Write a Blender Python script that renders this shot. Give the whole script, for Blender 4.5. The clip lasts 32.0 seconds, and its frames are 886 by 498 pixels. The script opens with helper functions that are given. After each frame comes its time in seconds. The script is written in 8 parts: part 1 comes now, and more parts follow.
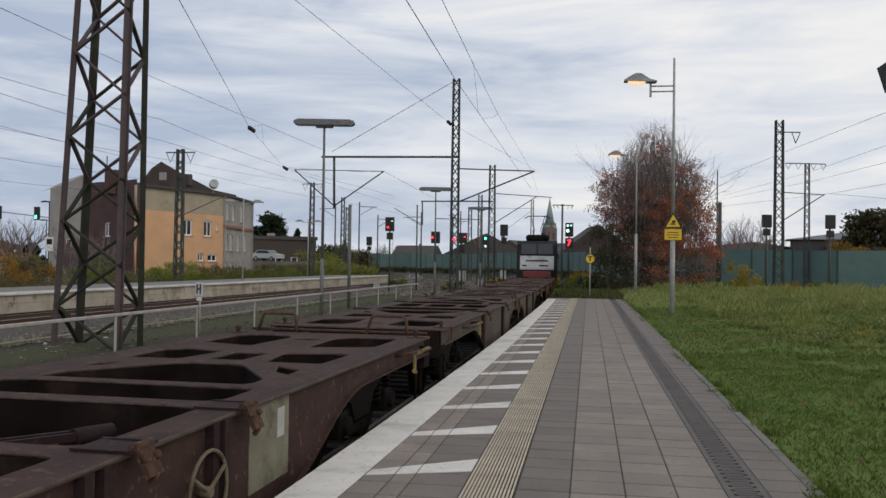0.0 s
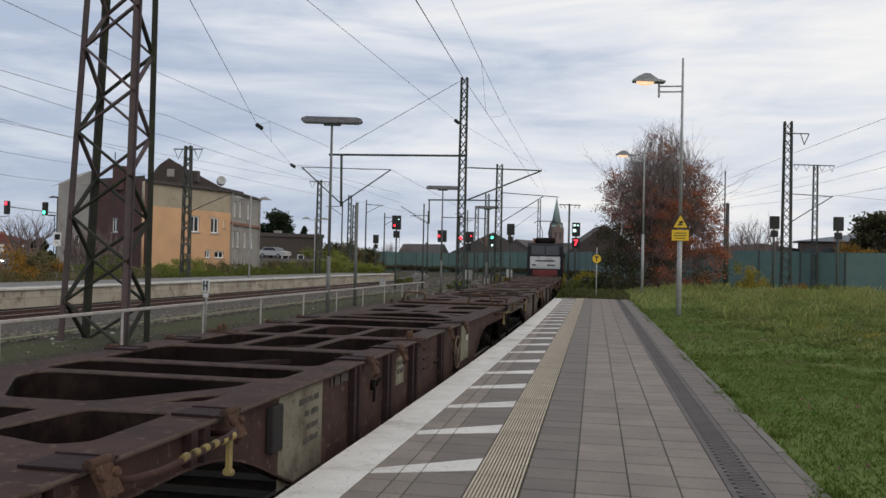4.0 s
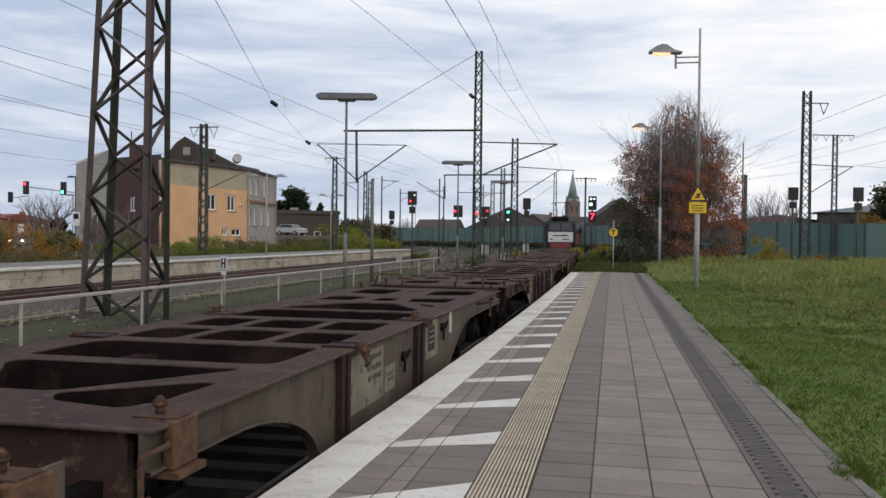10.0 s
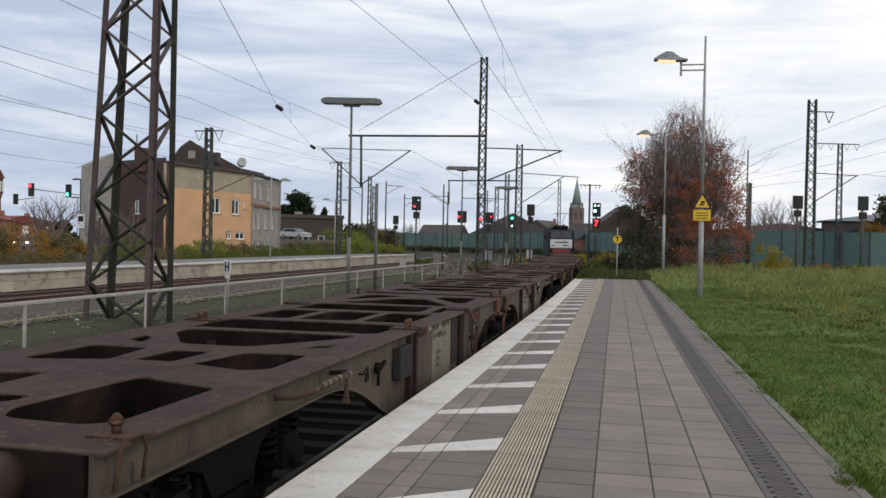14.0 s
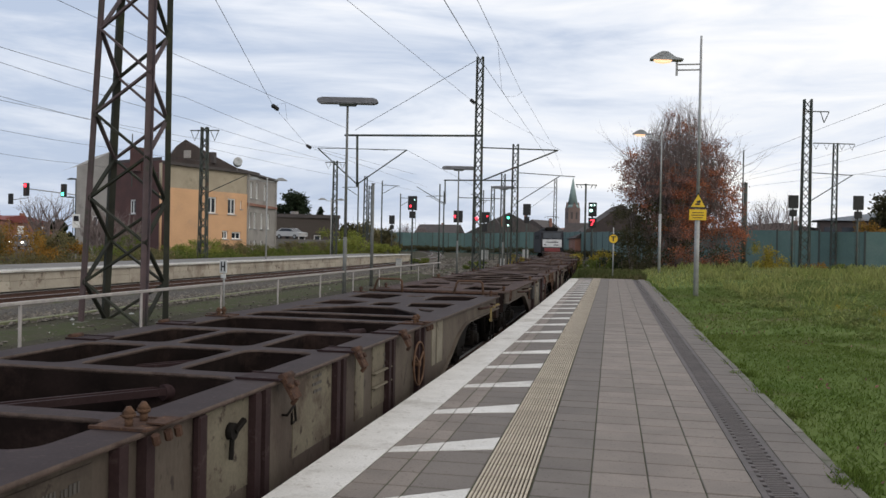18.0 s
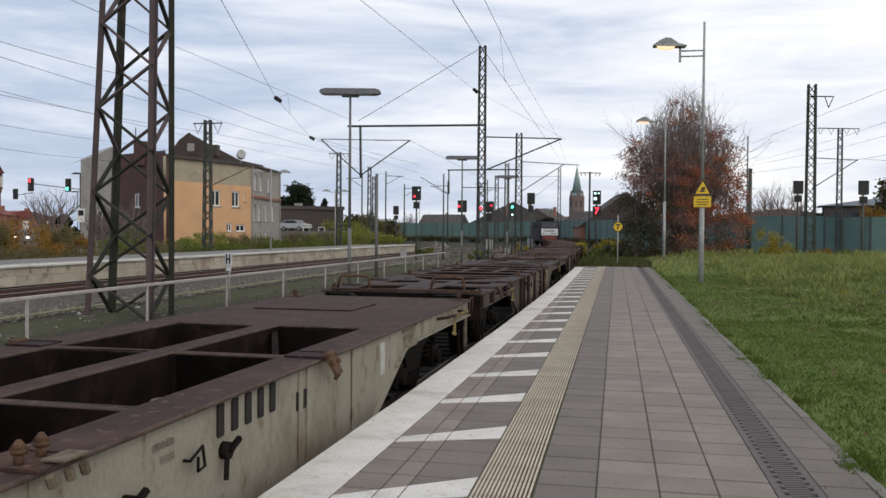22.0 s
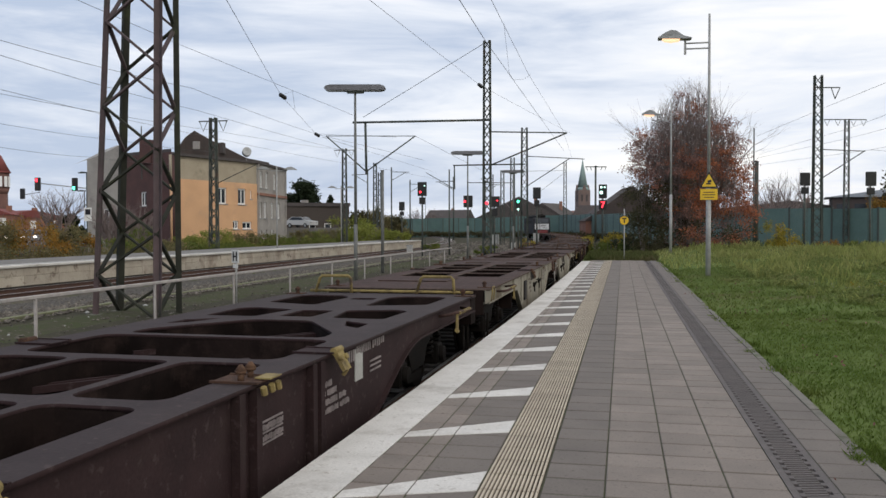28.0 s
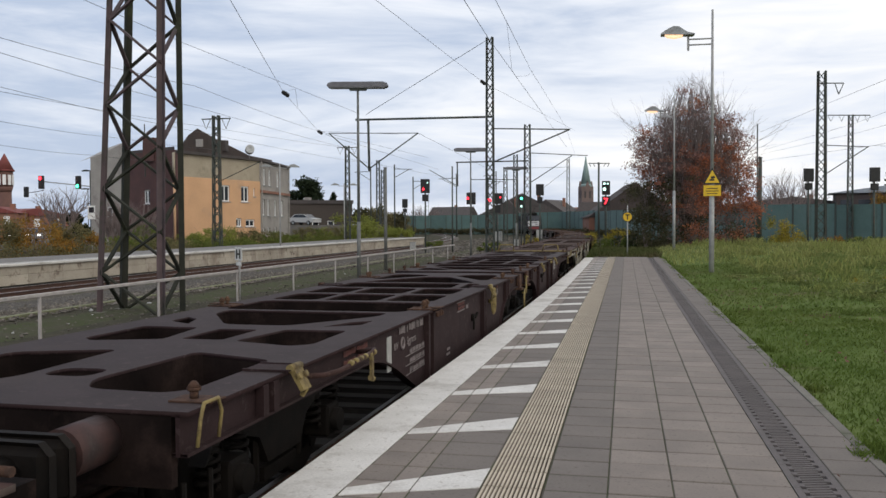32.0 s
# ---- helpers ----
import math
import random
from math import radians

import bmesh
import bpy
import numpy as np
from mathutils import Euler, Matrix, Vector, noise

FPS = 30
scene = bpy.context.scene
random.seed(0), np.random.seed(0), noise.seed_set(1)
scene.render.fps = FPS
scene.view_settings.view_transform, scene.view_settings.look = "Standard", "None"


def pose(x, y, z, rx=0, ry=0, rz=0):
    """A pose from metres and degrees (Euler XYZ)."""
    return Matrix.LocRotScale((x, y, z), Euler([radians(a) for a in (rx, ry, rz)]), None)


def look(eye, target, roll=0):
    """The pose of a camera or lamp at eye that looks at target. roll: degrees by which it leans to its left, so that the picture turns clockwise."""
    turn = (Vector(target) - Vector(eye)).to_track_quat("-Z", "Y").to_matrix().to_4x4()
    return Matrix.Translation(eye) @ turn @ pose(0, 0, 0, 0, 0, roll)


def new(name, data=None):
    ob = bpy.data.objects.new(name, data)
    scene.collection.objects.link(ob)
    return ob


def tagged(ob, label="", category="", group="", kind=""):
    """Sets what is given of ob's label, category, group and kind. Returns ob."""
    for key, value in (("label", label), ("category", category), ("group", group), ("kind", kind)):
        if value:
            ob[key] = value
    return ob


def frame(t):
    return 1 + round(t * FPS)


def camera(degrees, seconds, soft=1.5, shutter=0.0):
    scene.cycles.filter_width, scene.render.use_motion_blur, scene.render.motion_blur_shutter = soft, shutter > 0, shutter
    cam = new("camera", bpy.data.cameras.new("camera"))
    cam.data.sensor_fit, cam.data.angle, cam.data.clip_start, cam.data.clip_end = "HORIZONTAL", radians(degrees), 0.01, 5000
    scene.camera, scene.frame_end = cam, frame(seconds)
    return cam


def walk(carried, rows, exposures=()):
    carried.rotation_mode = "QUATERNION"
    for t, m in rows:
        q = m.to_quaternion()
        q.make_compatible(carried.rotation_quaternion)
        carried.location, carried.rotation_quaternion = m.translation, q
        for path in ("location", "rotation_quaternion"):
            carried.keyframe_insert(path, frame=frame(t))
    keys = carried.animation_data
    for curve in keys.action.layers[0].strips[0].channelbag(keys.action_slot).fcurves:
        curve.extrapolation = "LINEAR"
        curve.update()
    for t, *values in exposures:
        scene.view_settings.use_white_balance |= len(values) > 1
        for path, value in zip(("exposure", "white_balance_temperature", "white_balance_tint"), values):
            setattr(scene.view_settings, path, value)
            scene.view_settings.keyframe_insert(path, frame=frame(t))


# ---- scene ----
from itertools import product

cam = camera(54.5, 32.0, soft=1.5)
PATH = [
    (0.0, pose(0.007, 0.001, 1.602, 90.98, -0.80, 9.63)),
    (0.5, pose(0.009, 0.006, 1.604, 90.72, -0.42, 9.77)),
    (1.0, pose(0.009, 0.005, 1.603, 91.18, -0.72, 10.07)),
    (1.5, pose(0.007, 0.002, 1.601, 91.27, -0.80, 10.03)),
    (2.0, pose(0.009, 0.002, 1.602, 91.16, -0.88, 10.32)),
    (2.5, pose(0.006, 0.001, 1.602, 91.15, -1.02, 10.30)),
    (4.5, pose(0.004, 0.007, 1.603, 90.58, -1.34, 10.07)),
    (5.0, pose(0.003, 0.006, 1.601, 90.19, -1.39, 10.57)),
    (5.5, pose(0.004, 0.004, 1.601, 90.12, -1.29, 10.73)),
    (6.0, pose(0.001, -0.001, 1.601, 89.81, -1.19, 11.07)),
    (6.5, pose(0.002, 0.002, 1.603, 89.80, -0.86, 11.24)),
    (7.0, pose(0.003, 0.003, 1.600, 89.48, -0.52, 11.23)),
    (7.5, pose(0.003, 0.004, 1.598, 89.20, -0.26, 11.06)),
    (8.0, pose(0.002, 0.007, 1.601, 89.08, -0.34, 11.09)),
    (8.5, pose(0.003, 0.004, 1.602, 89.35, -0.68, 11.24)),
    (9.0, pose(0.004, 0.003, 1.601, 89.63, -0.85, 11.22)),
    (9.5, pose(0.002, -0.002, 1.601, 89.39, -0.79, 11.17)),
    (10.0, pose(0.003, 0.001, 1.601, 89.22, -0.69, 11.13)),
    (10.5, pose(0.003, 0.004, 1.600, 89.33, -0.71, 11.10)),
    (11.0, pose(0.003, 0.002, 1.599, 89.31, -0.95, 11.06)),
    (11.5, pose(-0.000, 0.004, 1.601, 89.38, -1.16, 11.30)),
    (12.0, pose(-0.001, 0.001, 1.599, 89.20, -0.95, 11.28)),
    (12.5, pose(0.001, 0.002, 1.599, 89.17, -0.85, 11.34)),
    (13.0, pose(-0.001, 0.001, 1.599, 89.20, -0.93, 11.30)),
    (13.5, pose(0.004, 0.001, 1.605, 89.51, -1.17, 11.39)),
    (14.0, pose(0.003, 0.003, 1.600, 89.58, -1.18, 11.38)),
    (14.5, pose(-0.000, 0.001, 1.600, 89.48, -0.93, 11.22)),
    (16.5, pose(0.000, -0.002, 1.603, 89.51, -1.27, 11.44)),
    (17.0, pose(0.002, -0.003, 1.601, 89.71, -1.17, 11.44)),
    (17.5, pose(0.002, 0.006, 1.602, 89.58, -1.10, 11.23)),
    (18.0, pose(0.000, 0.004, 1.601, 89.56, -1.15, 11.12)),
    (18.5, pose(-0.003, -0.003, 1.600, 89.49, -1.14, 11.23)),
    (19.0, pose(-0.001, -0.005, 1.600, 89.60, -1.17, 11.46)),
    (19.5, pose(-0.004, -0.004, 1.599, 89.75, -1.45, 12.07)),
    (20.0, pose(-0.004, 0.001, 1.602, 89.22, -1.05, 11.59)),
    (20.5, pose(-0.007, -0.006, 1.598, 88.81, -1.15, 12.51)),
    (21.0, pose(-0.001, -0.002, 1.601, 88.96, -0.34, 11.46)),
    (21.5, pose(-0.003, -0.004, 1.601, 88.98, -0.82, 11.72)),
    (22.0, pose(-0.002, 0.000, 1.601, 88.89, -0.46, 11.41)),
    (22.5, pose(-0.002, -0.004, 1.601, 89.14, -0.21, 11.83)),
    (23.0, pose(-0.004, -0.008, 1.599, 88.88, 0.02, 12.12)),
    (23.5, pose(-0.003, -0.004, 1.598, 88.75, 0.13, 11.87)),
    (24.0, pose(-0.004, -0.007, 1.596, 88.52, 0.23, 12.18)),
    (24.5, pose(-0.004, -0.004, 1.598, 88.67, -0.19, 12.17)),
    (25.0, pose(-0.003, -0.004, 1.599, 88.82, -0.23, 12.05)),
    (25.5, pose(-0.003, -0.007, 1.601, 88.80, -0.09, 12.00)),
    (27.5, pose(-0.006, -0.004, 1.601, 89.19, -0.45, 12.19)),
    (28.0, pose(-0.006, -0.001, 1.596, 88.59, 0.10, 11.81)),
    (28.5, pose(-0.003, -0.007, 1.597, 88.31, 0.21, 12.00)),
    (29.0, pose(-0.004, -0.004, 1.597, 88.28, 0.27, 12.06)),
    (29.5, pose(-0.004, 0.000, 1.599, 88.38, 0.19, 11.96)),
    (30.0, pose(-0.003, -0.004, 1.598, 88.53, 0.16, 12.14)),
    (30.5, pose(-0.004, -0.007, 1.597, 88.55, 0.47, 12.06)),
    (31.0, pose(0.000, -0.009, 1.599, 88.55, 0.49, 11.84)),
    (31.5, pose(-0.004, -0.009, 1.598, 88.52, 0.33, 11.98)),
    (32.0, pose(-0.002, -0.003, 1.598, 88.39, 0.26, 12.02)),
]
walk(cam, PATH, exposures=[(0.0, -0.34), (2.5, -0.32), (6.0, -0.22), (9.0, -0.12), (13.0, -0.10), (21.0, -0.05), (32.0, -0.05)])

# ---- world and light ----
world = bpy.data.worlds.new("overcast_sky")
scene.world = world
world.use_nodes = True
wt = world.node_tree
wt.nodes.clear()


def wnode(kind, **kw):
    n = wt.nodes.new(kind)
    for k, v in kw.items():
        n.inputs[k].default_value = v
    return n


SUN_AZ, SUN_EL = 150.0, 28.0
sky = wt.nodes.new("ShaderNodeTexSky")
sky.sky_type = "NISHITA"
sky.sun_disc = False
sky.sun_elevation, sky.sun_rotation = radians(SUN_EL), radians(SUN_AZ)
sky.air_density, sky.dust_density = 1.0, 3.0
coord = wt.nodes.new("ShaderNodeTexCoord")
stretch = wt.nodes.new("ShaderNodeMapping")
stretch.inputs["Scale"].default_value = (1.0, 1.0, 6.0)
wt.links.new(coord.outputs["Generated"], stretch.inputs["Vector"])
cloud = wnode("ShaderNodeTexNoise", Scale=3.4, Detail=12.0, Roughness=0.58, Distortion=0.45)
wt.links.new(stretch.outputs[0], cloud.inputs["Vector"])
tone = wt.nodes.new("ShaderNodeValToRGB")
tone.color_ramp.elements[0].position, tone.color_ramp.elements[0].color = 0.31, (0.48, 0.56, 0.71, 1)
tone.color_ramp.elements[1].position, tone.color_ramp.elements[1].color = 0.73, (1.0, 0.99, 0.98, 1)
mid = tone.color_ramp.elements.new(0.54)
mid.color = (0.78, 0.82, 0.90, 1)
bright_side = wt.nodes.new("ShaderNodeVectorMath")
bright_side.operation = "DOT_PRODUCT"
bright_side.inputs[1].default_value = (0.34, 0.02, 0.17)
wt.links.new(coord.outputs["Generated"], bright_side.inputs[0])
lift = wt.nodes.new("ShaderNodeMath")
lift.inputs[1].default_value = 0.0
wt.links.new(cloud.outputs["Fac"], lift.inputs[0])
wt.links.new(bright_side.outputs["Value"], lift.inputs[1])
wt.links.new(lift.outputs[0], tone.inputs[0])
sky_bg = wnode("ShaderNodeBackground", Strength=0.10)
cloud_bg = wnode("ShaderNodeBackground", Strength=1.16)
wt.links.new(sky.outputs[0], sky_bg.inputs["Color"])
wt.links.new(tone.outputs[0], cloud_bg.inputs["Color"])
both = wnode("ShaderNodeMixShader", Fac=0.93)
wt.links.new(sky_bg.outputs[0], both.inputs[1])
wt.links.new(cloud_bg.outputs[0], both.inputs[2])
out = wt.nodes.new("ShaderNodeOutputWorld")
wt.links.new(both.outputs[0], out.inputs[0])

sun = new("sun", bpy.data.lights.new("sun", "SUN"))
sun.data.energy, sun.data.angle, sun.data.color = 0.6, radians(15), (1.0, 0.95, 0.88)
sun.matrix_basis = look((0, 0, 0), (-math.sin(radians(SUN_AZ)) * math.cos(radians(SUN_EL)), -math.cos(radians(SUN_AZ)) * math.cos(radians(SUN_EL)), -math.sin(radians(SUN_EL))))


# ---- materials ----
def material(name, a, b=None, rough=0.7, metal=0.0, scale=6.0, bump=0.15, fine=60.0, rand=0.0, c=None, spec=0.4, stretchv=None, island=False, world_grain=False, flecks=None):
    """Two-colour noise paint with grain, stains c and relief; rand varies it from piece to piece."""
    m = bpy.data.materials.new(name)
    m.use_nodes = True
    t = m.node_tree
    bs = t.nodes["Principled BSDF"]
    bs.inputs["Roughness"].default_value, bs.inputs["Metallic"].default_value = rough, metal
    bs.inputs["Specular IOR Level"].default_value = spec
    tc = t.nodes.new("ShaderNodeTexCoord")
    vec = t.nodes.new("ShaderNodeNewGeometry").outputs["Position"] if world_grain else tc.outputs["Object"]
    if stretchv:
        mp = t.nodes.new("ShaderNodeMapping")
        mp.inputs["Scale"].default_value = stretchv
        t.links.new(vec, mp.inputs[0])
        vec = mp.outputs[0]
    n1 = t.nodes.new("ShaderNodeTexNoise")
    n1.inputs["Scale"].default_value, n1.inputs["Detail"].default_value = scale, 6
    n2 = t.nodes.new("ShaderNodeTexNoise")
    n2.inputs["Scale"].default_value, n2.inputs["Detail"].default_value = fine, 4
    for n in (n1, n2):
        t.links.new(vec, n.inputs["Vector"])
    mix = t.nodes.new("ShaderNodeMix")
    mix.data_type = "RGBA"
    mix.inputs[6].default_value = (*a, 1)
    mix.inputs[7].default_value = (*(b or [q * 0.75 for q in a]), 1)
    rp = t.nodes.new("ShaderNodeMapRange")
    rp.inputs["From Min"].default_value, rp.inputs["From Max"].default_value = 0.35, 0.65
    t.links.new(n1.outputs["Fac"], rp.inputs["Value"])
    t.links.new(rp.outputs[0], mix.inputs[0])
    col = mix.outputs[2]
    if c:
        n3 = t.nodes.new("ShaderNodeTexNoise")
        n3.inputs["Scale"].default_value, n3.inputs["Detail"].default_value = scale * 0.45, 8
        n3.inputs["Roughness"].default_value = 0.7
        t.links.new(vec, n3.inputs["Vector"])
        r3 = t.nodes.new("ShaderNodeMapRange")
        r3.inputs["From Min"].default_value, r3.inputs["From Max"].default_value = 0.53, 0.66
        t.links.new(n3.outputs["Fac"], r3.inputs["Value"])
        m3 = t.nodes.new("ShaderNodeMix")
        m3.data_type = "RGBA"
        m3.inputs[7].default_value = (*c, 1)
        t.links.new(col, m3.inputs[6])
        t.links.new(r3.outputs[0], m3.inputs[0])
        col = m3.outputs[2]
    if flecks:
        n4 = t.nodes.new("ShaderNodeTexNoise")
        n4.inputs["Scale"].default_value, n4.inputs["Detail"].default_value = flecks[0], 5
        n4.inputs["Roughness"].default_value = 0.65
        t.links.new(vec, n4.inputs["Vector"])
        r4 = t.nodes.new("ShaderNodeMapRange")
        r4.inputs["From Min"].default_value, r4.inputs["From Max"].default_value = 0.585, 0.66
        t.links.new(n4.outputs["Fac"], r4.inputs["Value"])
        m4 = t.nodes.new("ShaderNodeMix")
        m4.data_type = "RGBA"
        m4.inputs[7].default_value = (*flecks[1], 1)
        t.links.new(col, m4.inputs[6])
        t.links.new(r4.outputs[0], m4.inputs[0])
        col = m4.outputs[2]
    hsv = t.nodes.new("ShaderNodeHueSaturation")
    t.links.new(col, hsv.inputs["Color"])
    gm = t.nodes.new("ShaderNodeMapRange")
    gm.inputs["To Min"].default_value, gm.inputs["To Max"].default_value = 0.74, 1.26
    t.links.new(n2.outputs["Fac"], gm.inputs["Value"])
    val = gm.outputs[0]
    if rand:
        if island:
            src = t.nodes.new("ShaderNodeNewGeometry").outputs["Random Per Island"]
        else:
            src = t.nodes.new("ShaderNodeObjectInfo").outputs["Random"]
        rm = t.nodes.new("ShaderNodeMapRange")
        rm.inputs["To Min"].default_value, rm.inputs["To Max"].default_value = 1 - rand, 1 + rand
        t.links.new(src, rm.inputs["Value"])
        mul = t.nodes.new("ShaderNodeMath")
        mul.operation = "MULTIPLY"
        t.links.new(val, mul.inputs[0])
        t.links.new(rm.outputs[0], mul.inputs[1])
        val = mul.outputs[0]
    t.links.new(val, hsv.inputs["Value"])
    t.links.new(hsv.outputs[0], bs.inputs["Base Color"])
    if bump:
        bp = t.nodes.new("ShaderNodeBump")
        bp.inputs["Strength"].default_value, bp.inputs["Distance"].default_value = bump, 0.01
        t.links.new(n2.outputs["Fac"], bp.inputs["Height"])
        t.links.new(bp.outputs[0], bs.inputs["Normal"])
    return m


def glow(name, colour, strength):
    m = bpy.data.materials.new(name)
    m.use_nodes = True
    bs = m.node_tree.nodes["Principled BSDF"]
    bs.inputs["Base Color"].default_value = (*colour, 1)
    bs.inputs["Emission Color"].default_value = (*colour, 1)
    bs.inputs["Emission Strength"].default_value = strength
    return m


GRASS_SOIL = material("grass_soil", (0.092, 0.135, 0.036), (0.122, 0.155, 0.050), 0.95, scale=0.6, fine=30, bump=0.8, c=(0.105, 0.098, 0.045), spec=0.04)
BALLAST = material("ballast", (0.13, 0.115, 0.10), (0.085, 0.08, 0.07), 0.95, scale=2.5, fine=22, bump=0.9, c=(0.07, 0.085, 0.035), spec=0.04)
SUBSOIL = material("subsoil", (0.064, 0.059, 0.042), (0.048, 0.045, 0.033), 0.95, scale=1.1, fine=16, bump=0.9, c=(0.050, 0.056, 0.027), spec=0.04, flecks=(7, (0.098, 0.090, 0.070)))
MOSS = material("mossy_gravel", (0.060, 0.070, 0.033), (0.070, 0.066, 0.046), 0.95, scale=1.3, fine=18, bump=0.9, c=(0.056, 0.064, 0.030), spec=0.04, flecks=(6, (0.10, 0.095, 0.072)))
GREY_BALLAST = material("grey_ballast_shoulder", (0.15, 0.137, 0.125), (0.045, 0.042, 0.039), 0.95, scale=12, fine=30, bump=1.0, c=(0.045, 0.05, 0.03), spec=0.04)
# Oily near-track bed, its colour darkened further for the shade under the train.
SHADED_BALLAST = material("oily_shade_darkened_ballast", (0.022, 0.018, 0.016), (0.013, 0.011, 0.010), 0.9, scale=2.5, fine=22, bump=0.9, c=(0.04, 0.034, 0.027), spec=0.04)
SLAB = material("concrete_slab", (0.218, 0.185, 0.161), (0.180, 0.153, 0.135), 0.85, scale=2.2, fine=70, bump=0.12, rand=0.11, world_grain=True, flecks=(26, (0.13, 0.11, 0.095)))
SLAB_DARK = material("dark_concrete_slab", (0.155, 0.134, 0.119), (0.132, 0.115, 0.103), 0.85, scale=2.2, fine=70, bump=0.12, rand=0.08, world_grain=True, flecks=(26, (0.10, 0.085, 0.075)))
JOINT = material("joint_sand", (0.058, 0.052, 0.038), (0.050, 0.056, 0.028), 0.95, scale=4, fine=40, c=(0.048, 0.066, 0.020))
WHITE_LINE = material("white_road_paint", (0.62, 0.60, 0.57), (0.54, 0.52, 0.49), 0.75, scale=3, fine=55, bump=0.1, rand=0.04, c=(0.40, 0.375, 0.345), world_grain=True, flecks=(14, (0.40, 0.37, 0.34)))
TACTILE = material("ribbed_cream_slab", (0.50, 0.435, 0.345), (0.43, 0.37, 0.295), 0.85, scale=3, fine=60, rand=0.06, world_grain=True)
TACTILE_GROOVE = material("dark_ribbed_slab_base", (0.20, 0.172, 0.135), (0.15, 0.13, 0.10), 0.95, scale=5, fine=50, rand=0.08, world_grain=True)
DRAIN = material("drain_concrete", (0.115, 0.10, 0.098), (0.09, 0.08, 0.078), 0.85, scale=3, fine=60, rand=0.06, world_grain=True)
KERB = material("kerb_concrete", (0.17, 0.155, 0.135), (0.12, 0.115, 0.095), 0.9, scale=4, fine=50, rand=0.1, c=(0.07, 0.08, 0.04), world_grain=True)
EDGE_CONCRETE = material("stained_concrete", (0.30, 0.265, 0.215), (0.225, 0.195, 0.155), 0.9, scale=1.2, fine=30, c=(0.13, 0.105, 0.08), rand=0.06, world_grain=True)
RAIL_STEEL = material("rusty_rail", (0.10, 0.05, 0.035), (0.07, 0.04, 0.03), 0.65, 0.3, scale=8, fine=60)
RAIL_TOP = material("polished_rail_head", (0.45, 0.44, 0.43), (0.35, 0.34, 0.33), 0.3, 0.9, scale=8, fine=60)
# Near-track sleepers: shade under the wagons is put into this colour.
SHADED_SLEEPER = material("oily_shade_darkened_sleeper", (0.045, 0.039, 0.035), (0.03, 0.027, 0.024), 0.85, scale=4, fine=40)
SLEEPER = material("sleeper", (0.16, 0.145, 0.13), (0.11, 0.10, 0.09), 0.9, scale=4, fine=40, rand=0.1)
BROWN = material("weathered_brown_steel", (0.056, 0.0300, 0.0255), (0.035, 0.020, 0.0175), 0.8, 0.0, scale=3.0, fine=45, bump=0.2, c=(0.066, 0.038, 0.028), spec=0.16, flecks=(11, (0.100, 0.066, 0.052)))
DARK_BROWN = material("dark_red_brown_steel", (0.034, 0.0195, 0.0200), (0.024, 0.0140, 0.0145), 0.75, 0.0, scale=2.5, fine=45, bump=0.12, c=(0.034, 0.022, 0.021), spec=0.12, flecks=(12, (0.050, 0.034, 0.033)))
EDGE_WORN = material("worn_steel_edge", (0.105, 0.076, 0.063), (0.07, 0.05, 0.042), 0.7, 0.0, scale=9, fine=60, bump=0.2, c=(0.05, 0.032, 0.026), spec=0.25)
# Grimy brown underframe steel, darkened to carry the shade below the deck.
SHADED_WEB = material("shade_darkened_brown_underframe", (0.0185, 0.0125, 0.0112), (0.0075, 0.0055, 0.0050), 0.9, 0.0, scale=2.2, fine=40, bump=0.2, c=(0.034, 0.0225, 0.0195), spec=0.05)
WELL_GREY = material("dark_grey_well_plate", (0.046, 0.042, 0.036), (0.026, 0.023, 0.021), 0.85, 0.0, scale=2.4, fine=40, bump=0.15, spec=0.1)
# Somewhat paler than DARK_BROWN, used on deck tops.
PALER_DECK = material("paler_dark_deck_steel", (0.046, 0.034, 0.0345), (0.036, 0.0265, 0.027), 0.75, 0.0, scale=2.5, fine=45, bump=0.12, c=(0.048, 0.036, 0.034), spec=0.14, flecks=(12, (0.062, 0.046, 0.044)))
GREY_SIDE = material("grey_green_steel", (0.255, 0.238, 0.192), (0.222, 0.205, 0.163), 0.75, 0.0, scale=2.5, fine=40, bump=0.12, spec=0.25, c=(0.165, 0.14, 0.105), stretchv=(1, 1, 0.6), flecks=(5, (0.15, 0.115, 0.08)))
DUSTY_SIDE = material("dusty_grey_brown_steel", (0.100, 0.082, 0.064), (0.068, 0.053, 0.043), 0.8, 0.0, scale=2.4, fine=40, bump=0.15, spec=0.2, c=(0.0595, 0.0425, 0.0357), stretchv=(1, 1, 0.45), flecks=(9, (0.040, 0.030, 0.026)))
RUST = material("dull_orange_rust", (0.088, 0.049, 0.034), (0.052, 0.031, 0.024), 0.9, 0.0, scale=14, fine=80, bump=0.4, c=(0.05, 0.033, 0.027), spec=0.15, flecks=(22, (0.15, 0.085, 0.05)))
# Greasy black steel, taken darker still for the shade around the bogies.
DARKENED_STEEL = material("greasy_shade_darkened_steel", (0.0065, 0.0056, 0.0050), (0.011, 0.0086, 0.0070), 0.75, 0.0, scale=6, fine=50, spec=0.12)
RUST_BRIGHT = material("bright_orange_rust", (0.125, 0.072, 0.045), (0.08, 0.046, 0.031), 0.9, 0.0, scale=14, fine=80, bump=0.4, c=(0.06, 0.04, 0.03), spec=0.15)
YELLOW_DULL = material("grimy_pale_paint", (0.17, 0.14, 0.10), (0.11, 0.085, 0.06), 0.8, 0.0, scale=9, fine=60, c=(0.05, 0.036, 0.027), spec=0.2)
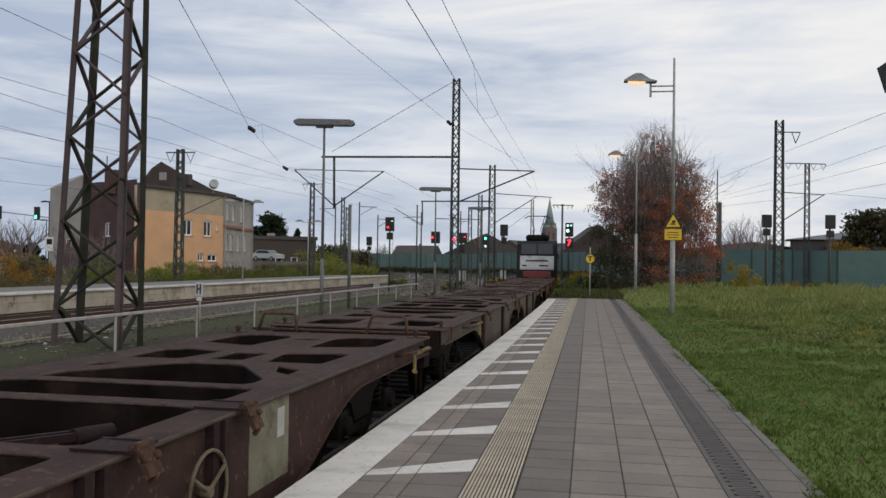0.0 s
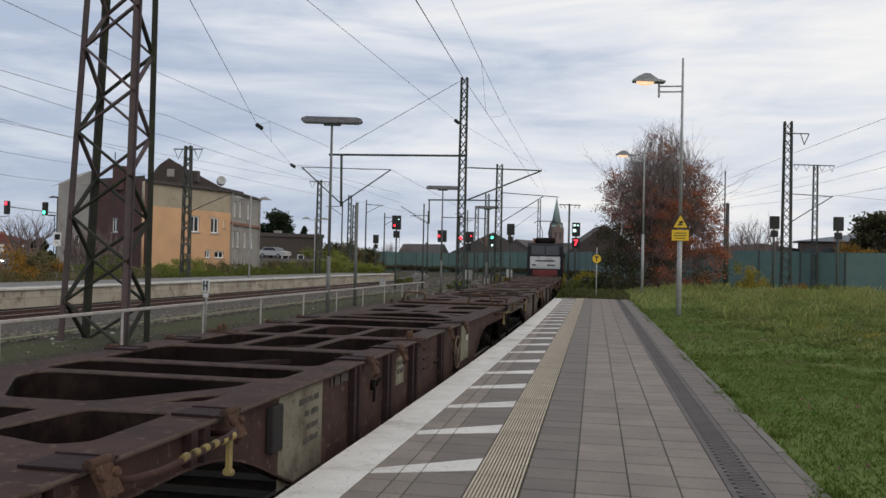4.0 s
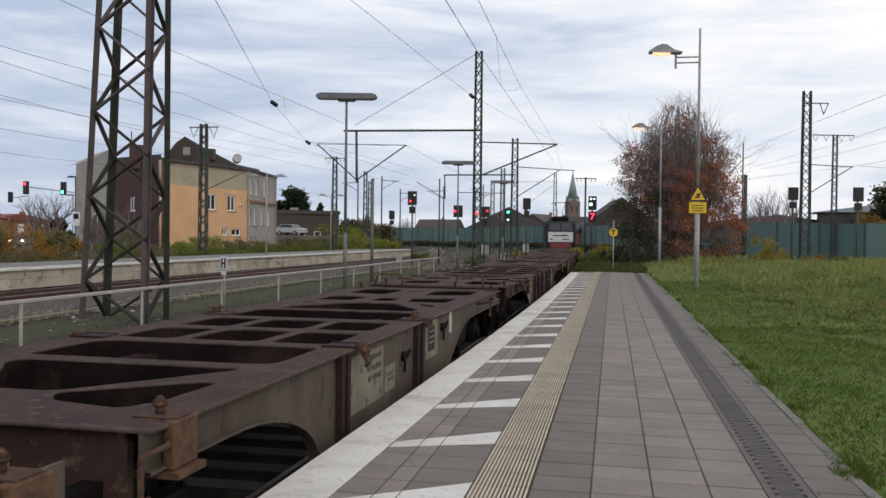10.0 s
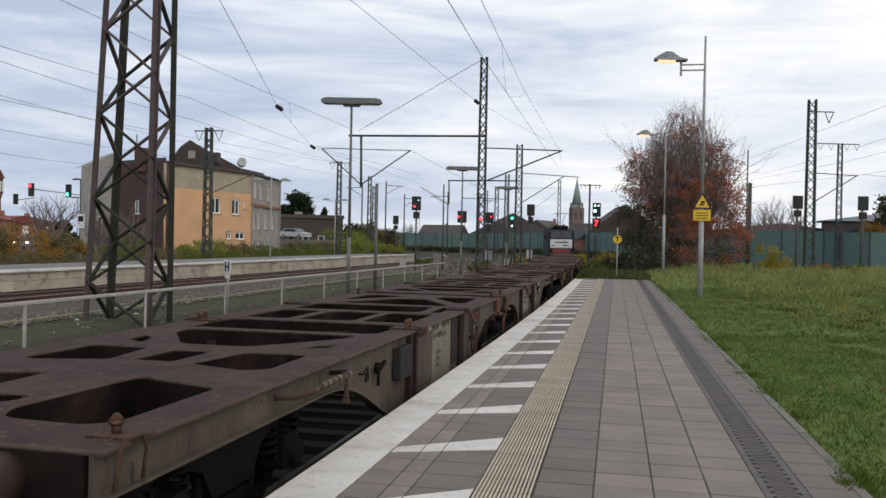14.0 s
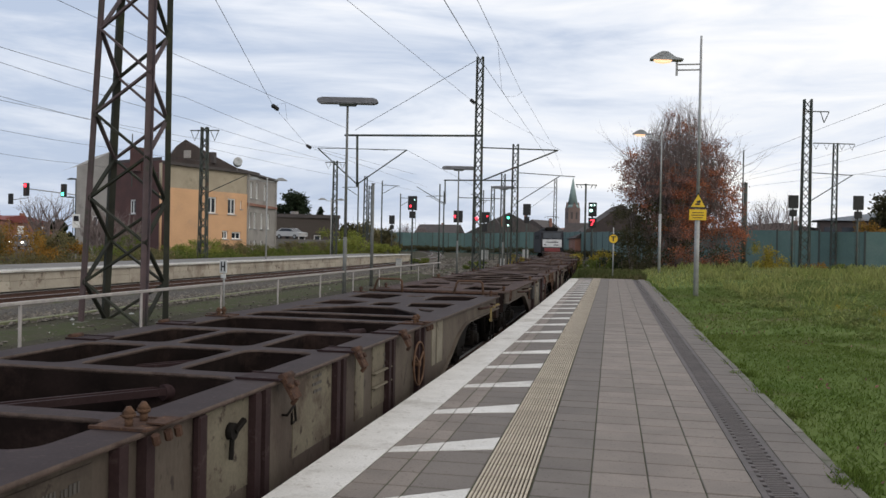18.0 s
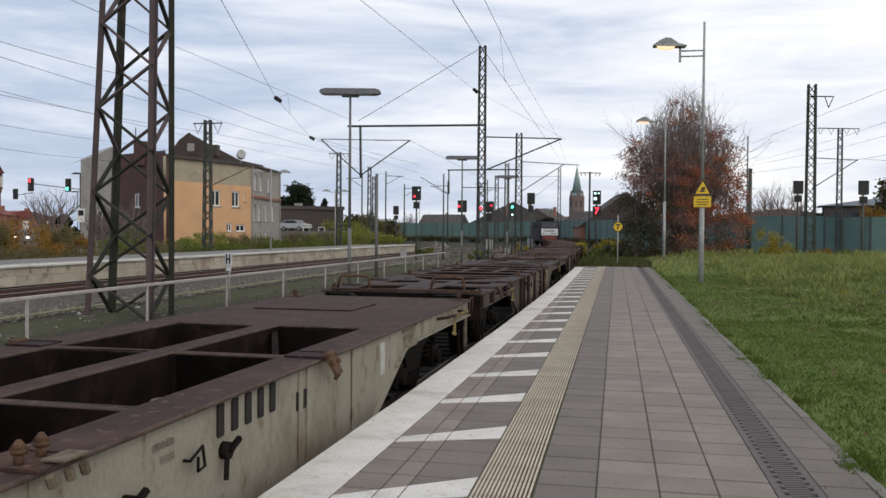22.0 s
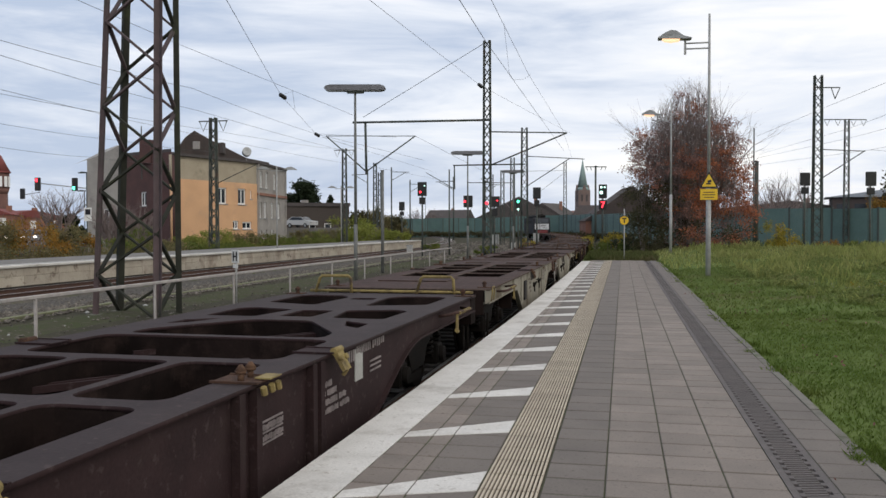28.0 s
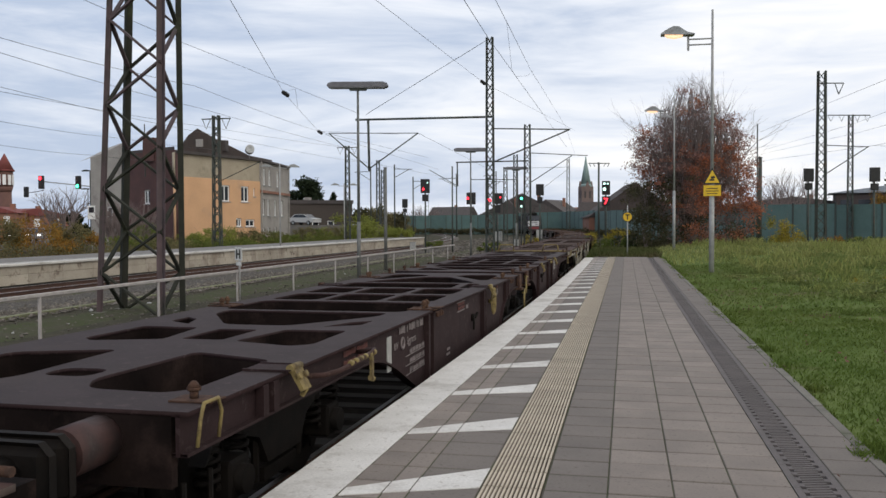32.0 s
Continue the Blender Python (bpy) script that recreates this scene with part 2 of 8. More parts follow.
YELLOW_WORN = material("worn_yellow_paint", (0.27, 0.21, 0.08), (0.18, 0.135, 0.058), 0.7, 0.0, scale=9, fine=60, c=(0.06, 0.042, 0.028), spec=0.2)


# ---- geometry helpers ----
def box(bm, x0, x1, y0, y1, z0, z1, bevel=0.0):
    vs = [bm.verts.new(p) for p in product((x0, x1), (y0, y1), (z0, z1))]
    fs = [bm.faces.new([vs[i] for i in q]) for q in ((0, 1, 3, 2), (4, 6, 7, 5), (0, 4, 5, 1), (2, 3, 7, 6), (0, 2, 6, 4), (1, 5, 7, 3))]
    if bevel:
        es = {e for f in fs for e in f.edges}
        bmesh.ops.bevel(bm, geom=list(es), offset=bevel, segments=1, affect="EDGES")
    return bm


def rod(bm, p, q, r, n=8, r2=None, caps=True):
    """A round or n-sided bar from p to q."""
    p, q = Vector(p), Vector(q)
    d = q - p
    turn = d.to_track_quat("Z", "Y").to_matrix()
    rings = []
    for c, rr in ((p, r), (q, r if r2 is None else r2)):
        rings.append([bm.verts.new(c + turn @ Vector((rr * math.cos(2 * math.pi * (i + 0.5) / n), rr * math.sin(2 * math.pi * (i + 0.5) / n), 0))) for i in range(n)])
    for i in range(n):
        j = (i + 1) % n
        f = bm.faces.new((rings[0][i], rings[0][j], rings[1][j], rings[1][i]))
        f.smooth = n > 6
    if caps:
        bm.faces.new(list(reversed(rings[0])))
        bm.faces.new(rings[1])
    return bm


def beam(bm, p, q, w, h):
    """A straight bar of rectangular section from p to q."""
    p, q = Vector(p), Vector(q)
    turn = (q - p).to_track_quat("Y", "Z").to_matrix()
    a, b = turn @ Vector((w / 2, 0, 0)), turn @ Vector((0, 0, h / 2))
    r = [[bm.verts.new(c + s * a + u * b) for s, u in ((-1, -1), (1, -1), (1, 1), (-1, 1))] for c in (p, q)]
    for i in range(4):
        j = (i + 1) % 4
        bm.faces.new((r[0][i], r[0][j], r[1][j], r[1][i]))
    bm.faces.new(list(reversed(r[0])))
    bm.faces.new(r[1])
    return bm


def pipe(bm, pts, r, n=6):
    """A bent round bar through the points, in one piece."""
    pts = [Vector(q) for q in pts]
    pts = [q for i, q in enumerate(pts) if i == 0 or (q - pts[i - 1]).length > 1e-5]
    closed = len(pts) > 3 and (pts[0] - pts[-1]).length < 1e-4
    if closed:
        pts = pts[:-1]
    m = len(pts)
    tang = []
    for i in range(m):
        lo = pts[i - 1] if closed or i else pts[i]
        hi = pts[(i + 1) % m] if closed or i < m - 1 else pts[i]
        tang.append((hi - lo).normalized())
    side = tang[0].orthogonal().normalized()
    rings = []
    for q, d in zip(pts, tang):
        side = (side - side.project(d)).normalized()
        up = d.cross(side)
        rings.append([bm.verts.new(q + r * (side * math.cos(2 * math.pi * k / n) + up * math.sin(2 * math.pi * k / n))) for k in range(n)])
    for i in range(m if closed else m - 1):
        u, v = rings[i], rings[(i + 1) % m]
        for k in range(n):
            f = bm.faces.new((u[k], u[(k + 1) % n], v[(k + 1) % n], v[k]))
            f.smooth = True
    if not closed:
        bm.faces.new(list(reversed(rings[0])))
        bm.faces.new(rings[-1])
    return bm


def ring(bm, centre, axis, r, t, n=20):
    """A thin hoop of radius r and bar radius t about an axis."""
    turn = Vector(axis).to_track_quat("Z", "Y").to_matrix()
    pts = [Vector(centre) + turn @ Vector((r * math.cos(2 * math.pi * i / n), r * math.sin(2 * math.pi * i / n), 0)) for i in range(n + 1)]
    return pipe(bm, pts, t, 6)


def prism(bm, poly, axis, a, b):
    """Extrude a closed outline (pairs) along an axis from a to b: 'x' outlines are (y, z), 'y' (x, z), 'z' (x, y)."""
    put = {"x": lambda u, v, w: (w, u, v), "y": lambda u, v, w: (u, w, v), "z": lambda u, v, w: (u, v, w)}[axis]
    r = [[bm.verts.new(put(u, v, w)) for u, v in poly] for w in (a, b)]
    n = len(poly)
    for i in range(n):
        j = (i + 1) % n
        bm.faces.new((r[0][i], r[0][j], r[1][j], r[1][i]))
    caps = [bm.faces.new(list(reversed(r[0]))), bm.faces.new(r[1])]
    for f in caps:
        f.normal_update()
    bmesh.ops.triangulate(bm, faces=caps)
    return bm


def rounded(poly, r, n=4):
    """Round the corners of a closed outline."""
    res = []
    m = len(poly)
    for i in range(m):
        p, a, b = Vector(poly[i]), Vector(poly[i - 1]), Vector(poly[(i + 1) % m])
        rr = min(r, (a - p).length * 0.45, (b - p).length * 0.45)
        s, e = p + (a - p).normalized() * rr, p + (b - p).normalized() * rr
        for k in range(n + 1):
            f = k / n
            res.append(tuple((1 - f) ** 2 * s + 2 * f * (1 - f) * p + f * f * e))
    return res


def plate(outline, holes, z, thick):
    """A flat plate with openings, as a bmesh."""
    cu = bpy.data.curves.new("plate", "CURVE")
    cu.dimensions, cu.fill_mode, cu.extrude = "2D", "BOTH", thick / 2
    for poly in [outline, *holes]:
        sp = cu.splines.new("POLY")
        sp.points.add(len(poly) - 1)
        for pt, (x, y) in zip(sp.points, poly):
            pt.co = (x, y, 0, 1)
        sp.use_cyclic_u = True
    ob = bpy.data.objects.new("plate", cu)
    me = bpy.data.meshes.new_from_object(ob)
    bm = bmesh.new()
    bm.from_mesh(me)
    bmesh.ops.remove_doubles(bm, verts=bm.verts, dist=0.0005)
    bmesh.ops.translate(bm, verts=bm.verts, vec=(0, 0, z - thick / 2))
    bpy.data.objects.remove(ob)
    bpy.data.curves.remove(cu)
    bpy.data.meshes.remove(me)
    return bm


def mesh_of(name, bm, mat):
    bmesh.ops.recalc_face_normals(bm, faces=bm.faces)
    me = bpy.data.meshes.new(name)
    bm.to_mesh(me)
    bm.free()
    for m in mat if isinstance(mat, (list, tuple)) else [mat]:
        me.materials.append(m)
    return me


def part(name, bm, mat, parent, label="", at=None):
    ob = new(name, mesh_of(name, bm, mat))
    ob.parent = parent
    if at is not None:
        ob.matrix_basis = at
    return tagged(ob, label=label)


def thing(name, label, category, group="", kind="", at=None):
    ob = tagged(new(name), label, category, group, kind)
    ob.empty_display_size = 0.2
    if at is not None:
        ob.matrix_basis = at
    return ob


def solid(name, bm, mat, label, category, group="", kind=""):
    return tagged(new(name, mesh_of(name, bm, mat)), label, category, group, kind)


# ---- plan: the platform edge runs along y; z = 0 is the platform, rails lie 0.55 m lower ----
RAIL_Z, DECK_Z = -0.55, 0.61
END_Y = 42.8
GROUND_Z = -0.78


def edge_x(y):
    """The platform edge, which follows the gentle curve of the line."""
    return -1.885 - max(0.0, 24 - y) ** 2 / 1700 - max(0.0, min(y, 50) - 28) ** 2 / 4000


def bend(y):
    """How far the line has swung to the left at y."""
    return 0.000869 * max(0.0, y - 45.7) ** 2


def on_track(y, off=0.0):
    return edge_x(y) - 1.57 + off - bend(y)


# ---- ground ----
bm = bmesh.new()
rng = random.Random(4)
gx = [-900, -300, -120, -60, -42, -30, -24] + [-22 + i for i in range(0, 20)] + [-2.3, 2, 4, 8, 14, 22, 30, 45, 70, 120, 300, 900]
gy = [-200, -60, -20] + [i * 4 for i in range(0, 36)] + [150, 170, 200, 260, 350, 600, 1200, 2500]
grid = [[bm.verts.new((x, y, GROUND_Z - 0.03 + 0.03 * noise.noise((x * 0.4, y * 0.4, 0)))) for y in gy] for x in gx]
for i in range(len(gx) - 1):
    for j in range(len(gy) - 1):
        bm.faces.new((grid[i][j], grid[i + 1][j], grid[i + 1][j + 1], grid[i][j + 1]))
for nm_, xa_, xb_, mt_, lb_, sd_ in (("moss_strip", -15.45, -12.3, MOSS, "green mossy gravel strip between the tracks", 3.0), ("ballast_shoulder", -18.3, -15.9, GREY_BALLAST, "grey ballast shoulder of the far track", 8.0)):
    b = bmesh.new()
    rows_ = []
    for i in range(90):
        y = -20 + i * 1.25
        rows_.append([b.verts.new((x + 0.5 * noise.noise((y * 0.35, sd_ + k, 0)), y, GROUND_Z + zz)) for k, (x, zz) in enumerate(((xa_, -0.06 if nm_ == "moss_strip" else 0.07), ((xa_ + xb_) / 2, 0.02), (xb_, -0.06)))])
    for p, q in zip(rows_, rows_[1:]):
        for k in range(2):
            b.faces.new((p[k], p[k + 1], q[k + 1], q[k])).smooth = True
    solid(nm_, b, mt_, lb_, "ground", kind="structure")
solid("ground", bm, SUBSOIL, "dull brown green ground between the tracks", "ground", kind="structure")


# ---- tracks ----
def rail_line(bm, off, y0, y1, step, way, prof, z):
    rings = []
    y = y0
    while y <= y1 + 1e-6:
        x = way(y) + off
        rings.append([bm.verts.new((x + u, y, z + v)) for u, v in prof])
        y += step
    n = len(prof)
    for a, b in zip(rings, rings[1:]):
        for i in range(n):
            j = (i + 1) % n
            bm.faces.new((a[i], a[j], b[j], b[i]))
    return bm


WEB = [(-0.06, -0.16), (0.06, -0.16), (0.06, -0.145), (0.012, -0.125), (0.012, -0.04), (0.034, -0.03), (0.034, -0.004), (-0.034, -0.004), (-0.034, -0.03), (-0.012, -0.04), (-0.012, -0.125), (-0.06, -0.145)]
HEAD = [(-0.03, -0.003), (0.03, -0.003), (0.026, 0.0), (-0.026, 0.0)]
TRACKS = {"near": (lambda y: on_track(y), -60, 240, RAIL_Z), "far": (lambda y: -19.97 - 1.15 * bend(y - 1.2), -40, 240, -0.50)}
for key, (way, y0, y1, z) in TRACKS.items():
    bed = bmesh.new()
    rail_line(bed, 0, y0, y1, 4.0, way, [(-1.9, -0.5), (1.9, -0.5), (1.35, -0.19), (-1.35, -0.19)], z)
    track = solid("track_" + key, bed, SHADED_BALLAST if key == "near" else BALLAST, "ballasted railway track with rusty rails", "railway track", kind="structure")
    for s in (-0.752, 0.752):
        web = rail_line(bmesh.new(), s, y0, y1, 2.0, way, WEB, z)
        part("rail", web, RAIL_STEEL, track)
        part("rail_head", rail_line(bmesh.new(), s, y0, y1, 2.0, way, HEAD, z + 0.004), RAIL_TOP, track, "polished running surface")
    sl = bmesh.new()
    y = 0.0
    while y < 160:
        x = way(y)
        box(sl, x - 1.3, x + 1.3, y - 0.13, y + 0.13, z - 0.38, z - 0.165)
        y += 0.62
    tagged(part("sleepers", sl, SHADED_SLEEPER if key == "near" else SLEEPER, track), kind="stuff")

# ---- our platform ----
COLS = [(-0.484, -0.113, SLAB_DARK), (-0.105, 0.273, SLAB), (0.281, 0.633, SLAB), (0.641, 0.984, SLAB), (1.286, 1.60, SLAB_DARK)]
ROW = 0.3433
platform = thing("platform_1", "paved railway platform with white safety hatching", "platform", kind="structure")
bm = bmesh.new()
box(bm, -1.70, 1.62, -14, END_Y, GROUND_Z - 0.2, -0.055)
box(bm, -1.45, 0.987, -14, END_Y, -0.055, -0.007)
box(bm, 1.283, 1.61, -14, END_Y, -0.055, -0.007)
part("platform_body", bm, JOINT, platform, "dark joint bed under the paving")
STEPS = [-14 + 1.136 * k for k in range(51)]
bm = bmesh.new()
prism(bm, [(edge_x(y) + 0.06, y) for y in STEPS if y < END_Y] + [(-1.6, STEPS[49]), (-1.6, -14)], "z", GROUND_Z - 0.2, -0.125)
part("platform_wall", bm, EDGE_CONCRETE, platform)
bm = bmesh.new()
prism(bm, [(edge_x(y) + 0.30, y) for y in STEPS if y < END_Y] + [(-1.44, STEPS[49]), (-1.44, -14)], "z", -0.05, -0.0085)
part("joint_bed", bm, JOINT, platform, "dark joint bed beside the edge slabs")


def slab_mesh(name, w, l, mat, h=0.035):
    b = bmesh.new()
    box(b, -w / 2, w / 2, -l / 2, l / 2, -h, 0, bevel=0.004)
    return mesh_of(name, b, mat)


def lay(name, me, x, y, z=0.0, turn=0.0, parent=None):
    ob = new(name, me)
    ob.parent = parent or platform
    ob.matrix_basis = pose(x, y, z, 0, 0, turn)
    return ob


rng = random.Random(11)
for x0, x1, mat in COLS:
    me = slab_mesh("paving_slab", x1 - x0 - 0.002, ROW - 0.020, mat)
    rest = bmesh.new()
    for k in range(-46, int(END_Y / ROW)):
        y = (k + 0.5) * ROW
        dz = rng.uniform(-0.0025, 0.0015)
        if 3.0 < y < 18.0:
            lay("paving_slab", me, (x0 + x1) / 2, y, dz, rng.uniform(-0.15, 0.15))
        else:
            box(rest, x0 + 0.002, x1 - 0.002, y - ROW / 2 + 0.009, y + ROW / 2 - 0.009, -0.035, dz)
    tagged(part("paving_slabs", rest, mat, platform), kind="stuff")
# white edge slabs, one metre long
b = bmesh.new()
box(b, 0.0, 0.41, -0.564, 0.564, -0.12, 0, bevel=0.004)
me = mesh_of("edge_slab", b, WHITE_LINE)
for y, q in zip(STEPS, STEPS[1:]):
    if q < END_Y:
        m_ = (y + q) / 2
        lay("edge_slab", me, edge_x(m_), m_, 0.0015 * math.sin(m_ * 2.1), math.degrees(math.atan2(edge_x(y) - edge_x(q), q - y)))
# hatched zone: slabs, then slanted white bars on them
ZONE = [(None, -1.434, SLAB), (-1.424, -1.280, SLAB), (-1.270, -0.872, SLAB_DARK)]
for x0, x1, mat in ZONE:
    me = slab_mesh("zone_slab", x1 - x0, ROW - 0.018, mat) if x0 else None
    rest = bmesh.new()
    for k in range(-46, int(END_Y / ROW)):
        y = (k + 0.5) * ROW
        if 3.0 < y < 16.0:
            u0 = x0 or edge_x(y) + 0.418
            lay("zone_slab", me or slab_mesh("zone_slab", x1 - u0, ROW - 0.018, mat), (u0 + x1) / 2, y, -0.002)
        else:
            box(rest, x0 or edge_x(y) + 0.418, x1, y - ROW / 2 + 0.003, y + ROW / 2 - 0.003, -0.035, -0.002)
    tagged(part("zone_slabs", rest, mat, platform), kind="stuff")
for k in range(-8, 24):
    y = 7.05 + 1.518 * (k - 1)
    if y > END_Y - 0.6:
        break
    b = bmesh.new()
    f = lambda x: (x + 0.872) * 0.725
    g = lambda x: -0.42 + (x + 0.872) * 0.385
    for x0, x1, _ in ZONE:
        x0 = x0 or edge_x(y) + 0.418
        prism(b, [(x0, y + g(x0)), (x1, y + g(x1)), (x1, y + f(x1)), (x0, y + f(x0))], "z", -0.003, 0.003)
    part("white_bar", b, WHITE_LINE, platform)
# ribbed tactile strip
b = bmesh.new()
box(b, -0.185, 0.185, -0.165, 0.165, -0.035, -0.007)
# the base between the ribs takes the darker material
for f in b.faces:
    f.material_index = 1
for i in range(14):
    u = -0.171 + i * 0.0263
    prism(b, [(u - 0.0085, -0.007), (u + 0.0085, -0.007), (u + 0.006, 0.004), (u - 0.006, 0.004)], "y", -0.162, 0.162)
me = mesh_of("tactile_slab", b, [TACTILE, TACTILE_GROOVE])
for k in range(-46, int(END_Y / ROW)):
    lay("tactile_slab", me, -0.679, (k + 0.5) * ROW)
# drain with slanted bars
b = bmesh.new()
box(b, -0.145, 0.145, -0.248, 0.248, -0.05, -0.018)
for s in (-1, 1):
    box(b, s * 0.145 - (0.045 if s > 0 else 0), s * 0.145 + (0.045 if s < 0 else 0), -0.248, 0.248, -0.05, -0.002)
    for i in range(4):
        box(b, s * 0.085 - 0.016, s * 0.085 + 0.016, -0.23 + i * 0.125, -0.165 + i * 0.125, -0.03, 0.0)
for i in range(10):
    y = -0.235 + i * 0.05
    prism(b, [(-0.07, y), (0.07, y + 0.035), (0.07, y + 0.062), (-0.07, y + 0.027)], "z", -0.03, -0.001)
me = mesh_of("drain_grate", b, DRAIN)
for k in range(-28, 84):
    lay("drain_grate", me, 1.135, k * 0.5 + 0.25)
me = slab_mesh("kerb_stone", 0.08, 0.99, KERB, 0.30)
for k in range(-14, 42):
    lay("kerb_stone", me, 1.645, k + 0.5, 0.001 + 0.005 * math.sin(k * 1.7), 0.2 * math.sin(k * 2.3))


# ---- the train ----
def arch(v0, v1, z0, z1, n=12):
    """A quarter ellipse that leaves (v0, z0) level and drops steeply to (v1, z1)."""
    return [(v0 + (v1 - v0) * math.sin(i / n * math.pi / 2), z1 + (z0 - z1) * math.cos(i / n * math.pi / 2)) for i in range(n + 1)]


def swell(v0, v1, z0, z1, n=12):
    """A long easy sweep from the thin end down to the full depth."""
    return [(v0 - 0.9 + (v1 - v0 + 0.9) * i / n, z1 + (z0 - z1) * (0.5 + 0.5 * math.cos(math.pi * (i / n) ** 1.15))) for i in range(n + 1)]


def slope(v0, v1, z0, z1):
    return [(v0, z0), (v0 + 0.25, z0 - 0.05), (v1, z1)]


DK = DECK_Z - RAIL_Z          # deck height over the rails
HALF = 1.40


def lattice_holes(L, front_joint, rear_joint):
    """Openings of a skeleton deck; v runs from an end to the middle."""
    long = L > 15
    def at_end(sign, joint):
        hs = []
        y = lambda v: sign * (L / 2 - v)
        def put(poly, r=0.1, both=True):
            p = [(x, y(v)) for x, v in poly]
            hs.append(rounded(p, r))
            if both:
                hs.append(rounded([(-x, q) for x, q in p], r))
        if joint:
            c0, c1, t0, t1, w1 = (0.42, 1.45, 0.80, 2.03, 3.33) if sign < 0 else (0.30, 1.97, 1.12, 2.68, 4.05) if L < 13 else (0.56, 2.18, 1.35, 2.90, 4.10)
            put([(0.24, c0 + 0.40), (0.42, c0 + 0.12), (0.94, c0), (1.06, c0 + 0.25), (1.09, c1 - 0.10), (0.96, c1)], 0.09)
            put([(-0.24, t0), (0.24, t0), (0.96, t1 - 0.16), (0.96, t1), (-0.96, t1), (-0.96, t1 - 0.16)], 0.10, False)
            if sign > 0:
                put([(0.92, t1 + 0.20), (1.13, t1 + 0.17), (1.13, w1 - 0.04), (0.97, w1 + 0.03)], 0.05, False)
                put([(-1.11, t1 + 0.17), (0.80, t1 + 0.17), (0.84, w1), (-1.11, w1)], 0.14, False)
            else:
                put([(-1.11, t1 + 0.17), (1.11, t1 + 0.17), (1.11, w1), (-1.11, w1)], 0.2, False)
            return hs, w1 + 0.09
        put([(0.28, 0.78), (0.44, 0.50), (0.98, 0.46), (1.10, 0.60), (1.10, 1.74), (0.34, 2.02)], 0.12)
        put([(-0.18, 0.85), (0.18, 0.85), (0.18, 1.15), (-0.18, 1.15)], 0.12, False)
        put([(0.34, 2.66), (0.92, 2.46), (1.08, 2.60), (1.06, 3.52), (0.46, 3.50)], 0.07)
        put([(-0.20, 2.70), (0.20, 2.70), (0.20, 3.44), (-0.20, 3.44)], 0.06, False)
        put([(0.72, 3.76), (1.04, 3.98), (1.05, 4.36), (0.86, 4.20)], 0.04)
        t0, t1, w1 = (3.72, 5.03, 5.88) if long else (3.80, 5.15, 6.45)
        put([(-0.34, t0), (0.34, t0), (0.96, t1 - 0.36), (0.98, t1), (-0.98, t1), (-0.96, t1 - 0.36)], 0.13, False)
        put([(-1.12, t1 + 0.12), (1.12, t1 + 0.12), (1.12, w1), (-1.12, w1)], 0.18, False)
        if not long:
            return hs, w1 + 0.09
        put([(-1.12, w1 + 0.17), (1.12, w1 + 0.17), (1.12, w1 + 1.55), (-1.12, w1 + 1.55)], 0.2, False)
        return hs, w1 + 1.64
    fa, va = at_end(1, front_joint)
    fb, vb = at_end(-1, rear_joint)
    holes = fa + fb
    a, b = L / 2 - va, -L / 2 + vb
    n = max(1, round((a - b) / 1.45))
    st = (a - b) / n
    bars = [b]
    for i in range(n):
        y0, y1 = b + i * st + 0.09, b + (i + 1) * st - 0.09
        for x0, x1 in ((-1.12, -0.47), (-0.38, 0.38), (0.47, 1.12)):
            holes.append(rounded([(x0, y0), (x1, y0), (x1, y1), (x0, y1)], 0.15))
        bars.append(b + (i + 1) * st)
    return holes, bars, (a, b)


def deck_holes(L, front_joint, rear_joint):
    """Openings of a plated deck: a long well in the middle, two hatches before it at a jointed front."""
    a = L / 2 - (2.85 if front_joint else 4.1)
    b = -L / 2 + (1.1 if rear_joint else 3.42)
    cuts = [b] + [a - 2.1 * k for k in (3, 2, 1, 0)] if rear_joint else [b + (a - b) * k / 4 for k in range(5)]
    holes = []
    for y0, y1 in zip(cuts, cuts[1:]):
        y0, y1 = y0 + (0.03 if y0 > b else 0), y1 - (0.03 if y1 < a else 0)
        for x0, x1 in ((-1.05, -0.10), (0.10, 1.05)):
            holes.append(rounded([(x0, y0), (x1, y0), (x1, y1), (x0, y1)], 0.03))
    if front_joint:
        for x0, x1 in ((-0.98, -0.20), (0.20, 0.98)):
            holes.append(rounded([(x0, L / 2 - 2.35), (x1, L / 2 - 2.35), (x1, L / 2 - 1.58), (x0, L / 2 - 1.58)], 0.03))
    return holes, cuts, (a, b)


def side_outline(L, front_joint, rear_joint, deep, cut=arch, sill=0.27):
    """The fish-bellied side sill, as (y, z)."""
    top = DK - 0.012
    lo, hi = DK - sill, DK - deep
    pts = [(-L / 2, top), (-L / 2, lo)]
    e, g = ((1.4, 1.3) if rear_joint else (3.45, 1.3)) if cut is slope else ((0.95, 1.55) if rear_joint else (3.9, 1.5))
    pts += [(-L / 2 + v, z) for v, z in (swell if cut is arch and not rear_joint else cut)(e, e + g, lo, hi)]
    e, g = ((1.4, 1.3) if front_joint else (3.45, 1.5)) if cut is slope else ((0.95, 1.55) if front_joint else (3.9, 1.5))
    pts += [(L / 2 - v, z) for v, z in reversed((swell if cut is arch and not front_joint else cut)(e, e + g, lo, hi))]
    pts += [(L / 2, lo), (L / 2, top)]
    return pts


